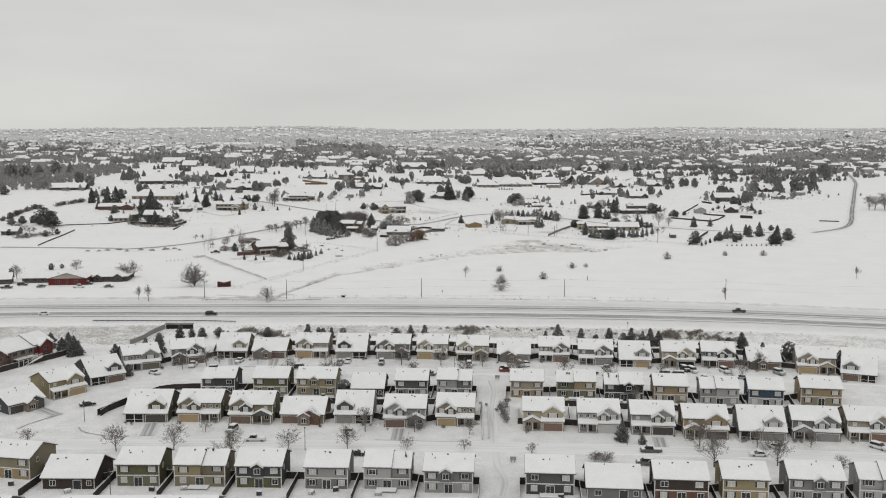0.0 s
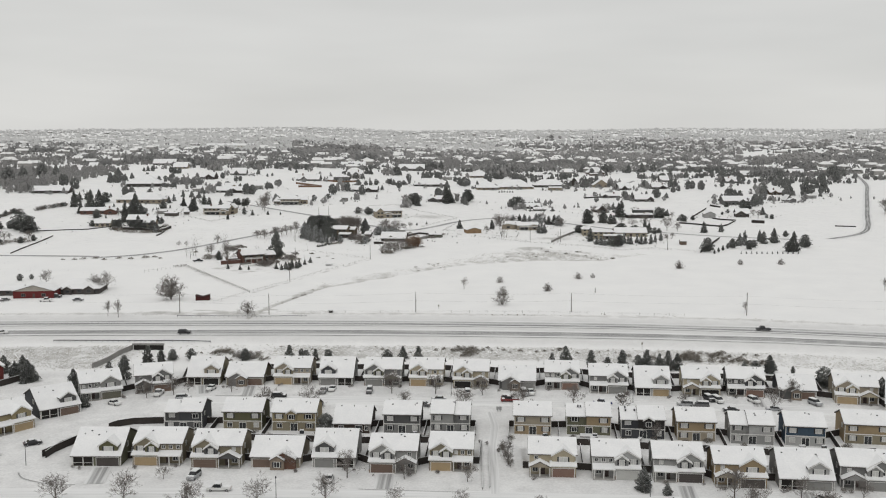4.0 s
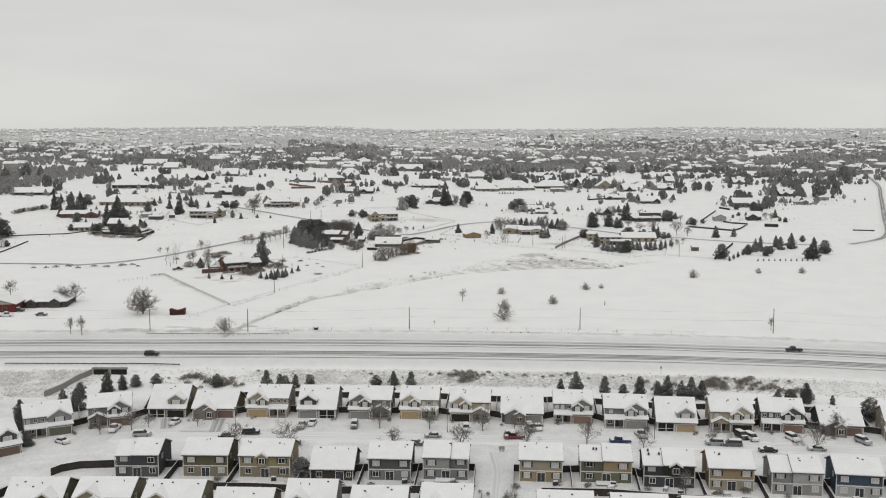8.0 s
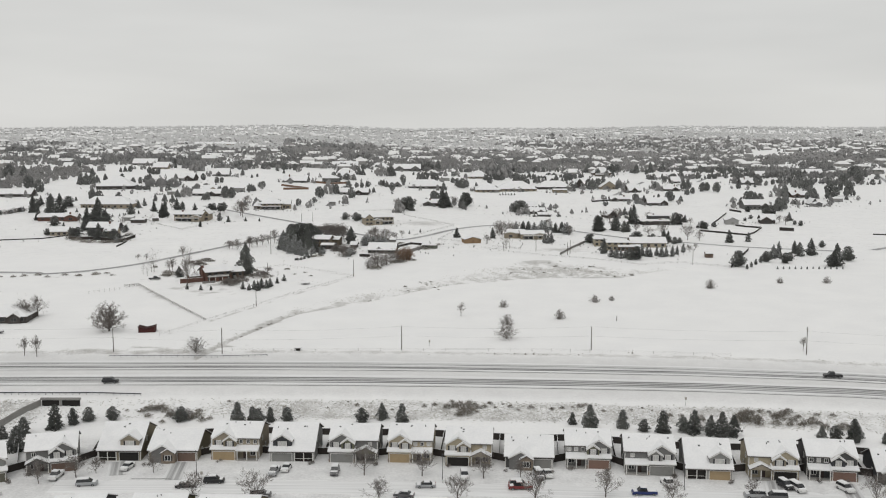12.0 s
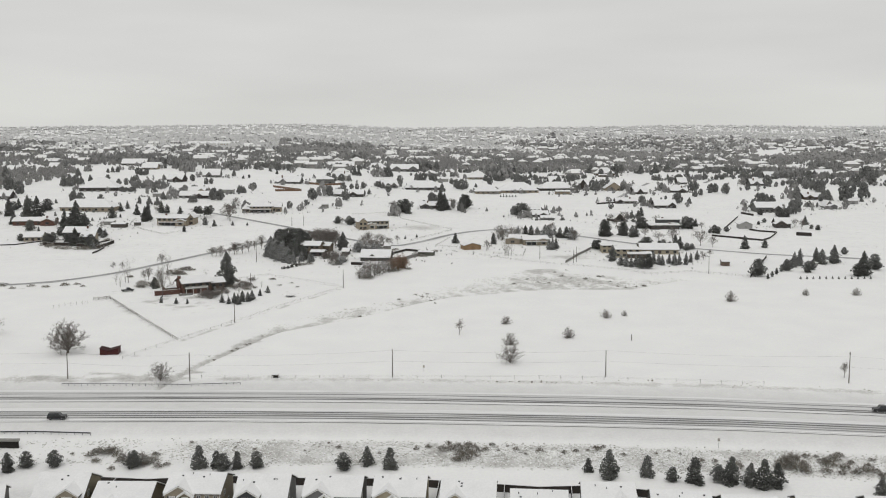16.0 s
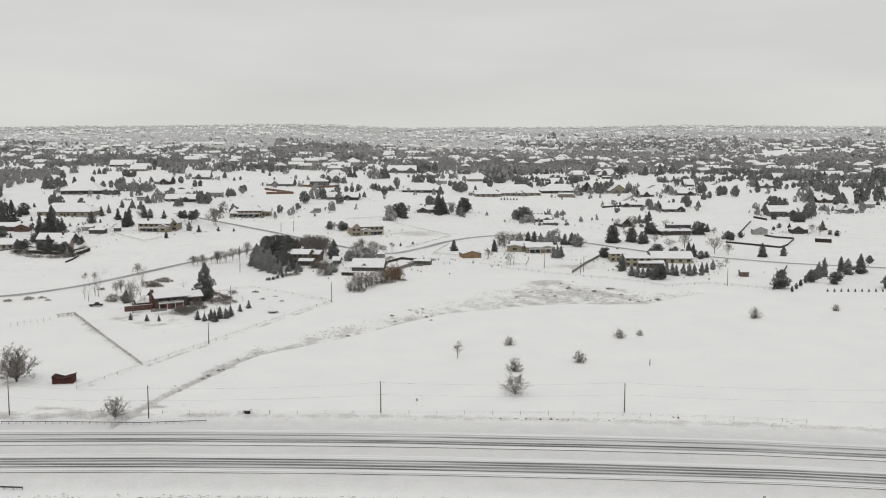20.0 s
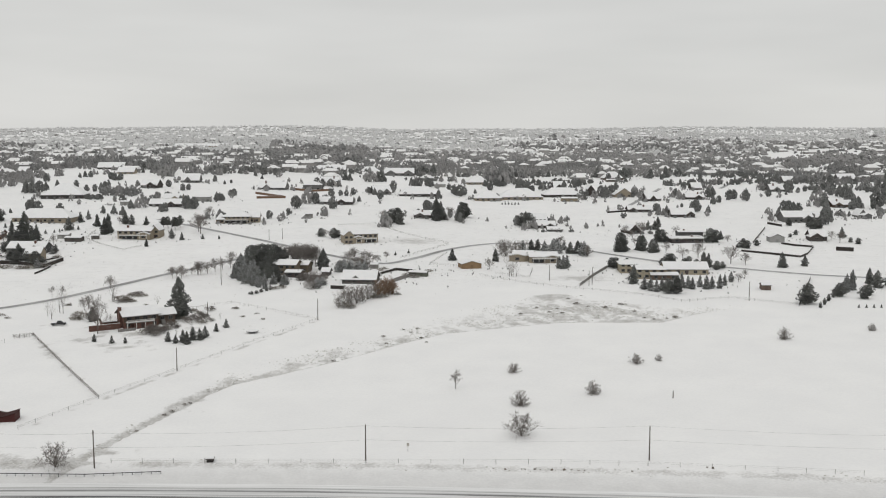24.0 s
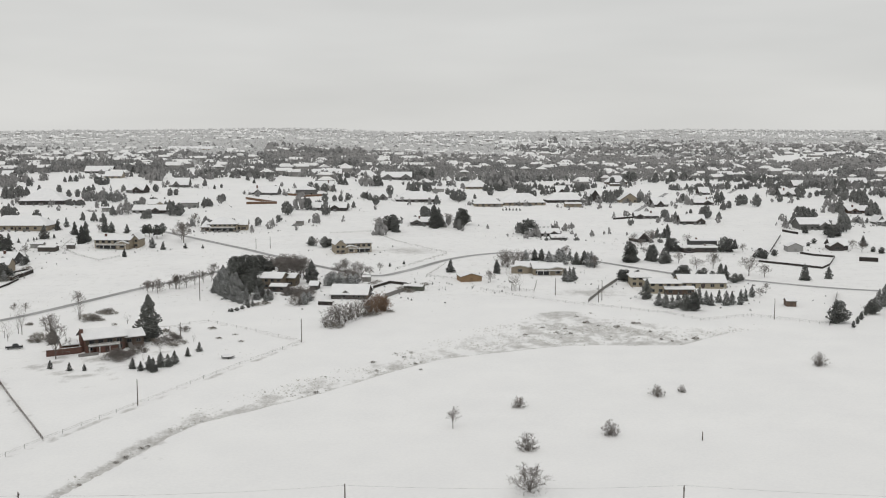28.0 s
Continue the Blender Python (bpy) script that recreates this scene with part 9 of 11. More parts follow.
woods("wood", (442.9, 2308.9, 7.5), (468.1, 2325.1, 9.3), (497.3, 2252.3, 9.7), (561.1, 2408.2, 7.4), (610.9, 2425.7, 9.2), (554.0, 2368.8, 7.2), (571.6, 2421.1, 8.2), (421.5, 2376.1, 8.3), (634.4, 2483.6, 9.9), (480.9, 2258.0, 7.3), (592.9, 2518.1, 7.0), (611.0, 2489.2, 10.5), (590.5, 2433.7, 6.8), (438.3, 2199.3, 10.3), (861.0, 3131.5, 14.2), (488.2, 2385.5, 10.5), (672.9, 2493.5, 9.9), (443.8, 2271.4, 9.7), (831.6, 2949.4, 8.6), (542.0, 2354.0, 7.9), (589.1, 2282.8, 9.9), (559.1, 2304.4, 8.0), (856.5, 3106.4, 11.2), (534.1, 2269.5, 9.4))
woods("wood", (567.3, 2272.7, 8.3), (639.6, 2557.0, 11.4), (414.7, 2212.5, 8.2), (610.8, 2270.1, 10.0), (831.0, 2992.5, 10.1), (835.4, 3029.1, 14.0), (618.1, 2269.9, 6.0), (408.5, 2321.2, 9.3), (581.1, 2270.4, 8.8), (575.0, 2519.2, 10.5), (910.8, 3205.6, 10.3), (552.2, 2359.1, 11.2), (458.7, 2358.6, 6.5), (565.2, 2403.5, 8.8), (689.3, 2425.8, 8.0), (547.8, 2366.7, 8.5), (426.6, 2349.4, 8.9), (539.9, 2408.8, 9.4), (445.1, 2259.6, 8.2), (602.4, 2491.2, 6.8), (454.5, 2391.1, 8.2), (420.8, 2297.1, 8.3), (484.1, 2447.0, 10.2), (574.1, 2388.0, 9.5))
woods("wood", (543.5, 2333.3, 9.3), (678.5, 2544.3, 7.2), (449.2, 2253.6, 9.9), (733.2, 2578.8, 12.4), (660.9, 2613.5, 11.2), (503.1, 2442.1, 8.3), (607.1, 2488.0, 11.3), (524.8, 2397.4, 8.6), (463.9, 2223.5, 7.7), (456.3, 2447.3, 9.7), (459.6, 2233.2, 7.9), (618.4, 2463.1, 8.6), (562.4, 2422.7, 6.9), (558.9, 2380.7, 9.9), (406.0, 2249.3, 9.0), (415.1, 2313.8, 7.5), (453.7, 2247.7, 7.9), (554.4, 2491.6, 8.5), (415.8, 2312.0, 7.8), (607.8, 2356.5, 8.0), (405.2, 2230.9, 10.2), (402.9, 2375.2, 8.8), (546.2, 2338.6, 6.7), (380.7, 2203.1, 7.6))
woods("wood", (630.3, 2383.1, 10.0), (565.3, 2332.7, 10.0), (474.7, 2309.1, 8.3), (640.3, 2341.4, 7.2), (477.6, 2306.0, 8.2), (430.0, 2379.3, 8.5), (566.9, 2506.5, 7.2), (415.5, 2252.7, 7.4), (403.9, 2298.8, 9.2), (598.9, 2526.1, 9.2), (681.6, 2434.4, 7.0), (498.6, 2402.0, 9.5), (548.9, 2349.3, 10.6), (456.5, 2295.8, 10.0), (479.1, 2428.3, 9.3), (621.9, 2360.1, 7.8), (410.9, 2404.9, 8.5), (857.8, 2998.4, 9.0), (673.7, 2600.1, 9.1), (515.3, 2426.1, 7.6), (483.1, 2287.2, 6.9), (587.6, 2374.8, 7.3), (621.4, 2395.0, 7.8), (409.6, 2294.8, 7.3))
woods("wood", (489.4, 2281.8, 6.6), (415.0, 2317.8, 7.9), (404.5, 2301.5, 10.7), (537.9, 2247.9, 10.6), (393.8, 2270.3, 8.5), (538.2, 2366.9, 8.0), (548.8, 2485.1, 9.1), (607.4, 2463.8, 10.2), (515.5, 2379.3, 6.4), (447.7, 2444.3, 10.3), (676.0, 2444.1, 6.6), (719.4, 2605.3, 8.6), (644.1, 2355.6, 10.0), (470.7, 2421.2, 10.4), (616.9, 2529.8, 7.5), (477.5, 2294.4, 10.6), (437.2, 2229.0, 7.4), (542.9, 2262.8, 7.9), (508.4, 2369.3, 7.0), (458.9, 2249.3, 8.3), (470.8, 2351.0, 10.0), (493.7, 2293.2, 9.1), (584.2, 2390.1, 8.9), (586.9, 2328.8, 10.7))
woods("wood", (458.5, 2311.5, 10.1), (436.3, 2301.8, 6.1), (468.4, 2328.9, 9.0), (614.2, 2409.9, 7.5), (640.0, 2445.2, 7.7), (653.3, 2406.4, 7.3))
woods("wood", (254.2, 2592.9, 7.0), (436.0, 2817.5, 9.8), (170.9, 2513.4, 8.0), (401.3, 2776.3, 9.0), (344.0, 2594.6, 6.1), (202.6, 2412.9, 8.7), (243.5, 2700.0, 6.7), (407.9, 2559.7, 10.4), (320.6, 2676.7, 7.5), (328.8, 2537.2, 9.3), (233.3, 2720.5, 11.4), (195.8, 2629.3, 9.0), (272.5, 2568.7, 10.4), (203.1, 2495.2, 6.6), (291.7, 2746.2, 6.9), (408.9, 2693.8, 8.2), (290.4, 2715.0, 10.6), (230.8, 2671.2, 10.9), (342.3, 2585.4, 9.9), (219.2, 2516.0, 6.8), (433.6, 2642.5, 9.6), (229.9, 2608.6, 8.5), (278.5, 2560.3, 9.4), (268.5, 2583.4, 5.6))
woods("wood", (209.1, 2663.7, 8.1), (248.2, 2670.4, 7.5), (251.7, 2541.8, 8.3), (326.9, 2588.3, 9.1), (358.1, 2702.0, 7.1), (367.3, 2692.7, 8.2), (421.0, 2800.7, 8.0), (164.1, 2436.1, 6.7), (155.4, 2481.6, 9.0), (268.8, 2530.6, 10.4), (256.7, 2676.9, 6.7), (227.6, 2657.4, 6.1), (150.1, 2634.4, 8.5), (201.9, 2436.9, 9.4), (371.6, 2726.3, 11.6), (151.4, 2430.0, 5.8), (184.9, 2631.5, 7.6), (182.1, 2437.3, 8.2), (237.7, 2609.4, 6.7), (395.6, 2577.4, 10.3), (426.7, 2708.4, 11.5), (335.5, 2715.0, 8.4), (349.4, 2717.0, 6.6), (271.9, 2693.1, 8.5))
woods("wood", (395.7, 2672.1, 11.4), (436.4, 2778.6, 10.7), (358.8, 2724.8, 8.8), (429.7, 2619.0, 8.0), (276.0, 2736.5, 6.6), (205.4, 2693.1, 10.0), (424.1, 2562.7, 9.2), (320.2, 2514.4, 10.6), (383.6, 2603.6, 9.0), (401.3, 2784.9, 11.0), (324.1, 2699.1, 8.7), (303.3, 2584.6, 5.8), (330.8, 2621.8, 6.4), (220.5, 2654.8, 5.8), (156.7, 2443.9, 7.1), (380.9, 2674.1, 7.3), (369.0, 2553.9, 7.9), (280.1, 2544.5, 9.2), (423.3, 2773.5, 7.7), (371.2, 2534.3, 10.6), (212.0, 2700.3, 9.8), (188.5, 2680.6, 7.8), (277.4, 2596.4, 8.3), (230.9, 2593.0, 9.6))
woods("wood", (375.9, 2714.3, 8.1), (351.3, 2703.3, 10.7), (144.8, 2473.3, 8.8), (317.0, 2592.4, 8.7), (246.2, 2589.9, 11.0), (186.2, 2641.1, 11.1), (412.5, 2693.4, 7.2), (388.6, 2773.6, 8.6), (169.0, 2690.0, 8.3), (233.7, 2729.7, 9.9), (182.1, 2626.7, 10.4), (349.7, 2714.8, 8.0), (394.8, 2546.5, 6.4), (262.1, 2617.7, 6.0), (270.0, 2714.7, 10.5), (443.0, 2792.2, 6.9), (222.4, 2498.7, 5.7), (175.5, 2488.8, 5.9), (307.6, 2695.0, 7.5), (321.1, 2516.3, 10.6), (394.4, 2696.6, 7.1), (453.2, 2743.7, 9.7), (225.2, 2459.1, 8.3), (300.7, 2551.8, 8.6))
woods("wood", (300.7, 2671.7, 6.9), (149.3, 2441.0, 10.2), (260.1, 2657.6, 6.6), (429.5, 2758.5, 11.2), (322.0, 2733.2, 6.4), (296.1, 2679.2, 5.7), (372.9, 2627.8, 8.1), (346.9, 2756.6, 8.8), (203.4, 2657.6, 8.3), (189.8, 2547.8, 5.6), (454.8, 2736.7, 9.7), (260.5, 2664.3, 9.6), (225.9, 2544.8, 7.0), (248.5, 2597.3, 6.3))
grow("pine", (-204.2, 845.9, 7.5), (-191.4, 867.4, 8.9), (-193.5, 898.2, 6.7), (-177.7, 883.1, 8.7), (-129.0, 813.1, 4.9), (-113.1, 837.4, 4.8), (-101.3, 842.1, 3.4), (-91.3, 842.8, 2.7), (-197.5, 818.8, 9.8), (22.5, 927.2, 12.3), (50.5, 768.8, 7.0), (26.6, 794.2, 2.5), (18.9, 786.6, 2.5), wide=1.25)
grow("cone", (-201.4, 853.3, 2.8), (-197.3, 857.4, 2.1), (-195.4, 861.3, 2.1), (-194.4, 863.3, 1.8), (-186.2, 869.9, 2.8))
grow("open", (-131.1, 880.2, 8.7), (-125.2, 874.4, 9.4), (-124.3, 885.4, 8.8), (-134.3, 882.0, 8.0), wide=0.88)
grow("frost", (-205.4, 917.0, 5.4), (-192.2, 912.1, 6.8), (-120.5, 842.7, 6.8), (-180.6, 793.8, 7.2), (-35.1, 687.9, 5.1), (-33.6, 691.9, 4.1), (-35.8, 761.3, 8.3), (-41.5, 786.0, 5.6), (-43.6, 779.2, 6.1), (-9.4, 729.7, 6.4), (-5.1, 724.7, 6.4), (-1.3, 729.4, 5.6), (-12.0, 739.7, 4.3), wide=1)
grow("bare", (-109.1, 869.8, 13.6), (-167.3, 897.5, 5.2), (-184.1, 816.1, 7.1), (-81.1, 723.0, 7.7), (-77.0, 725.9, 7.2), (-74.5, 733.5, 7.8), (-72.0, 741.4, 6.3), (-93.8, 719.0, 5.4), (-90.8, 717.4, 5.4), (-87.4, 717.3, 7.0), (-113.8, 683.7, 7.0), (-136.3, 670.8, 4.3), (-131.6, 670.6, 4.3), (-30.8, 769.3, 7.9), (-26.4, 753.3, 8.2), (-26.4, 786.1, 6.2), (2.4, 739.2, 5.1), (-4.5, 769.1, 7.9), (5.0, 746.0, 9.8), (1.2, 756.0, 8.9), (8.9, 759.1, 5.4), (13.6, 772.4, 4.9), wide=1.05)
grow("bare", (-25.8, 856.8, 5.7), (-68.5, 744.6, 6.9), (-84.3, 723.1, 4.4), (-35.4, 779.2, 7.4), wide=1.05)
grow("round", (-29.0, 858.7, 6.0), (-20.4, 852.9, 7.0), (-17.9, 857.6, 5.0), (-14.6, 853.4, 3.9), (111.7, 929.6, 10.8), (115.2, 926.4, 11.2), wide=1.1)
grow("shrub", (-16.4, 706.1, 2.6), (-20.2, 707.9, 2.1), (-22.2, 703.3, 2.5), (-20.9, 709.6, 2.3), (-18.1, 710.3, 2.4), (-19.2, 699.6, 3.2), (-17.0, 714.8, 3.0), wide=1.4)
grow("pine", (74.7, 765.1, 7.6), (202.5, 907.8, 7.0), (208.6, 922.6, 8.0), (187.8, 845.9, 10.6), (133.1, 688.2, 9.6), (181.6, 731.9, 10.0), (186.3, 739.0, 8.1), (316.0, 861.0, 7.3), (226.1, 737.0, 8.7), (240.4, 742.0, 6.5), (231.5, 854.2, 6.1), wide=1.25)
grow("round", (135.7, 737.8, 6.4), (134.6, 741.5, 5.8), (136.9, 732.3, 5.1), (144.8, 750.5, 4.1), (188.8, 840.9, 9.1), (219.5, 839.6, 9.8), (222.9, 839.4, 8.8), (232.9, 815.4, 6.1), (233.5, 810.9, 5.4), (243.7, 821.8, 4.1), (229.6, 815.6, 2.7), (307.3, 927.9, 5.7), (314.3, 903.2, 7.8), (320.8, 908.9, 7.1), (318.6, 918.1, 8.0), (290.7, 875.5, 3.7), (281.4, 862.4, 2.9), (311.5, 828.3, 4.2), wide=1.1)
grow("round", (310.0, 835.7, 3.5), (167.3, 749.4, 6.8), (170.1, 752.8, 6.3), (164.1, 749.6, 4.1), (176.5, 749.0, 4.2), (179.9, 752.4, 4.8), (182.8, 748.6, 3.6), (187.9, 729.8, 5.1), (192.6, 735.0, 4.0), wide=1.1)
grow("frost", (105.8, 739.3, 6.9), (107.7, 737.4, 7.8), (110.6, 742.7, 7.0), (134.3, 671.8, 6.5), (150.0, 671.1, 7.0), (155.7, 673.5, 6.5), (162.4, 677.1, 6.1), wide=0.95)
grow("frost", (136.3, 667.8, 6.7), (138.5, 665.2, 6.4), (141.6, 667.6, 6.9), (144.5, 664.9, 5.9), (153.4, 676.2, 7.8), (156.8, 670.8, 6.0), (163.4, 670.5, 7.0), (166.7, 672.9, 6.3), (170.4, 672.8, 7.0), (175.5, 680.6, 5.9), (181.8, 690.2, 5.8), (202.3, 649.8, 6.5), (225.8, 661.0, 8.9), (230.7, 665.9, 10.0), wide=0.85)
grow("bare", (68.4, 737.1, 6.9), (174.4, 880.5, 7.5), (185.3, 880.0, 9.7), (169.3, 832.1, 4.8), (210.5, 884.5, 6.4), (231.4, 839.1, 5.6), (303.1, 848.5, 6.5), (302.0, 833.6, 7.7), (179.2, 796.1, 6.5), (182.8, 774.0, 8.1), (192.2, 775.5, 10.3), (203.5, 753.1, 10.8), (209.6, 747.3, 7.7), (185.6, 690.0, 5.2), (194.0, 704.6, 4.3), (173.8, 856.6, 6.5), wide=1.15)
grow("round", (196.8, 623.0, 3.0), (201.5, 629.7, 3.3), (207.0, 637.9, 3.6), (212.9, 646.4, 4.0), (219.1, 655.3, 4.3), (224.9, 663.2, 4.6), wide=0.6)
# plots beyond the field, buildings
country_house(-142.2, 837.4, -6, 21.0, 12.5, 5.2, 7.3, (0.4, 0.345, 0.265), "tan two-storey", storeys=2, deck=True, wins=6)
country_house(-131.1, 841.9, -6, 5.8, 10.5, 5.2, 8.2, (0.4, 0.345, 0.265), "tan gabled", storeys=2, wins=2, roof='cross')
country_house(-90.9, 909.1, 3, 18.8, 14.5, 4.76, 8.87, (0.4, 0.345, 0.265), "tan", storeys=2, deck=True, wins=6, roof='hip')
country_house(-101.6, 907.4, 3, 5.7, 11.5, 2.79, 6.855, (0.4, 0.345, 0.265), "tan low", wins=2, roof='hip')
country_house(-79.5, 916.2, 3, 7.3, 11.5, 3.77, 6.965, (0.4, 0.345, 0.265), "tan", wins=2)
country_house(-9.6, 828.2, 14, 5.9, 11.5, 5.6, 8, (0.4, 0.345, 0.265), "tan gabled", storeys=2, wins=2, roof='cross')
country_house(0.5, 835.1, 14, 15.5, 11.5, 5.4, 6.9, (0.4, 0.345, 0.265), "tan", storeys=2, deck=True, wins=5)
country_house(-247.0, 1025.0, 5, 32.6, 25.5, 3.12, 11.79, (0.09, 0.08, 0.075), "dark brown", wins=9, roof='hip')
country_house(-217.7, 893.4, -3, 39.4, 17.5, 3.2, 8.9, (0.4, 0.345, 0.265), "tan", wins=8, roof='hip')
country_house(-156.7, 988.3, -2, 25.8, 13.5, 2.3, 5.6, (0.09, 0.08, 0.075), "dark brown low", wins=6)
country_house(-160.7, 1029.1, 0, 14.3, 11.5, 2.46, 5.52, (0.45, 0.4, 0.32), "beige", wins=3)
country_house(-181.9, 1208.2, 0, 16.4, 14.5, 2.46, 8.52, (0.2, 0.2, 0.195), "grey", wins=3)
country_house(-205.5, 1136.7, -12, 15.7, 12.5, 2.62, 7.54, (0.09, 0.08, 0.075), "dark brown", wins=3, wings=((0.4, 7, 3, 3.2, 5.6),))
country_house(-97.1, 1160.4, -8, 25.9, 15.5, 1.97, 7.265, (0.2, 0.2, 0.195), "pale grey", wins=3)
country_house(-59.6, 1168.5, 0, 17.1, 17.5, 5.08, 8.71, (0.2, 0.2, 0.195), "grey", wins=3, roof='hip')
country_house(-45.7, 1223.5, 0, 18.4, 13.5, 3.77, 9.065, (0.62, 0.61, 0.58), "white", storeys=2, wins=4)
country_house(-29.9, 1043.2, -4, 27.4, 13.5, 2.3, 5.9, (0.09, 0.08, 0.075), "dark brown low", wins=6)
country_house(8.3, 1147.7, 18, 16.6, 14.5, 2.3, 8, (0.2, 0.2, 0.195), "grey", wins=2)
country_house(42.3, 1137.9, 3, 37.1, 19.5, 2.46, 9.12, (0.09, 0.08, 0.075), "dark brown", wins=6, roof='hip')
country_house(-57.5, 1442.8, 0, 34.3, 17.5, 2.3, 7.4, (0.09, 0.08, 0.075), "dark brown", wins=4)
country_house(-10.1, 1415.9, 0, 26.0, 16.5, 2.46, 9.12, (0.2, 0.2, 0.195), "grey", wins=3, roof='hip')
country_house(25.6, 1403.9, 0, 34.6, 17.5, 3.28, 9.01, (0.2, 0.2, 0.195), "grey", wins=4, wings=((-0.6, 10, 3, 4, 7), (0.6, 10, 3, 4, 7)))
country_house(110.6, 1300.5, 0, 24.0, 16.5, 2.46, 9.12, (0.45, 0.4, 0.32), "beige", wins=4, roof='hip')
country_house(104.4, 1113.6, 0, 24.8, 21.5, 2.62, 9.04, (0.4, 0.345, 0.265), "tan", wins=5, roof='hip')
country_house(135.6, 1123.0, 2, 40.5, 25.5, 2.62, 10.24, (0.4, 0.345, 0.265), "tan", wins=7, roof='hip')
country_house(178.4, 1147.5, 3, 35.0, 17.5, 2.46, 8.82, (0.09, 0.08, 0.075), "dark brown", wins=6, roof='hip')
country_house(208.0, 1162.8, 0, 9.5, 14.5, 4.1, 10.1, (0.09, 0.08, 0.075), "dark brown", wins=2, roof='cross')
country_house(190.2, 1229.0, 0, 14.1, 15.5, 2.62, 8.44, (0.09, 0.08, 0.075), "dark brown", wins=2)
country_house(272.6, 1354.7, 0, 22.9, 14.5, 2.79, 9.855, (0.15, 0.11, 0.085), "brown", wins=3, roof='hip')
country_house(236.4, 1145.3, 0, 18.1, 13.5, 2.46, 8.52, (0.4, 0.345, 0.265), "tan barn-like", wins=2, roof='cross')
country_house(219.5, 1019.1, -2, 18.7, 10.5, 2.13, 4.785, (0.09, 0.08, 0.075), "dark open-fronted", wins=4)
country_house(255.3, 1108.5, 12, 13.9, 13.5, 2.13, 7.485, (0.09, 0.08, 0.075), "dark brown", wins=2)
country_house(123.3, 932.2, 0, 12.1, 12.5, 4.1, 8.6, (0.62, 0.61, 0.58), "white", storeys=2, wins=4)
country_house(123.6, 920.0, 0, 20.0, 8.5, 1.97, 4.565, (0.09, 0.08, 0.075), "dark brown low", wins=5)
country_house(130.1, 899.2, 0, 10.4, 7.5, 1.6, 3.1, (0.2, 0.2, 0.195), "grey low", wins=2)
country_house(89.8, 764.9, -10, 11.2, 11.5, 3.4, 5.3, (0.36, 0.31, 0.235), "tan", wins=3, wings=((-0.55, 9, 1.2, 3.3, 4.2),))
country_house(100.8, 759.3, 2, 15.8, 11.5, 3.4, 5.3, (0.36, 0.31, 0.235), "tan", wins=4, wings=((0.55, 9, 1.2, 3.3, 4.2),), deck=True)
country_house(138.8, 720.2, -6, 8.9, 12.5, 4.6, 6.4, (0.46, 0.41, 0.31), "tan", storeys=2, wins=3, roof='hip')
country_house(145.0, 700.8, -5, 14.5, 13.5, 4.8, 6.6, (0.46, 0.41, 0.31), "tan", storeys=2, wins=4, roof='hip')
country_house(167.1, 713.9, -5, 22.0, 13.5, 2.8, 5.6, (0.46, 0.41, 0.31), "tan", wins=5)
# Brown walls put the darkness beneath a lean-to porch into colour.
country_house(151.2, 697.5, -5, 12.9, 6.5, 2.5, 3.3, (0.15, 0.11, 0.085), "brown porch-like", wins=3)
country_house(204.1, 837.8, -4, 21.1, 11.5, 2.8, 3.6, (0.09, 0.08, 0.075), "dark brown", wins=5)
country_house(209.1, 845.0, -4, 15.8, 9.5, 6, 6.6, (0.12, 0.12, 0.12), "dark grey", storeys=1, wins=4)
country_house(182.7, 885.7, 20, 8.8, 10.5, 2.4, 6, (0.09, 0.08, 0.075), "dark brown", wins=2, roof='cross')
country_house(245.0, 982.8, -3, 18.2, 13.5, 2.3, 6.5, (0.09, 0.08, 0.075), "dark brown", wins=4)
country_house(322.0, 946.5, -3, 21.5, 15.5, 4.1, 8, (0.2, 0.2, 0.195), "grey", wins=6)
country_house(341.9, 958.9, -3, 9.9, 12.5, 2.46, 6.42, (0.2, 0.2, 0.195), "grey", wins=2)
country_house(292.8, 843.9, -8, 10.4, 11.5, 3, 6.6, (0.09, 0.08, 0.075), "dark brown", wins=2, wings=((-0.4, 8, 3, 2.9, 5.4),))
country_house(384.9, 974.2, 0, 6.4, 11.5, 2.13, 6.585, (0.2, 0.2, 0.195), "grey", wins=1, roof='cross')
country_house(404.9, 1047.4, 4, 22.4, 13.5, 2.46, 5.82, (0.15, 0.11, 0.085), "brown", wins=5)
country_house(408.0, 1202.5, 0, 16.7, 13.5, 2.3, 7.1, (0.2, 0.2, 0.195), "grey", wins=3)
country_house(463.3, 1308.9, 0, 14.9, 13.5, 2.3, 7.4, (0.09, 0.08, 0.075), "dark brown", wins=2)
country_house(297.2, 1122.1, -4, 17.2, 12.5, 2.13, 5.685, (0.09, 0.08, 0.075), "dark brown", wins=3)
country_house(330.8, 1224.0, 0, 10.2, 12.5, 2.13, 7.185, (0.09, 0.08, 0.075), "dark brown", wins=2)
country_house(542.6, 1337.9, 0, 20.5, 14.5, 2.46, 7.92, (0.2, 0.2, 0.195), "grey", wins=3)
country_house(-322.6, 1992.9, 0, 91.6, 29.5, 4.1, 8, (0.45, 0.4, 0.32), "long beige flat-topped", wins=12)
country_house(-381.8, 1309.7, 0, 10.5, 14.5, 2.46, 7.62, (0.09, 0.08, 0.075), "dark brown", wins=2)
country_house(-310.2, 1388.7, 0, 30.0, 16.5, 2.3, 7.7, (0.09, 0.08, 0.075), "dark brown", wins=4)
country_house(-177.4, 762.8, 4, 8.1, 11.5, 5, 7.7, (0.4, 0.345, 0.265), "tan", storeys=2, wins=3)
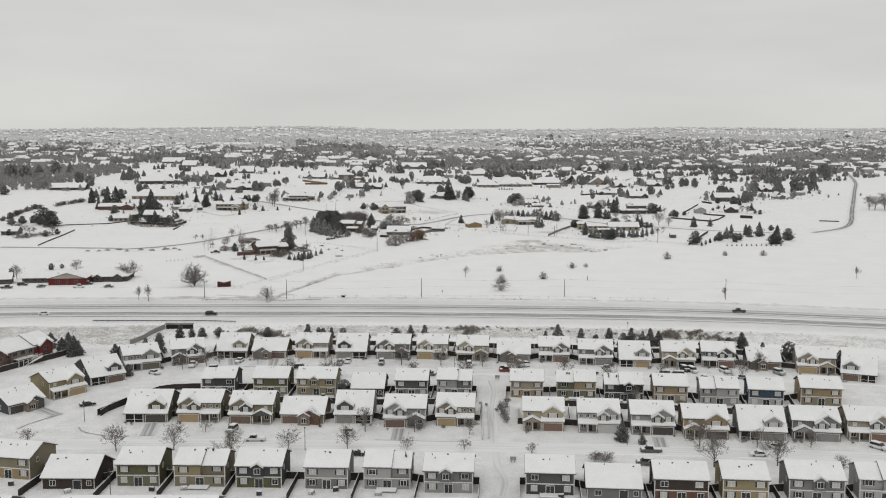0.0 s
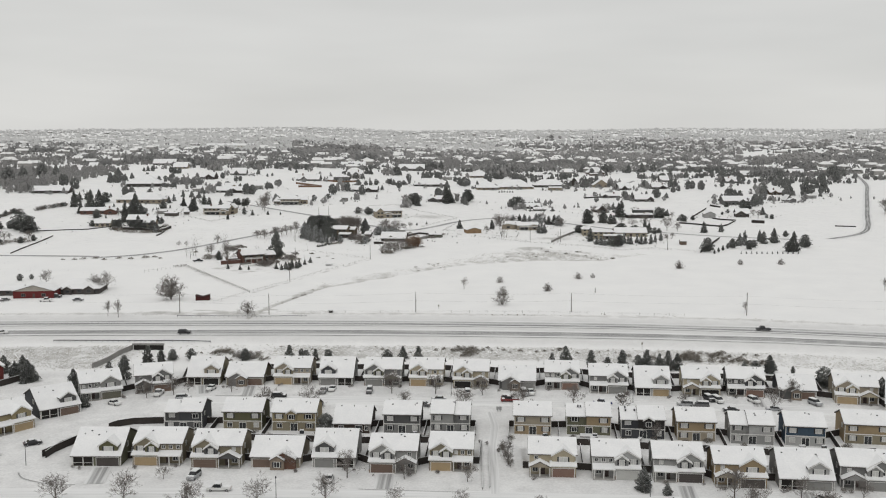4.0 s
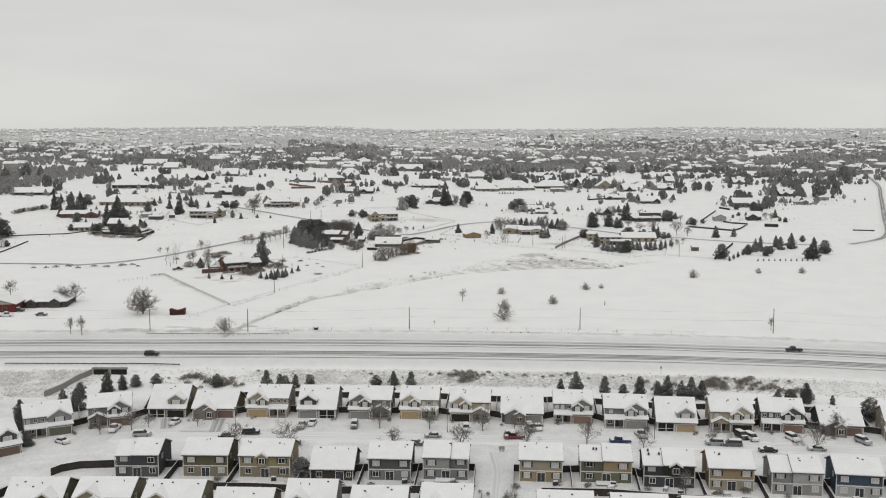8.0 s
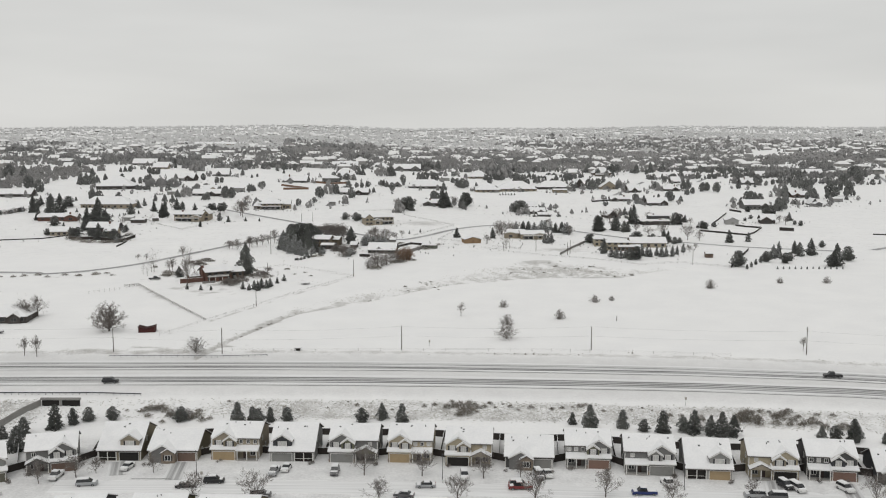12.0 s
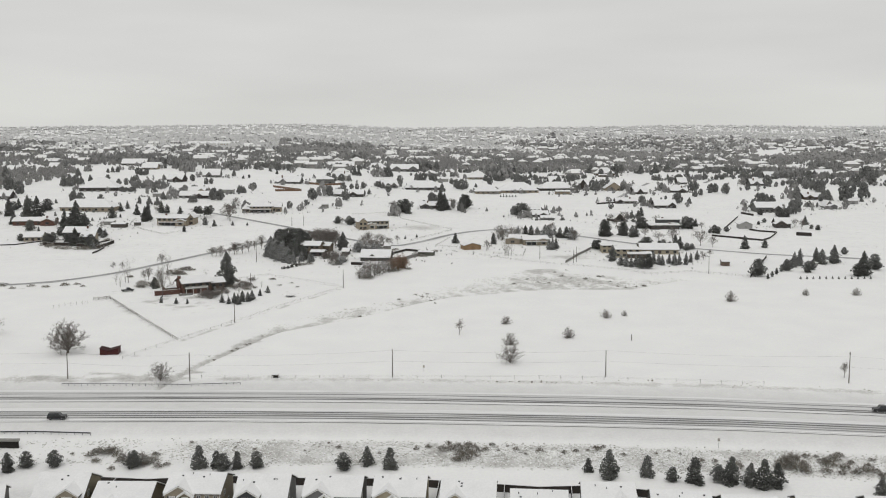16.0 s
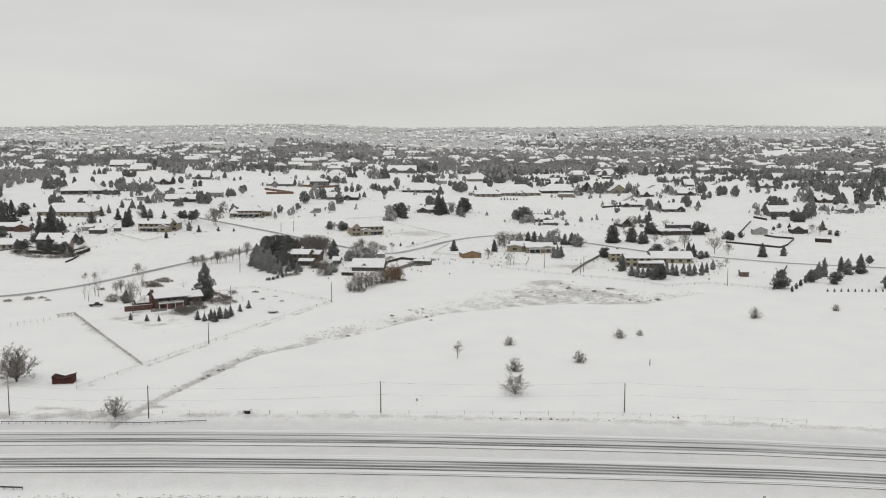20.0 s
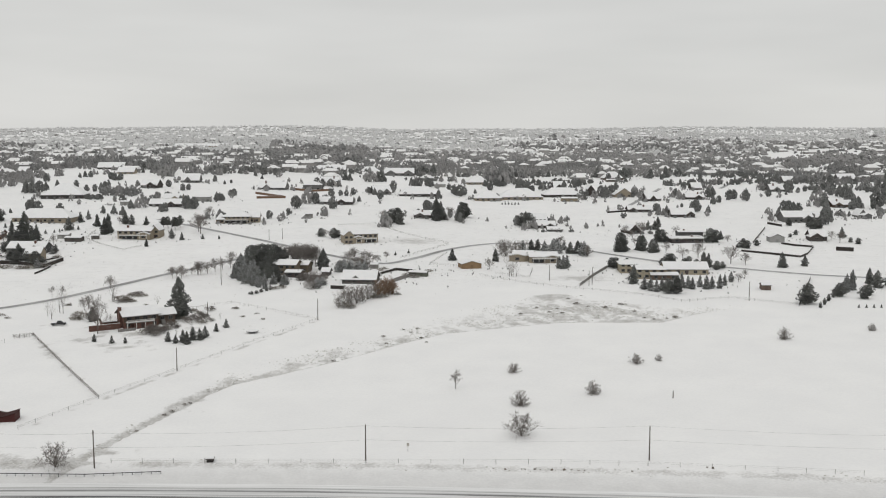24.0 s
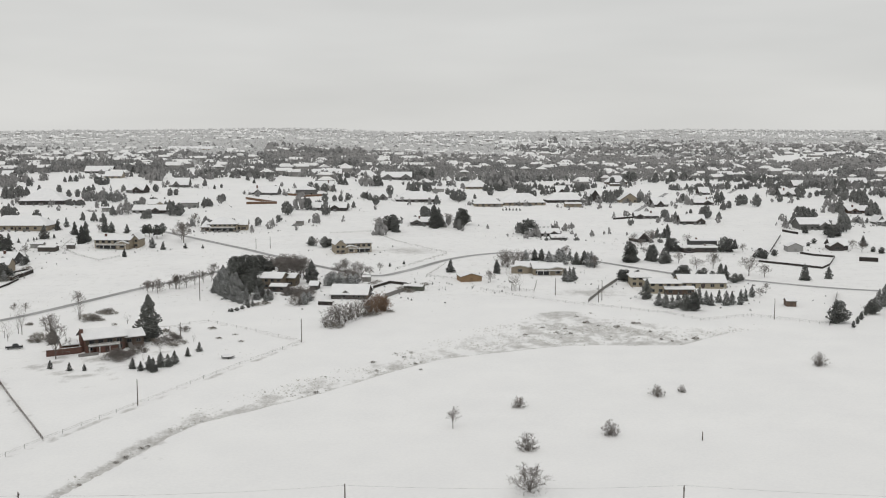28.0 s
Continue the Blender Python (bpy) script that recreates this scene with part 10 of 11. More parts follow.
country_house(-271.5, 1307.3, 0, 17.6, 15.5, 2.3, 7.1, (0.45, 0.4, 0.32), "beige", wins=3)
country_house(-370.6, 1734.2, 0, 20.6, 17.5, 2.46, 10.02, (0.09, 0.08, 0.075), "dark brown", wins=2, roof='hip')
country_house(1.0, 693.1, -8, 16.3, 12.5, 2.15, 5.6, (0.13, 0.12, 0.11), "dark grey low", wins=7, wings=((-0.2, 2.6, -0.6, 2.9, 3.9),))
country_house(-37.5, 721.3, -10, 11.6, 11.5, 5.2, 7.0, (0.2, 0.165, 0.125), "brown two-storey", storeys=2, wins=4)
country_house(-30.2, 729.0, -10, 7.6, 9.5, 4.0, 5.4, (0.17, 0.14, 0.105), "brown", wins=2)
# Dark walls of this low block stand for the shade under a porch.
country_house(-32.6, 713.5, -10, 7.3, 6.5, 2.5, 3.3, (0.09, 0.08, 0.075), "shade-dark porch-like", wins=2)
country_house(-16.7, 718.9, -10, 3.7, 5.5, 2, 3.5, (0.09, 0.08, 0.075), "dark brown hut-like", wins=1)
shed(59.2, 739.2, 10, 10.6, 9, 2.5, 4.0, (0.34, 0.23, 0.135), "orange-brown wooden", True)
shed(263.0, 837.7, -5, 9.2, 8, 3.2, 5.2, (0.42, 0.42, 0.41), "pale grey", True)
shed(177.4, 1106.5, 0, 14.3, 7, 2.8, 3.8, (0.36, 0.31, 0.23), "tan")
shed(-137.9, 1035.9, 0, 12.9, 6, 3.2, 3.8, (0.42, 0.42, 0.4), "pale grey")
shed(-188.2, 990.3, 0, 7.4, 6, 2.6, 3.2, (0.4, 0.4, 0.38), "pale grey")
shed(-176.2, 826.5, -4, 9.9, 6, 2.4, 3, (0.12, 0.11, 0.1), "dark open-fronted")
shed(-165.6, 835.9, 10, 4.4, 4, 2.2, 3, (0.16, 0.15, 0.14), "grey wooden")
shed(-185.1, 836.5, 0, 6.9, 5, 2.4, 3, (0.4, 0.4, 0.38), "pale")
shed(66.8, 1254.5, 0, 11.9, 6, 3, 3.8, (0.42, 0.42, 0.4), "pale grey")
shed(-44.0, 948.3, 6, 5.5, 5, 2.8, 3.4, (0.33, 0.32, 0.3), "grey")
shed(190.4, 666.6, -8, 4.1, 5, 2.3, 3.2, (0.2, 0.15, 0.12), "brown wooden")
shed(265.4, 1331.4, 0, 11.2, 6, 2.4, 3.2, (0.2, 0.18, 0.16), "brown")
fence([(225.5, 798.2), (238.9, 785.3), (250.9, 772.9), (260.0, 784.3), (276.2, 813.5), (267.0, 820.8), (262.6, 830.4)], 1.2)
fence([(284.1, 799.9), (292.9, 795.3)], 2.4)
fence([(11.1, 720.9), (19.0, 735.3), (27.2, 730.0), (31.1, 720.1)], 1.3)
fence([(16.9, 694.8), (21.0, 703.7), (25.5, 712.5)], 1.9, GREYWOOD, "pale board fence of a snowy corral")
shed(27.8, 715.5, -12, 4.6, 3.5, 1.9, 2.5, (0.13, 0.125, 0.11), "dark")
shed(31.7, 713.7, -20, 5.2, 3.5, 2.0, 2.6, (0.16, 0.17, 0.14), "grey-green")
shed(7.5, 740.7, -5, 4.0, 3.5, 2.2, 2.9, (0.35, 0.34, 0.32), "pale small")
fence([(-11.7, 680.1), (-5.5, 678.5)], 1.6)
fence([(-164.0, 727.5), (-163.4, 736.3), (-163.6, 750.0), (-168.6, 761.3)], 1.0)
fence([(-173.0, 767.0), (-168.2, 775.8)], 0.8)
grow("frost", (-169.3, 747.0, 5.7), (-170.3, 758.5, 4.7), (-175.4, 787.8, 4.9), (-176.4, 797.0, 4.4), wide=1.1)
fence([(-105.5, 1113.0), (-75.5, 1082.9), (-98.8, 1070.4)], 2.0, mat=RUSTWOOD, label='brown wooden stable yard fence with snow on top')
fence([(-80.0, 1166.8), (-58.2, 1151.8), (-40.1, 1169.9)], 2.0, mat=RUSTWOOD, label='brown wooden stable yard fence with snow on top')
fence([(294.9, 937.9), (299.7, 922.0)], 1.6)
fence([(245.6, 833.6), (283.9, 913.4)], 1.3)
fence([(191.3, 1012.8), (211.1, 1023.2)], 1.4)
rail_fence([(-173.9, 865.3), (-171.5, 837.3), (-156.6, 817.2), (-139.0, 799.4), (-131.5, 813.0)], every=3.0)
rail_fence([(-20.5, 910.7), (5.3, 923.8), (22.3, 881.3), (52.0, 834.5)], every=5.0)
rail_fence([(49.2, 794.6), (37.6, 755.4), (58.3, 742.8)], every=5.0)
rail_fence([(70.0, 720.1), (85.8, 708.2), (91.2, 736.3)], every=4.0)
rail_fence([(21.9, 775.9), (51.8, 830.0)], every=5.0)
# trees of the farthest plots
woods("leaf", (-253.5, 934.7, 3.6), (425.8, 1034.6, 15.9), (456.1, 1059.1, 16.4), (442.8, 1059.6, 10.9), (-393.3, 1161.0, 16.2), (-371.1, 1142.0, 15.9), (482.0, 1116.7, 10.8), (-412.1, 1075.1, 18.7), (-391.2, 1058.8, 18.4), (-387.8, 1090.7, 17.7), (-328.2, 1035.5, 13.3), (-306.5, 1002.1, 11.7), (542.1, 1219.0, 15.4), (534.9, 1201.6, 10.7), (593.8, 1311.9, 11.2), (533.7, 1245.3, 9.3), (572.4, 1290.5, 17.1), (517.0, 1200.1, 13.6), (477.6, 1125.5, 9.7), (562.0, 1278.0, 17.2), (-320.5, 1204.5, 8.8), (-303.3, 1253.2, 5.8), (-300.2, 1260.6, 7.0), (-245.7, 1084.7, 6.7))
woods("leaf", (-239.9, 1089.6, 6.8), (-237.6, 1100.1, 7.8), (-240.4, 1122.1, 7.0), (-265.3, 1230.3, 7.9), (-257.9, 1216.0, 7.8), (-253.6, 1215.9, 6.7), (-178.1, 969.1, 7.5), (-191.2, 1154.0, 7.3), (-171.6, 1121.4, 7.0), (-167.8, 1128.3, 6.1), (-127.5, 1043.1, 7.8), (-123.4, 1044.4, 5.5), (-161.9, 1230.2, 7.9), (-190.2, 940.0, 6.3), (-181.6, 936.4, 7.1), (-175.1, 935.0, 7.1), (-133.8, 1319.4, 6.2), (-121.8, 1284.5, 4.8), (-126.4, 1340.3, 10.1), (-114.9, 1345.9, 8.9), (-147.7, 1385.1, 7.9), (-144.7, 1427.4, 6.8), (-90.7, 1205.7, 5.6), (4.1, 1301.2, 12.3))
woods("leaf", (7.1, 1302.5, 11.1), (18.0, 1203.5, 10.0), (29.7, 1444.3, 9.8), (38.8, 1419.4, 11.0), (43.0, 1430.8, 12.4), (48.9, 1423.9, 11.0), (54.6, 1436.0, 12.5), (67.6, 1441.7, 14.0), (59.7, 1447.9, 8.4), (37.5, 1263.6, 9.5), (40.5, 1244.3, 10.5), (45.1, 1246.1, 10.5), (54.3, 1249.7, 10.5), (-46.4, 1042.5, 10.1), (-50.1, 1058.5, 9.4), (-58.9, 1004.3, 11.4), (59.4, 1122.9, 9.2), (-287.0, 1135.1, 7.1), (-269.8, 1134.5, 7.1), (-294.6, 1260.4, 7.0), (-293.5, 1076.3, 11.4), (-288.1, 1076.1, 12.3), (-285.9, 1086.1, 10.5), (-283.7, 1096.4, 8.7))
woods("leaf", (-241.9, 940.4, 9.5), (-236.2, 940.3, 8.7), (-248.3, 963.3, 8.2), (-217.9, 932.0, 8.2), (-255.5, 1230.0, 6.8), (-138.7, 979.2, 11.0), (-133.7, 980.5, 10.1), (-153.3, 956.5, 6.5), (-151.0, 960.1, 7.4), (-147.7, 1202.4, 4.4), (-143.8, 1217.2, 3.9), (-120.4, 1087.4, 6.8), (-123.5, 1086.3, 5.8), (-34.2, 1308.0, 9.9), (-29.2, 1302.3, 8.6), (-44.4, 1211.1, 9.0), (-53.2, 1220.6, 7.9), (-36.5, 1214.2, 7.9), (-44.5, 1581.3, 12.4), (-37.2, 1585.2, 12.5), (-4.9, 1154.1, 6.3), (0.5, 1139.6, 7.3), (6.2, 1100.3, 8.9), (-30.6, 1012.1, 10.7))
woods("leaf", (-37.7, 1110.6, 8.0), (-29.9, 1118.5, 6.1), (-24.6, 1120.3, 6.1), (-19.2, 1132.7, 7.2), (-17.8, 1050.8, 6.5), (-11.4, 1070.8, 5.7), (21.9, 1000.7, 3.5), (-245.7, 1151.3, 6.2), (51.6, 997.9, 12.7), (45.0, 1017.7, 9.4), (76.5, 1183.1, 8.8), (78.1, 1166.6, 8.6), (81.1, 1156.6, 11.7), (86.1, 1169.4, 8.6), (74.5, 1224.7, 6.9), (72.8, 1014.1, 9.0), (129.3, 1278.2, 6.0), (262.9, 1396.8, 13.6), (284.6, 1370.4, 11.9), (289.1, 1370.2, 14.6), (300.4, 1394.9, 12.2), (322.3, 1377.0, 13.4), (331.3, 1360.1, 6.6), (344.6, 1393.1, 14.9))
woods("leaf", (365.5, 1447.1, 10.0), (365.0, 1409.9, 11.0), (287.9, 1154.4, 8.1), (363.8, 1319.8, 10.2), (237.2, 1026.0, 6.4), (215.6, 1151.5, 11.7), (217.4, 1140.7, 12.6), (228.7, 1167.6, 10.9), (408.1, 1234.2, 10.6), (375.8, 1145.7, 7.5), (413.0, 1190.1, 13.5), (422.8, 1189.8, 5.6), (434.7, 1201.5, 6.8), (435.2, 1177.5, 8.9), (264.3, 1052.6, 3.8), (244.4, 1145.1, 6.4), (190.0, 1210.2, 12.5), (443.7, 1143.2, 12.8), (443.9, 1132.4, 12.7), (436.7, 1106.8, 12.3), (98.3, 1189.5, 5.0), (116.9, 1225.3, 8.6), (144.0, 1218.0, 9.1), (147.1, 1211.7, 11.3))
woods("leaf", (150.9, 1199.5, 10.1), (156.3, 1199.3, 7.8), (169.2, 1229.7, 8.1), (173.7, 1229.6, 6.9), (208.9, 1254.5, 7.1), (216.1, 1267.8, 8.4), (227.5, 1295.6, 6.2), (196.5, 1152.2, 7.5), (202.7, 1157.4, 7.5), (266.8, 1354.9, 9.2), (234.1, 1145.4, 4.2), (312.2, 1132.0, 11.5), (321.7, 1147.7, 10.7), (303.9, 1127.0, 6.3), (300.2, 1078.1, 8.9), (309.8, 1091.9, 7.0), (327.3, 1115.9, 10.3), (334.9, 1125.9, 9.4), (338.7, 1105.5, 11.2), (266.2, 1017.5, 11.0), (266.6, 1028.7, 8.3), (274.8, 1013.5, 6.4), (237.6, 1003.9, 7.6), (233.9, 1022.3, 7.3))
woods("leaf", (499.1, 1285.8, 11.2), (529.9, 1292.2, 7.5), (388.6, 1052.2, 13.5), (378.3, 1024.7, 9.3), (404.7, 1031.5, 14.1), (412.2, 1039.1, 11.4), (336.8, 1011.2, 10.9), (335.8, 1000.4, 11.7), (340.2, 1000.2, 10.8), (349.2, 1010.8, 8.6), (492.6, 1187.3, 6.8), (246.8, 1227.0, 8.1), (-228.3, 1025.0, 3.6), (-225.7, 1022.5, 4.9), (-223.1, 1020.1, 4.4), (-223.2, 1026.5, 4.0), (-220.6, 1024.1, 3.6), (-218.0, 1021.6, 4.9), (-218.1, 1028.1, 4.5), (-215.5, 1025.6, 4.0), (184.8, 1312.2, 3.1), (188.5, 1312.0, 3.1), (192.1, 1311.9, 3.1), (195.8, 1311.7, 3.1))
woods("leaf", (199.4, 1311.6, 3.1), (203.0, 1311.4, 3.1), (206.7, 1311.2, 3.1), (210.3, 1311.1, 3.1), (113.0, 1080.5, 2.2), (115.9, 1080.4, 2.2), (118.7, 1080.3, 2.2), (121.6, 1080.2, 2.2), (124.4, 1080.1, 2.2), (127.3, 1080.0, 2.2), (16.6, 952.9, 4.9), (67.1, 948.9, 8.2), (72.7, 982.8, 10.3), (66.1, 958.2, 6.6), (110.3, 948.4, 6.6), (118.1, 964.2, 7.6), (307.7, 963.5, 6.4), (335.9, 933.1, 12.3), (346.5, 948.8, 10.9), (318.6, 976.6, 8.7))
woods("twig", (-174.2, 976.6, 8.4), (-177.5, 1004.6, 7.8), (-82.9, 1399.4, 10.7), (-7.0, 1296.4, 15.9), (-52.9, 1040.6, 13.8), (-107.0, 1315.4, 7.4), (207.2, 1141.1, 7.4), (250.1, 1161.3, 10.8), (254.9, 1155.6, 8.6), (220.9, 1434.9, 12.6), (217.2, 1454.0, 9.9), (244.6, 1415.3, 11.0), (254.8, 1432.9, 9.8), (403.7, 1240.9, 7.1), (381.9, 1134.7, 6.3), (389.8, 1079.4, 9.9), (406.8, 1102.9, 10.2), (170.2, 1438.4, 12.6), (172.2, 1402.1, 12.2), (178.8, 1401.7, 12.2), (189.1, 1437.1, 9.8), (319.1, 997.4, 6.2), (11.9, 911.1, 11.6), (136.2, 947.4, 5.8))
woods("twig", (142.2, 947.1, 5.8), (148.0, 956.6, 5.0), (118.4, 908.4, 3.1), (123.5, 917.0, 3.5), (61.5, 983.3, 6.0))


# ---- paths, drives, underpass ----
PACKED = track_material("packed_path_snow", [(0, 0.9, 0.18)], 0.8)
DRIVE = track_material("slushy_drive_surface", [(-0.8, 0.5, 0.6), (0.9, 0.6, 0.65), (0, 1.9, 0.4)], 0.9)
GUTTER = track_material("wet_gutter", [(0, 0.22, 0.75)], 0.6)
lane("pavement", [(30.3, 316.6), (30.4, 304.8), (29.4, 296.3), (28.2, 287.7), (27.3, 276.9), (26.8, 268.3), (25.4, 252.4), (24.8, 237.9), (25.6, 226.8), (23.8, 216.8)], 1.1, PACKED, "snow-covered footpath winding through a green strip")
lane("pavement", [(-44.0, 347.9), (-43.4, 336.3)], 2.3, DRIVE, "partly cleared driveway with slush and tyre marks")
lane("pavement", [(-59.1, 349.0), (-57.2, 339.9)], 2.3, DRIVE, "partly cleared driveway with slush and tyre marks")
lane("pavement", [(96.7, 327.7), (94.0, 318.2)], 2.3, DRIVE, "partly cleared driveway with slush and tyre marks")
lane("pavement", [(112.8, 325.7), (110.7, 316.3)], 2.3, DRIVE, "partly cleared driveway with slush and tyre marks")
lane("pavement", [(-70.2, 276.7), (-69.0, 265.6)], 2.3, DRIVE, "partly cleared driveway with slush and tyre marks")
lane("pavement", [(0.3, 268.7), (-0.3, 258.8)], 2.3, DRIVE, "partly cleared driveway with slush and tyre marks")
lane("pavement", [(70.8, 257.2), (69.1, 246.9)], 2.3, DRIVE, "partly cleared driveway with slush and tyre marks")
lane("pavement", [(97.8, 252.0), (95.3, 240.7)], 2.3, DRIVE, "partly cleared driveway with slush and tyre marks")
lane("pavement", [(-107.0, 292.2), (-99.9, 285.9)], 2.3, DRIVE, "partly cleared driveway with slush and tyre marks")
lane("pavement", [(-6.1, 259.1), (5.4, 257.6), (18.0, 256.0)], 0.3, GUTTER, "dark wet gutter along a snowy street")
lane("pavement", [(51.1, 250.6), (56.0, 249.9), (60.7, 249.2)], 0.3, GUTTER, "dark wet gutter along a snowy street")
lane("pavement", [(77.4, 245.6), (89.0, 244.6)], 0.3, GUTTER, "dark wet gutter along a snowy street")
lane("pavement", [(-89.7, 274.1), (-86.9, 270.0), (-79.6, 266.1), (-73.2, 265.3)], 0.3, GUTTER, "dark wet gutter along a snowy street")
lane("pavement", [(-106.6, 273.4), (-104.1, 279.3), (-98.6, 286.9)], 0.3, GUTTER, "dark wet gutter along a snowy street")
lane("pavement", [(-53.2, 337.5), (-44.2, 337.1)], 0.3, GUTTER, "dark wet gutter along a snowy street")
# underpass with its retaining walls
WALLGREY = material("retaining_wall_concrete", (0.3, 0.295, 0.28), (0.21, 0.205, 0.2), 0.9, 0.3, 4)
fence([(-101.4, 372.2), (-97.8, 377.7), (-95.5, 384.7), (-92.3, 390.3)], 1.8, WALLGREY, "grey concrete retaining wall beside a footpath", False, thick=0.35)
under = thing("underpass", pose(-86.5, 389.5, -4.0, 0, 0, -3), "concrete footpath underpass with shade-dark panels for openings below the highway", "underpass")
part("lintel", Geo().box(-5.7, 5.7, -0.3, 0.6, 2.2, 2.75), WALLGREY, under)
# Dark panels close the tunnels and stand for the shade inside them.
part("opening", Geo().box(-5.4, -0.4, 0.2, 0.5, 0, 2.2), OPENING_SHADE, under)
part("opening", Geo().box(0.4, 5.4, 0.2, 0.5, 0, 2.2), OPENING_SHADE, under)
part("pier", Geo().box(-0.4, 0.4, -0.1, 0.5, 0, 2.2), WALLGREY, under)
# flats and long fences at the estate's western edge
country_house(-136.4, 334.6, 61.1, 12.7, 13, 5.6, 8.5, BRICK, "red brick two-storey terraced", storeys=2, wins=4, deck=False, wings=((0.1, 5.5, 1.2, 5.4, 7.4),))
country_house(-131.0, 344.5, 61.1, 9.7, 13, 5.4, 8.3, (0.27, 0.24, 0.2), "tan two-storey terraced", storeys=2, wins=3, deck=True)
country_house(-126.7, 352.2, 61.1, 7.9, 13, 5.8, 8.7, (.2, .05, .045), "dark red two-storey terraced", storeys=2, wins=2, deck=False, wings=((0.1, 5.5, 1.2, 5.4, 7.4),))
stairs = thing("outdoor_stairs", pose(-129.5, 342.3, -7.0, 0, 0, 25), "white-railed outdoor stairs with snow on the steps", "stairs")
for i in range(14):
    part("step", Geo().box(0.42 * i, 0.42 * i + 0.45, 0, 1.5, 0.2 * i, 0.2 * i + 0.1), ROOFSNOW, stairs)
for s in (0, 1.5):
    part("rail", Geo().tube((0, s, 0.95), (5.9, s, 3.75), 0.06, 0.06, 5), TRIM, stairs)
    part("stringer", Geo().slab((-0.1, -0.15), (5.9, 2.65), s - 0.06, s + 0.06, "y", 0.3), TRIM, stairs)
fence([(25.5, 289.8), (22.9, 257.6)], 0.5, label="low dark timber edging beside a snowy footpath")
fence([(27.3, 288.2), (24.7, 258.5)], 0.4, label="low dark timber edging beside a snowy footpath")
fence([(-139.0, 325.6), (-134.9, 333.8), (-127.7, 345.3), (-120.2, 357.1)], 2.0)
fence([(-87.7, 284.8), (-84.9, 290.6), (-82.2, 296.7), (-78.9, 284.3)], 1.9)
fence([(-76.9, 305.9), (-75.2, 308.5), (-71.3, 310.5), (-62.9, 311.0)], 1.9)
fence([(-86.6, 284.0), (-85.3, 291.1), (-82.8, 295.7)], 1.9)


def street_lamp(x, y, h):
    root = thing("street_lamp", pose(*on(x, y, -0.1)), "slender dark street lamp on a snowy verge", "lamp post", "street lamps")
    part("post", Geo().tube((0, 0, 0), (0, 0, h), 0.09, 0.06, 7), DARKMETAL, root)
    part("lantern", Geo().tube((0, 0, h), (0, 0, h + 0.35), 0.2, 0.14, 8), DARKMETAL, root)


def sign(x, y, h, rot=0):
    root = thing("road_sign", pose(*on(x, y, -0.1), 0, 0, rot), "small road sign on a thin steel post", "sign", "road signs")
    part("post", Geo().tube((0, 0, 0), (0, 0, h), 0.04, 0.04, 6), STEEL, root)
    part("panel", Geo().box(-0.3, 0.3, -0.05, -0.02, h - 0.75, h), paint((0.4, 0.38, 0.34), 0.6), root)


def mailbox_bank(x, y, n):
    root = thing("mailbox_bank", pose(*on(x, y)), "row of grey cluster mailboxes in snow", "mailbox", "mailboxes")
    for i in range(n):
        b = part("box", Geo().box(i * 0.8, i * 0.8 + 0.7, -0.25, 0.25, 0.55, 1.5), STEEL, root)
        part("snow_cover", Geo().box(i * 0.8 + 0.02, i * 0.8 + 0.68, -0.23, 0.23, 1.5, 1.6), ROOFSNOW, b)
        part("pedestal", Geo().box(i * 0.8 + 0.25, i * 0.8 + 0.45, -0.1, 0.1, 0, 0.55), STEEL, root)


street_lamp(-38.2, 338.6, 6.0)
street_lamp(19.8, 333.4, 6.0)
street_lamp(74.4, 323.9, 6.0)
street_lamp(60.8, 251.0, 6.0)
street_lamp(-24.3, 251.6, 6.0)
street_lamp(-89.7, 279.1, 6.0)
street_lamp(-66.1, 221.8, 6.0)
sign(90.8, 378.4, 2.6)
sign(-36.5, 336.0, 2.2)
sign(20.9, 449.8, 2.2)
mailbox_bank(32.2, 317.2, 2)
mailbox_bank(28.3, 239.8, 2)
shed(-24.5, 444.4, 0, 1.4, 1.0, 0.9, 1.1, (0.05, 0.045, 0.04), "small dark roadside")
tramp = thing("trampoline", pose(-34.6, 585.3, 1.6), "round garden trampoline covered in snow", "trampoline")
part("mat", Geo().tube((0, 0, 0.82), (0, 0, 0.95), 2.1, 2.0, 20), ROOFSNOW, tramp)
part("frame", Geo().tube((0, 0, 0.7), (0, 0, 0.82), 2.2, 2.2, 20), DARKMETAL, tramp)
for i in range(6):
    part("leg", Geo().tube((2.1 * math.cos(i), 2.1 * math.sin(i), 0), (2.1 * math.cos(i), 2.1 * math.sin(i), 0.72), 0.04, 0.04, 5), DARKMETAL, tramp)
# a few roofs of the next row, at the near edge
front_house(-86.4, 196.9, -1, 10.8, "grey", (.24, .24, .235), (.3, .29, .27), (.3, .25, .18), "two", False, 1, "shed", seed=40)
front_house(-64.6, 196.0, -1, 10.8, "grey", (.24, .24, .235), (.3, .29, .27), (.3, .25, .18), "two", False, 1, "shed", seed=215)
front_house(-53.2, 195.6, -1, 10.8, "grey", (.24, .24, .235), (.3, .29, .27), (.3, .25, .18), "two", False, 1, "shed", seed=306)
front_house(-43.2, 195.1, -1, 10.8, "grey", (.24, .24, .235), (.3, .29, .27), (.3, .25, .18), "two", False, 1, "shed", seed=388)
front_house(8.8, 191.1, -1, 10.8, "grey", (.24, .24, .235), (.3, .29, .27), (.3, .25, .18), "two", False, 1, "shed", seed=790)

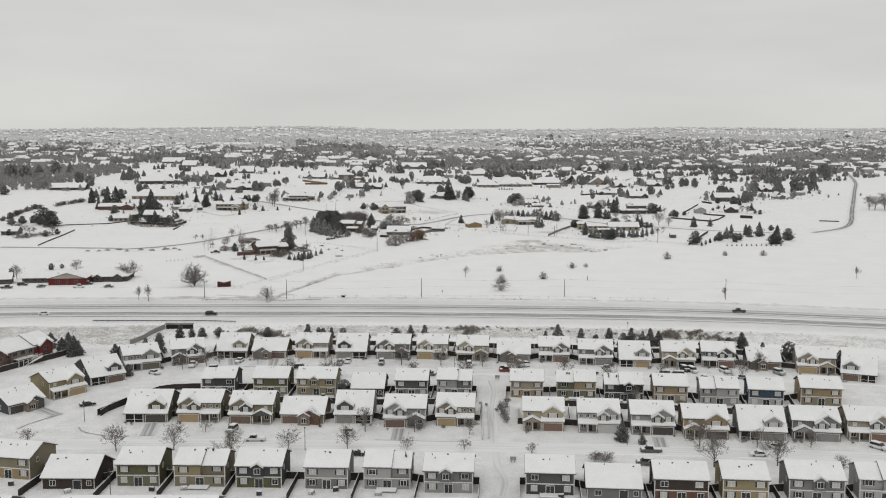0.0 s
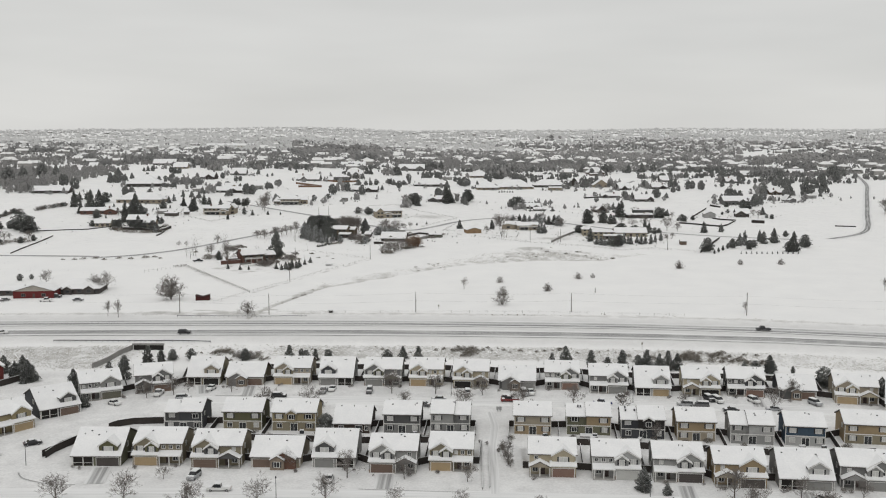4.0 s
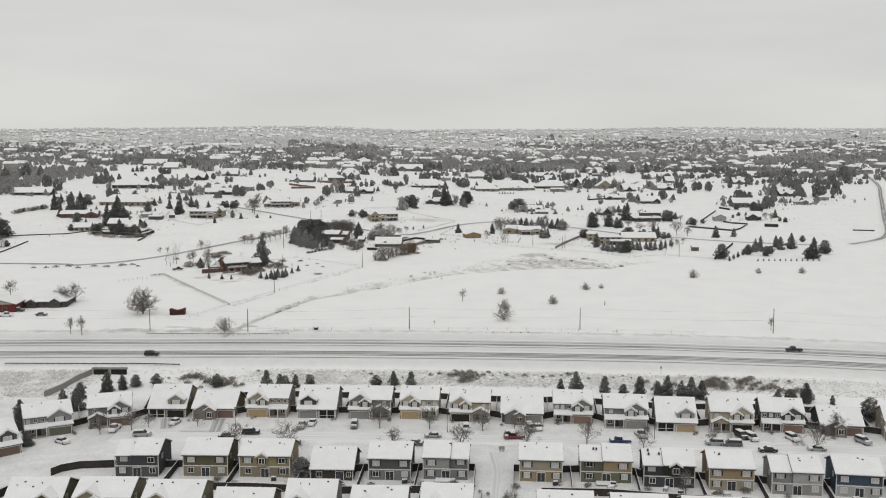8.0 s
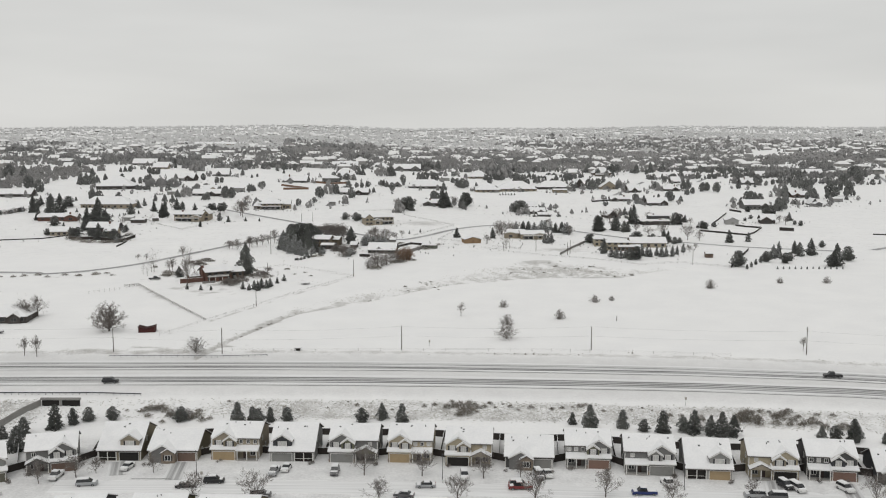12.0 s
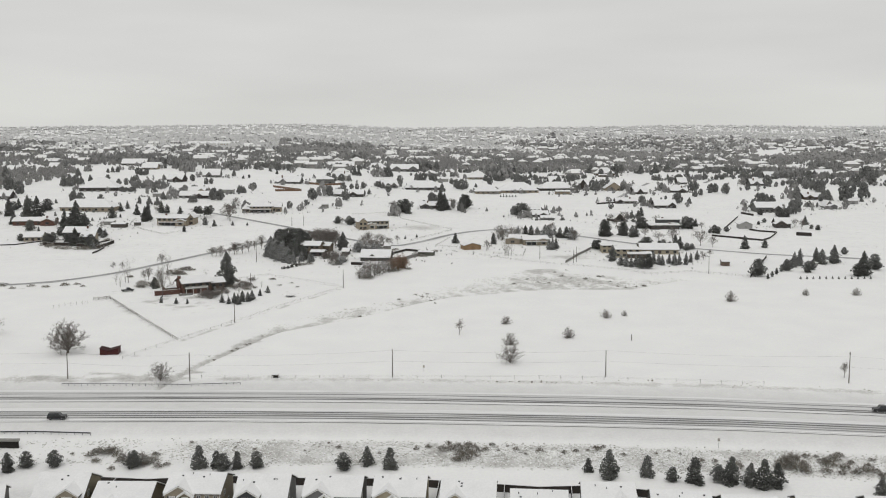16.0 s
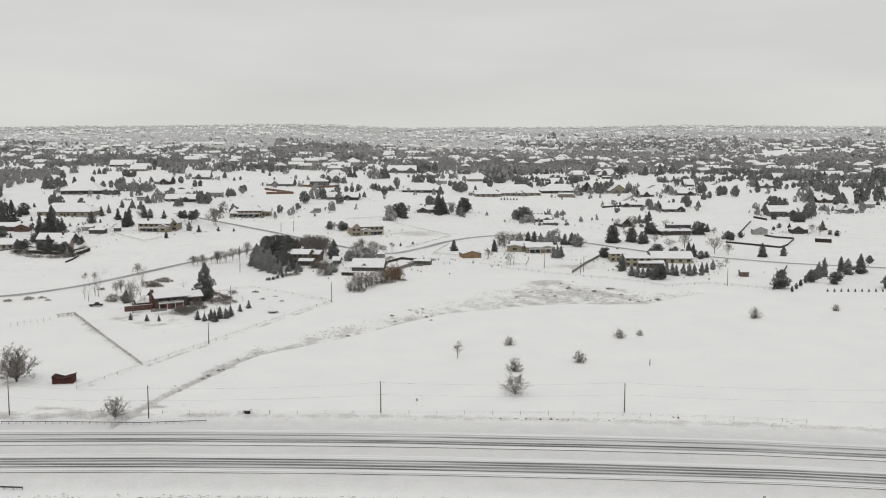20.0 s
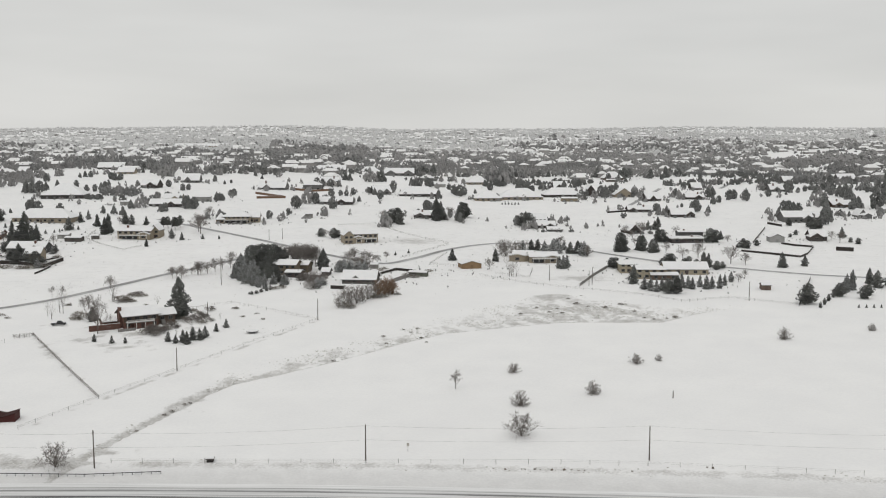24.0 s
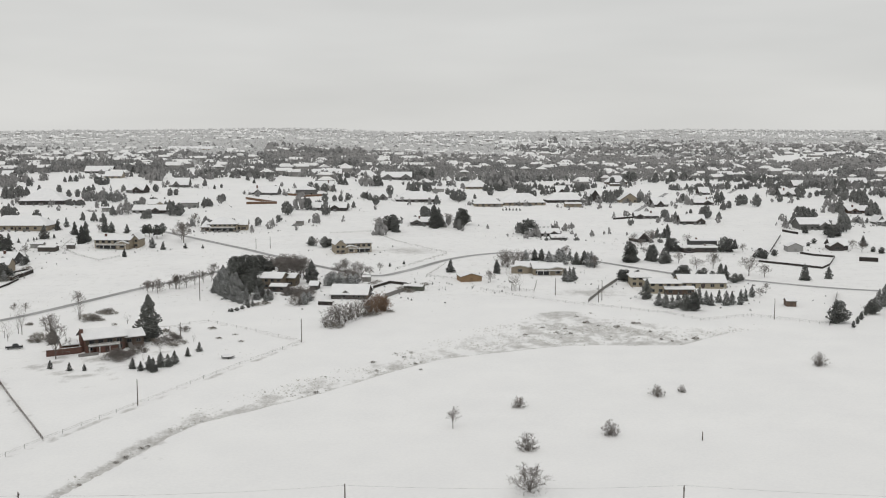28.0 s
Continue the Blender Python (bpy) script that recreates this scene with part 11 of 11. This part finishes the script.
# ---- gardens of the estate ----
def local(lot, lx, ly):
    x, y, rot, w = lot
    c, s = math.cos(radians(rot)), math.sin(radians(rot))
    return (x + c * lx - s * ly, y + s * lx + c * ly)


def garden_fences(row, across, reach):
    """Privacy fences between neighbours: across the gap beside the houses, along the plot line, and along the far end."""
    for a, b in zip(row, row[1:]):
        p, q = local(a, a[3] / 2, across), local(b, -b[3] / 2, across)
        gap = math.hypot(q[0] - p[0], q[1] - p[1])
        ends = local(a, a[3] / 2 + 0.4, reach), local(b, -b[3] / 2 - 0.4, reach)
        if gap > 9:
            fence([p, local(a, a[3] / 2 + 1.5, across), local(a, a[3] / 2 + 1.5, reach)])
            fence([q, local(b, -b[3] / 2 - 1.5, across), local(b, -b[3] / 2 - 1.5, reach)])
            continue
        mid = ((p[0] + q[0]) / 2, (p[1] + q[1]) / 2)
        end = ((ends[0][0] + ends[1][0]) / 2, (ends[0][1] + ends[1][1]) / 2)
        fence([p, mid, q])
        fence([mid, end])


garden_fences(LOTS[0:18], 4.0, 19.0)
garden_fences(LOTS[18:32], 4.0, 18.5)
garden_fences(LOTS[32:45], 6.0, -8.0)
garden_fences(LOTS[45:59], 6.0, -8.0)


def back_line(row, reach):
    for a, b in zip(row, row[1:]):
        p, q = local(a, 0, reach), local(b, 0, reach)
        if math.hypot(q[0] - p[0], q[1] - p[1]) < 19:
            fence([p, q])


back_line(LOTS[0:18], 19.0)
back_line(LOTS[32:45], -8.2)

BIN = material("dark_plastic", (0.05, 0.055, 0.06), None, 0.7, 2, 9, snow=0.25)
YARD = random.Random(5)
for lot in LOTS[32:59]:
    if YARD.random() < 0.75:
        px, py = local(lot, YARD.uniform(-4, 1), -YARD.uniform(2.2, 4.5))
        t_ = thing("garden_table", pose(*on(px, py), 0, 0, YARD.uniform(0, 90)), "snow-covered garden table in a back yard", "table", "garden furniture")
        part("tabletop", Geo().box(-0.8, 0.8, -0.5, 0.5, 0.68, 0.74), GREYWOOD, t_)
        part("snow_cover", Geo().box(-0.76, 0.76, -0.46, 0.46, 0.744, 0.93), ROOFSNOW, t_)
        for lx_, ly_ in ((-0.7, -0.4), (0.7, -0.4), (-0.7, 0.4), (0.7, 0.4)):
            part("leg", Geo().box(lx_ - 0.04, lx_ + 0.04, ly_ - 0.04, ly_ + 0.04, 0, 0.68), DARKMETAL, t_)
    if YARD.random() < 0.6:
        px, py = local(lot, YARD.uniform(1, 4.5), -YARD.uniform(1.5, 5.0))
        t_ = thing("grill", pose(*on(px, py), 0, 0, YARD.uniform(-20, 20)), "covered dark barbecue grill with snow on top", "grill", "garden furniture")
        part("body", Geo().box(-0.6, 0.6, -0.3, 0.3, 0.1, 1.0), BIN, t_)
        part("snow_cover", Geo().box(-0.56, 0.56, -0.27, 0.27, 1.0, 1.15), ROOFSNOW, t_)

for lot in LOTS[32:45]:
    for k in range(3):
        px_, py_ = local(lot, YARD.choice((-1, 1)) * YARD.uniform(0.2, 0.6) * lot[3], -YARD.uniform(0.9, 6.5))
        grow(YARD.choice(("sage", "sage", "shrub")), (px_, py_, YARD.uniform(0.7, 1.6)), wide=1.1)
for lot in LOTS[0:32]:
    for k in range(2):
        px, py = local(lot, YARD.choice((-1, 1)) * YARD.uniform(0.25, 0.52) * lot[3], -YARD.uniform(2.4, 4.2))
        grow("shrub", (px, py, YARD.uniform(0.7, 1.5)), wide=0.8)

# ---- bank: scrub, grass and boulders ----
def tufts(name, places, label, mat):
    """Low, lopsided hummocks of grass and brush with snow on their crowns."""
    g, rng = Geo(), random.Random(3)
    for x, y, h in places:
        z = float(land(x, y)) - 1.2 * float(ditch(x, y)) - 0.06
        w, t = h * rng.uniform(0.9, 1.7), rng.uniform(0, 1.2)
        ring = [(w * rng.uniform(0.7, 1.2) * math.cos(t + i * 1.257), w * rng.uniform(0.6, 1.0) * math.sin(t + i * 1.257)) for i in range(5)]
        vs = [(x + u, y + v, z) for u, v in ring] + [(x + u * 0.62, y + v * 0.62, z + h * rng.uniform(0.65, 1.0)) for u, v in ring]
        g.add(vs, [(i, (i + 1) % 5, (i + 1) % 5 + 5, i + 5) for i in range(5)] + [(5, 6, 7, 8, 9)])
    return tagged(new(name, g.mesh(name, mat)), label, "grass", kind="stuff")


HUMMOCK = material("snowy_brush_hummock", (0.44, 0.42, 0.375), (0.27, 0.255, 0.23), 0.95, 0.5, 3.5, snow=0.62)
SCAT = random.Random(9)
some = []
while len(some) < 15000:
    x, v = SCAT.uniform(-150, 190), SCAT.uniform(361, 388)
    y = v + float(bend(x))
    if SCAT.random() < float(bank(x, y)) * (0.25 + 1.2 * max(0, noise.noise((x * 0.06, y * 0.12, 2)) + 0.25)):
        some.append((x, y, SCAT.uniform(0.1, 0.3)))
tufts("bank_grass", some, "low brush and tan grass hummocks capped with snow on a bank", HUMMOCK)
some = []
while len(some) < 3600:
    x, y = SCAT.uniform(-60, 175), SCAT.uniform(432, 660)
    if SCAT.random() < float(ditch(x, y)) * max(0, 0.3 + 1.6 * noise.noise((x * 0.05, y * 0.08, 7))):
        some.append((x, y, SCAT.uniform(0.1, 0.3)))
for k in range(420):
    x, y = SCAT.gauss(95, 16), SCAT.gauss(622, 7)
    if noise.noise((x * 0.12, y * 0.12, 5)) > -0.1:
        some.append((x, y, SCAT.uniform(0.12, 0.4)))
tufts("creek_grass", some, "snow-capped grass hummocks along a dry creek", HUMMOCK)
some = []
for k in range(500):
    x = SCAT.uniform(-220, 240)
    y = SCAT.gauss(439.5, 1.3) + float(bend(x)) * 0.98
    if noise.noise((x * 0.05, 3.0, 1.0)) > -0.1:
        some.append((x, y, SCAT.uniform(0.1, 0.3)))
tufts("verge_grass", some, "dry grass tufts along the highway fence line", HUMMOCK)
some = []
while len(some) < 2600:
    x, y = SCAT.uniform(-240, 330), SCAT.uniform(560, 1050)
    if noise.noise((x * 0.018, y * 0.012, 8)) + 0.6 * noise.noise((x * 0.07, y * 0.05, 2)) > 0.16 and float(ditch(x, y)) < 0.02 and not (430 < y < 640 and x > -40 + 0.5 * (y - 560)):
        some.append((x, y, SCAT.uniform(0.08, 0.26)))
tufts("plot_weeds", some, "scattered weeds poking through snow on the country plots", HUMMOCK)
for x, y in ((39.9, 437.3), (42.6, 436.6), (46.3, 436.4), (47.0, 436.4), (49.1, 436.3), (50.4, 436.2), (52.9, 435.6), (55.7, 435.5), (57.3, 435.4), (58.7, 434.8), (60.2, 434.7), (70.7, 433.7), (88.0, 434.9), (89.1, 434.3)):
    r_ = SCAT.uniform(0.18, 0.4)
    pts_ = [Vector((SCAT.gauss(0, 1), SCAT.gauss(0, 1), SCAT.gauss(0, 0.7))).normalized() * r_ * SCAT.uniform(0.8, 1.2) for _ in range(14)]
    bm_ = bmesh.new()
    for p_ in pts_:
        bm_.verts.new(p_)
    bmesh.ops.convex_hull(bm_, input=bm_.verts)
    me_ = bpy.data.meshes.new("boulder")
    bm_.to_mesh(me_)
    bm_.free()
    me_.materials.append(SCRUB)
    ob_ = new("boulder", me_)
    ob_.location = on(x, y, r_ * 0.2)
    tagged(ob_, "small dark boulder half buried in snow by the highway", "rock", "boulders")


for group_ in KINDS.values():
    for ob_ in group_:
        if ob_.name not in USED:
            for part_ in list(ob_.children):
                bpy.data.objects.remove(part_)
            bpy.data.objects.remove(ob_)


# ---- distance: woods and roofs to the skyline ----
def far_scatter():
    rng = random.Random(21)
    tv, tf = [[], [], [], []], [[], [], [], []]
    occupied = [(o.location.x, o.location.y) for o in scene.objects if o.parent is None and o.name.startswith(("house", "shed")) and o.location.y > 480]

    def tuft(k, x, y, z, q, squash):
        v, f = tv[k], tf[k]
        b = len(v)
        t = rng.uniform(0, 3)
        c, s = math.cos(t) * q, math.sin(t) * q
        v.extend([(x, y, z + q * squash), (x, y, z - q * squash), (x + c * 1.3, y + s * 1.3, z), (x - s, y + c, z + q * 0.15), (x - c * 1.3, y - s * 1.3, z - q * 0.1), (x + s, y - c, z)])
        f.extend([(b + i, b + j, b + m) for i, j, m in ((0, 2, 3), (0, 3, 4), (0, 4, 5), (0, 5, 2), (1, 3, 2), (1, 4, 3), (1, 5, 4), (1, 2, 5))])

    def clump(k, x, y, z, r, h, many=0, grain=0):
        """A far tree: tufts heaped inside a ragged outline, fewer the farther it stands."""
        tall = rng.random()
        for i in range(many or (24 if y < 1150 else 12 if y < 1700 else 4)):
            u = rng.random()
            w = r * ((1 - u) ** 0.7 if tall < 0.45 else math.sin(math.pi * (0.15 + 0.8 * u)) ** 0.6)
            a, e = rng.uniform(0, 6.28), math.sqrt(rng.random())
            q = r * (grain or (0.27 if y < 1150 else 0.38 if y < 1700 else 0.8)) * rng.uniform(0.7, 1.3) * (1.15 - 0.5 * u)
            tuft(k, x + math.cos(a) * w * e, y + math.sin(a) * w * e, z + h * (0.1 + 0.8 * u), q * (0.8 if y < 1700 else 0.95), 2.1 if y < 1700 else 1.2)
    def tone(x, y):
        """Whole groves share a look: dark pines near, grey leafless woods, then haze-whitened ones toward the skyline.
        """
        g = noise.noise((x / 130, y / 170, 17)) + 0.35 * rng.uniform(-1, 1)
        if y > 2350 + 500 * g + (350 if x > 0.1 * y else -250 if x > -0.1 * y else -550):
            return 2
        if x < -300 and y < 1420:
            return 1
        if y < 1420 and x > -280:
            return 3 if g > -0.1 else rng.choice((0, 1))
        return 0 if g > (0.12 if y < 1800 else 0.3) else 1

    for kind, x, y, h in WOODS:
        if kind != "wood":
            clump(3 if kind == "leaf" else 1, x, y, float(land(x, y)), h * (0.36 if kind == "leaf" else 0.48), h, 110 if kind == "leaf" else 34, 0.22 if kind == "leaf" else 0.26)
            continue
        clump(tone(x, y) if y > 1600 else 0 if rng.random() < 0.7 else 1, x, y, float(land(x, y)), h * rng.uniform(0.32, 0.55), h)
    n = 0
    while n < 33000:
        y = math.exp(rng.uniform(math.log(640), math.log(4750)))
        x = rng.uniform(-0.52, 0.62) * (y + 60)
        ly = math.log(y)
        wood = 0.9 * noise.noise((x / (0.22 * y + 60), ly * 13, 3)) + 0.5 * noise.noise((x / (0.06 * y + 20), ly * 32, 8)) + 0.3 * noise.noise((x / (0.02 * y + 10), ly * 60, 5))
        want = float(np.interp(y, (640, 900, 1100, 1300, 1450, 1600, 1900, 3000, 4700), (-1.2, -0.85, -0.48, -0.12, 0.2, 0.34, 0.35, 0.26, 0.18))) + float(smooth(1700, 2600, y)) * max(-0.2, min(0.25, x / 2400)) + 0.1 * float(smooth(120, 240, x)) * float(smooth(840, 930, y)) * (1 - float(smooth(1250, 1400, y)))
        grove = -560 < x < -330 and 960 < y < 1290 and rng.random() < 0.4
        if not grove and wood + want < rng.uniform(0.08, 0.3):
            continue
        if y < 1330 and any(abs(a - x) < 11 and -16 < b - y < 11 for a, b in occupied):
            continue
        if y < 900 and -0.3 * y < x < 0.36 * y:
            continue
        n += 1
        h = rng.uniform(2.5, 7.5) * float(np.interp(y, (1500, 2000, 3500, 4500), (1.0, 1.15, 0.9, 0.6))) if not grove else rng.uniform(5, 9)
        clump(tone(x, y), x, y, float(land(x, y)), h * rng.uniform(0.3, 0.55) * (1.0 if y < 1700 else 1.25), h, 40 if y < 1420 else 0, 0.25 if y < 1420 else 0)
    # Woods that close the horizon, their colour whitened to stand for haze.
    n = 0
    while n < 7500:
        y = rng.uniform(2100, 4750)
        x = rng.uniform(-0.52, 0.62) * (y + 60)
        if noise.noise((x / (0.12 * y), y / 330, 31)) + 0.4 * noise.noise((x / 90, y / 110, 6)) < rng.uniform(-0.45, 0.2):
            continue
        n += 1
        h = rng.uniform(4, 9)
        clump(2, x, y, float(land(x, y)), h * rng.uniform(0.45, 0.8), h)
    # Garden bushes, frosted weeds and bare trees about the houses of the plots.
    n = 0
    while n < 1500:
        a, b = rng.choice(occupied)
        x, y = a + rng.gauss(0, 17), b + rng.gauss(6, 13)
        if y < 640 or y > 1500 or any(abs(c - x) < 9 and -2 < y - e < 14 for c, e in occupied) or float(ditch(x, y)) > 0.05:
            continue
        n += 1
        z = float(land(x, y))
        if y < 900 or rng.random() < 0.68:
            h = rng.uniform(0.3, 1.0)
            clump(rng.choice((1, 1, 2)), x, y, z, h * rng.uniform(0.5, 0.8), h, 6, 0.45)
        else:
            h = rng.uniform(2.5, 6.5)
            clump(1, x, y, z, h * rng.uniform(0.28, 0.42), h, 26, 0.3)
    for a, b in occupied:
        if b < 880:
            continue
        for k in range(rng.randint(5, 10)):
            x, y, h = a + rng.uniform(-13, 13), b - rng.uniform(1.5, 5), rng.uniform(0.6, 2.4)
            clump(rng.choice((0, 1, 1, 3)), x, y, float(land(x, y)), h * rng.uniform(0.5, 0.8), h, 16, 0.36)
        for k in range(rng.randint(1, 3)):
            x, y, h = a + rng.choice((-1, 1)) * rng.uniform(7, 17), b + rng.uniform(13, 22), rng.uniform(4, 8)
            clump(rng.choice((0, 1, 3)), x, y, float(land(x, y)), h * rng.uniform(0.34, 0.5), h, 60, 0.24)
    n = 0
    wv, wf, sv, sf = [], [], [], []
    taken = []
    while n < 1700:
        y = math.exp(rng.uniform(math.log(1330), math.log(4700)))
        x = rng.uniform(-0.52, 0.62) * (y + 60)
        if noise.noise((x / 300, y / 260, 13)) < rng.uniform(-0.55, 0.25) or rng.random() > float(np.interp(y, (1330, 1600, 2400), (0.5, 0.8, 1.0))):
            continue
        if any(abs(a - x) < 26 and abs(b - y) < 22 for a, b in occupied) or any(abs(a - x) < 19 and abs(b - y) < 17 for a, b in taken):
            continue
        taken.append((x, y))
        n += 1
        w, d, e = rng.uniform(11, 18 if y < 1900 else 25), rng.uniform(9, 14), rng.choice((2.6, 3.0, 4.2, 5.2))
        a = rng.choice((0, 0, 1.57)) + rng.uniform(-0.35, 0.35)
        c, s = math.cos(a), math.sin(a)
        z = float(land(x, y))
        put = lambda q: (x + c * q[0] - s * q[1], y + s * q[0] + c * q[1], z + q[2])  # noqa: E731
        r = e + d * rng.uniform(0.2, 0.3)
        w2, d2 = w / 2, d / 2
        hip = rng.choice((0, d2 * 0.8))
        b = len(wv)
        wv.extend(map(put, [(-w2, -d2, -1), (w2, -d2, -1), (w2, d2, -1), (-w2, d2, -1), (-w2, -d2, e), (w2, -d2, e), (w2, d2, e), (-w2, d2, e), (-w2 + hip, 0, r), (w2 - hip, 0, r)]))
        wf.extend([tuple(b + i for i in q) for q in ((0, 1, 5, 4), (2, 3, 7, 6), (1, 2, 6, 9, 5), (3, 0, 4, 8, 7))])
        o = 1.0
        for k in range(rng.randint(1, 4)):
            tx, ty, th = x + rng.choice((-1, 1)) * (w2 + rng.uniform(1, 7)), y + rng.uniform(-10, 8), rng.uniform(3, 8)
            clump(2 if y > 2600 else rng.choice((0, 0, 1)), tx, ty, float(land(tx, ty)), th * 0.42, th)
        b = len(sv)
        sv.extend(map(put, [(-w2 - o, -d2 - o, e), (w2 + o, -d2 - o, e), (w2 + o - hip, 0, r + 0.45), (-w2 - o + hip, 0, r + 0.45), (w2 + o, d2 + o, e), (-w2 - o, d2 + o, e), (-w2 - o, -d2 - o, e - 0.3), (w2 + o, -d2 - o, e - 0.3)]))
        sf.extend([tuple(b + i for i in q) for q in ((0, 1, 2, 3), (3, 2, 4, 5), (6, 7, 1, 0), (0, 3, 5), (1, 4, 2))])

    def lay(name, v, f, mat, label, category):
        me = bpy.data.meshes.new(name)
        me.from_pydata(v, [], f)
        me.materials.append(mat)
        return tagged(new(name, me), label, category, kind="stuff")
    lay("far_woods", tv[0], tf[0], FARLEAF, "distant snow-dusted trees paled for haze across rolling country", "trees")
    lay("far_woods", tv[1], tf[1], FARTWIG, "distant leafless grey-brown trees paled for haze across rolling country", "trees")
    lay("far_woods", tv[2], tf[2], FROST_HAZE, "distant trees whitened for haze on the horizon and frosted weeds", "trees")
    lay("far_woods", tv[3], tf[3], FARNEEDLE, "dark pines of the farther plots, lightly snowed and paled for haze", "trees")
    lay("far_houses", wv, wf, FARWALL, "walls of distant houses among trees, paled for haze", "houses")
    lay("far_roofs", sv, sf, FARROOF, "snowy roofs of distant houses", "roofs")


# Paler than the near twigs, with haze put into the colour.
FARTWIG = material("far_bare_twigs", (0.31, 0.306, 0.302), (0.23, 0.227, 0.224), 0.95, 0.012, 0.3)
FARROOF = material("thin_wind_blown_roof_snow", (0.8, 0.8, 0.795), (0.7, 0.7, 0.7), 0.8, 0.02, 0.2)
# Wall colour lightened so that it carries the haze of distance.
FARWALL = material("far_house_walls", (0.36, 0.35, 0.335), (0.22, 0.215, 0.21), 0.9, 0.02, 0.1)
far_scatter()

STREET = track_material("snowy_street_surface", [(-1.6, 0.5, 0.06), (0.1, 0.5, 0.08), (1.8, 0.5, 0.05)], 0.6)
ribbon("road", lambda x: 250.5 + bend(x) + 1.5, 4.6, 0.13, -92, 190, 4, STREET, "snow-covered residential street with faint tyre tracks", "road")
ribbon("road", lambda x: 327.0 + bend(x) + 0.5, 4.4, 0.13, -70, 190, 4, STREET, "snow-covered residential street with faint tyre tracks", "road")
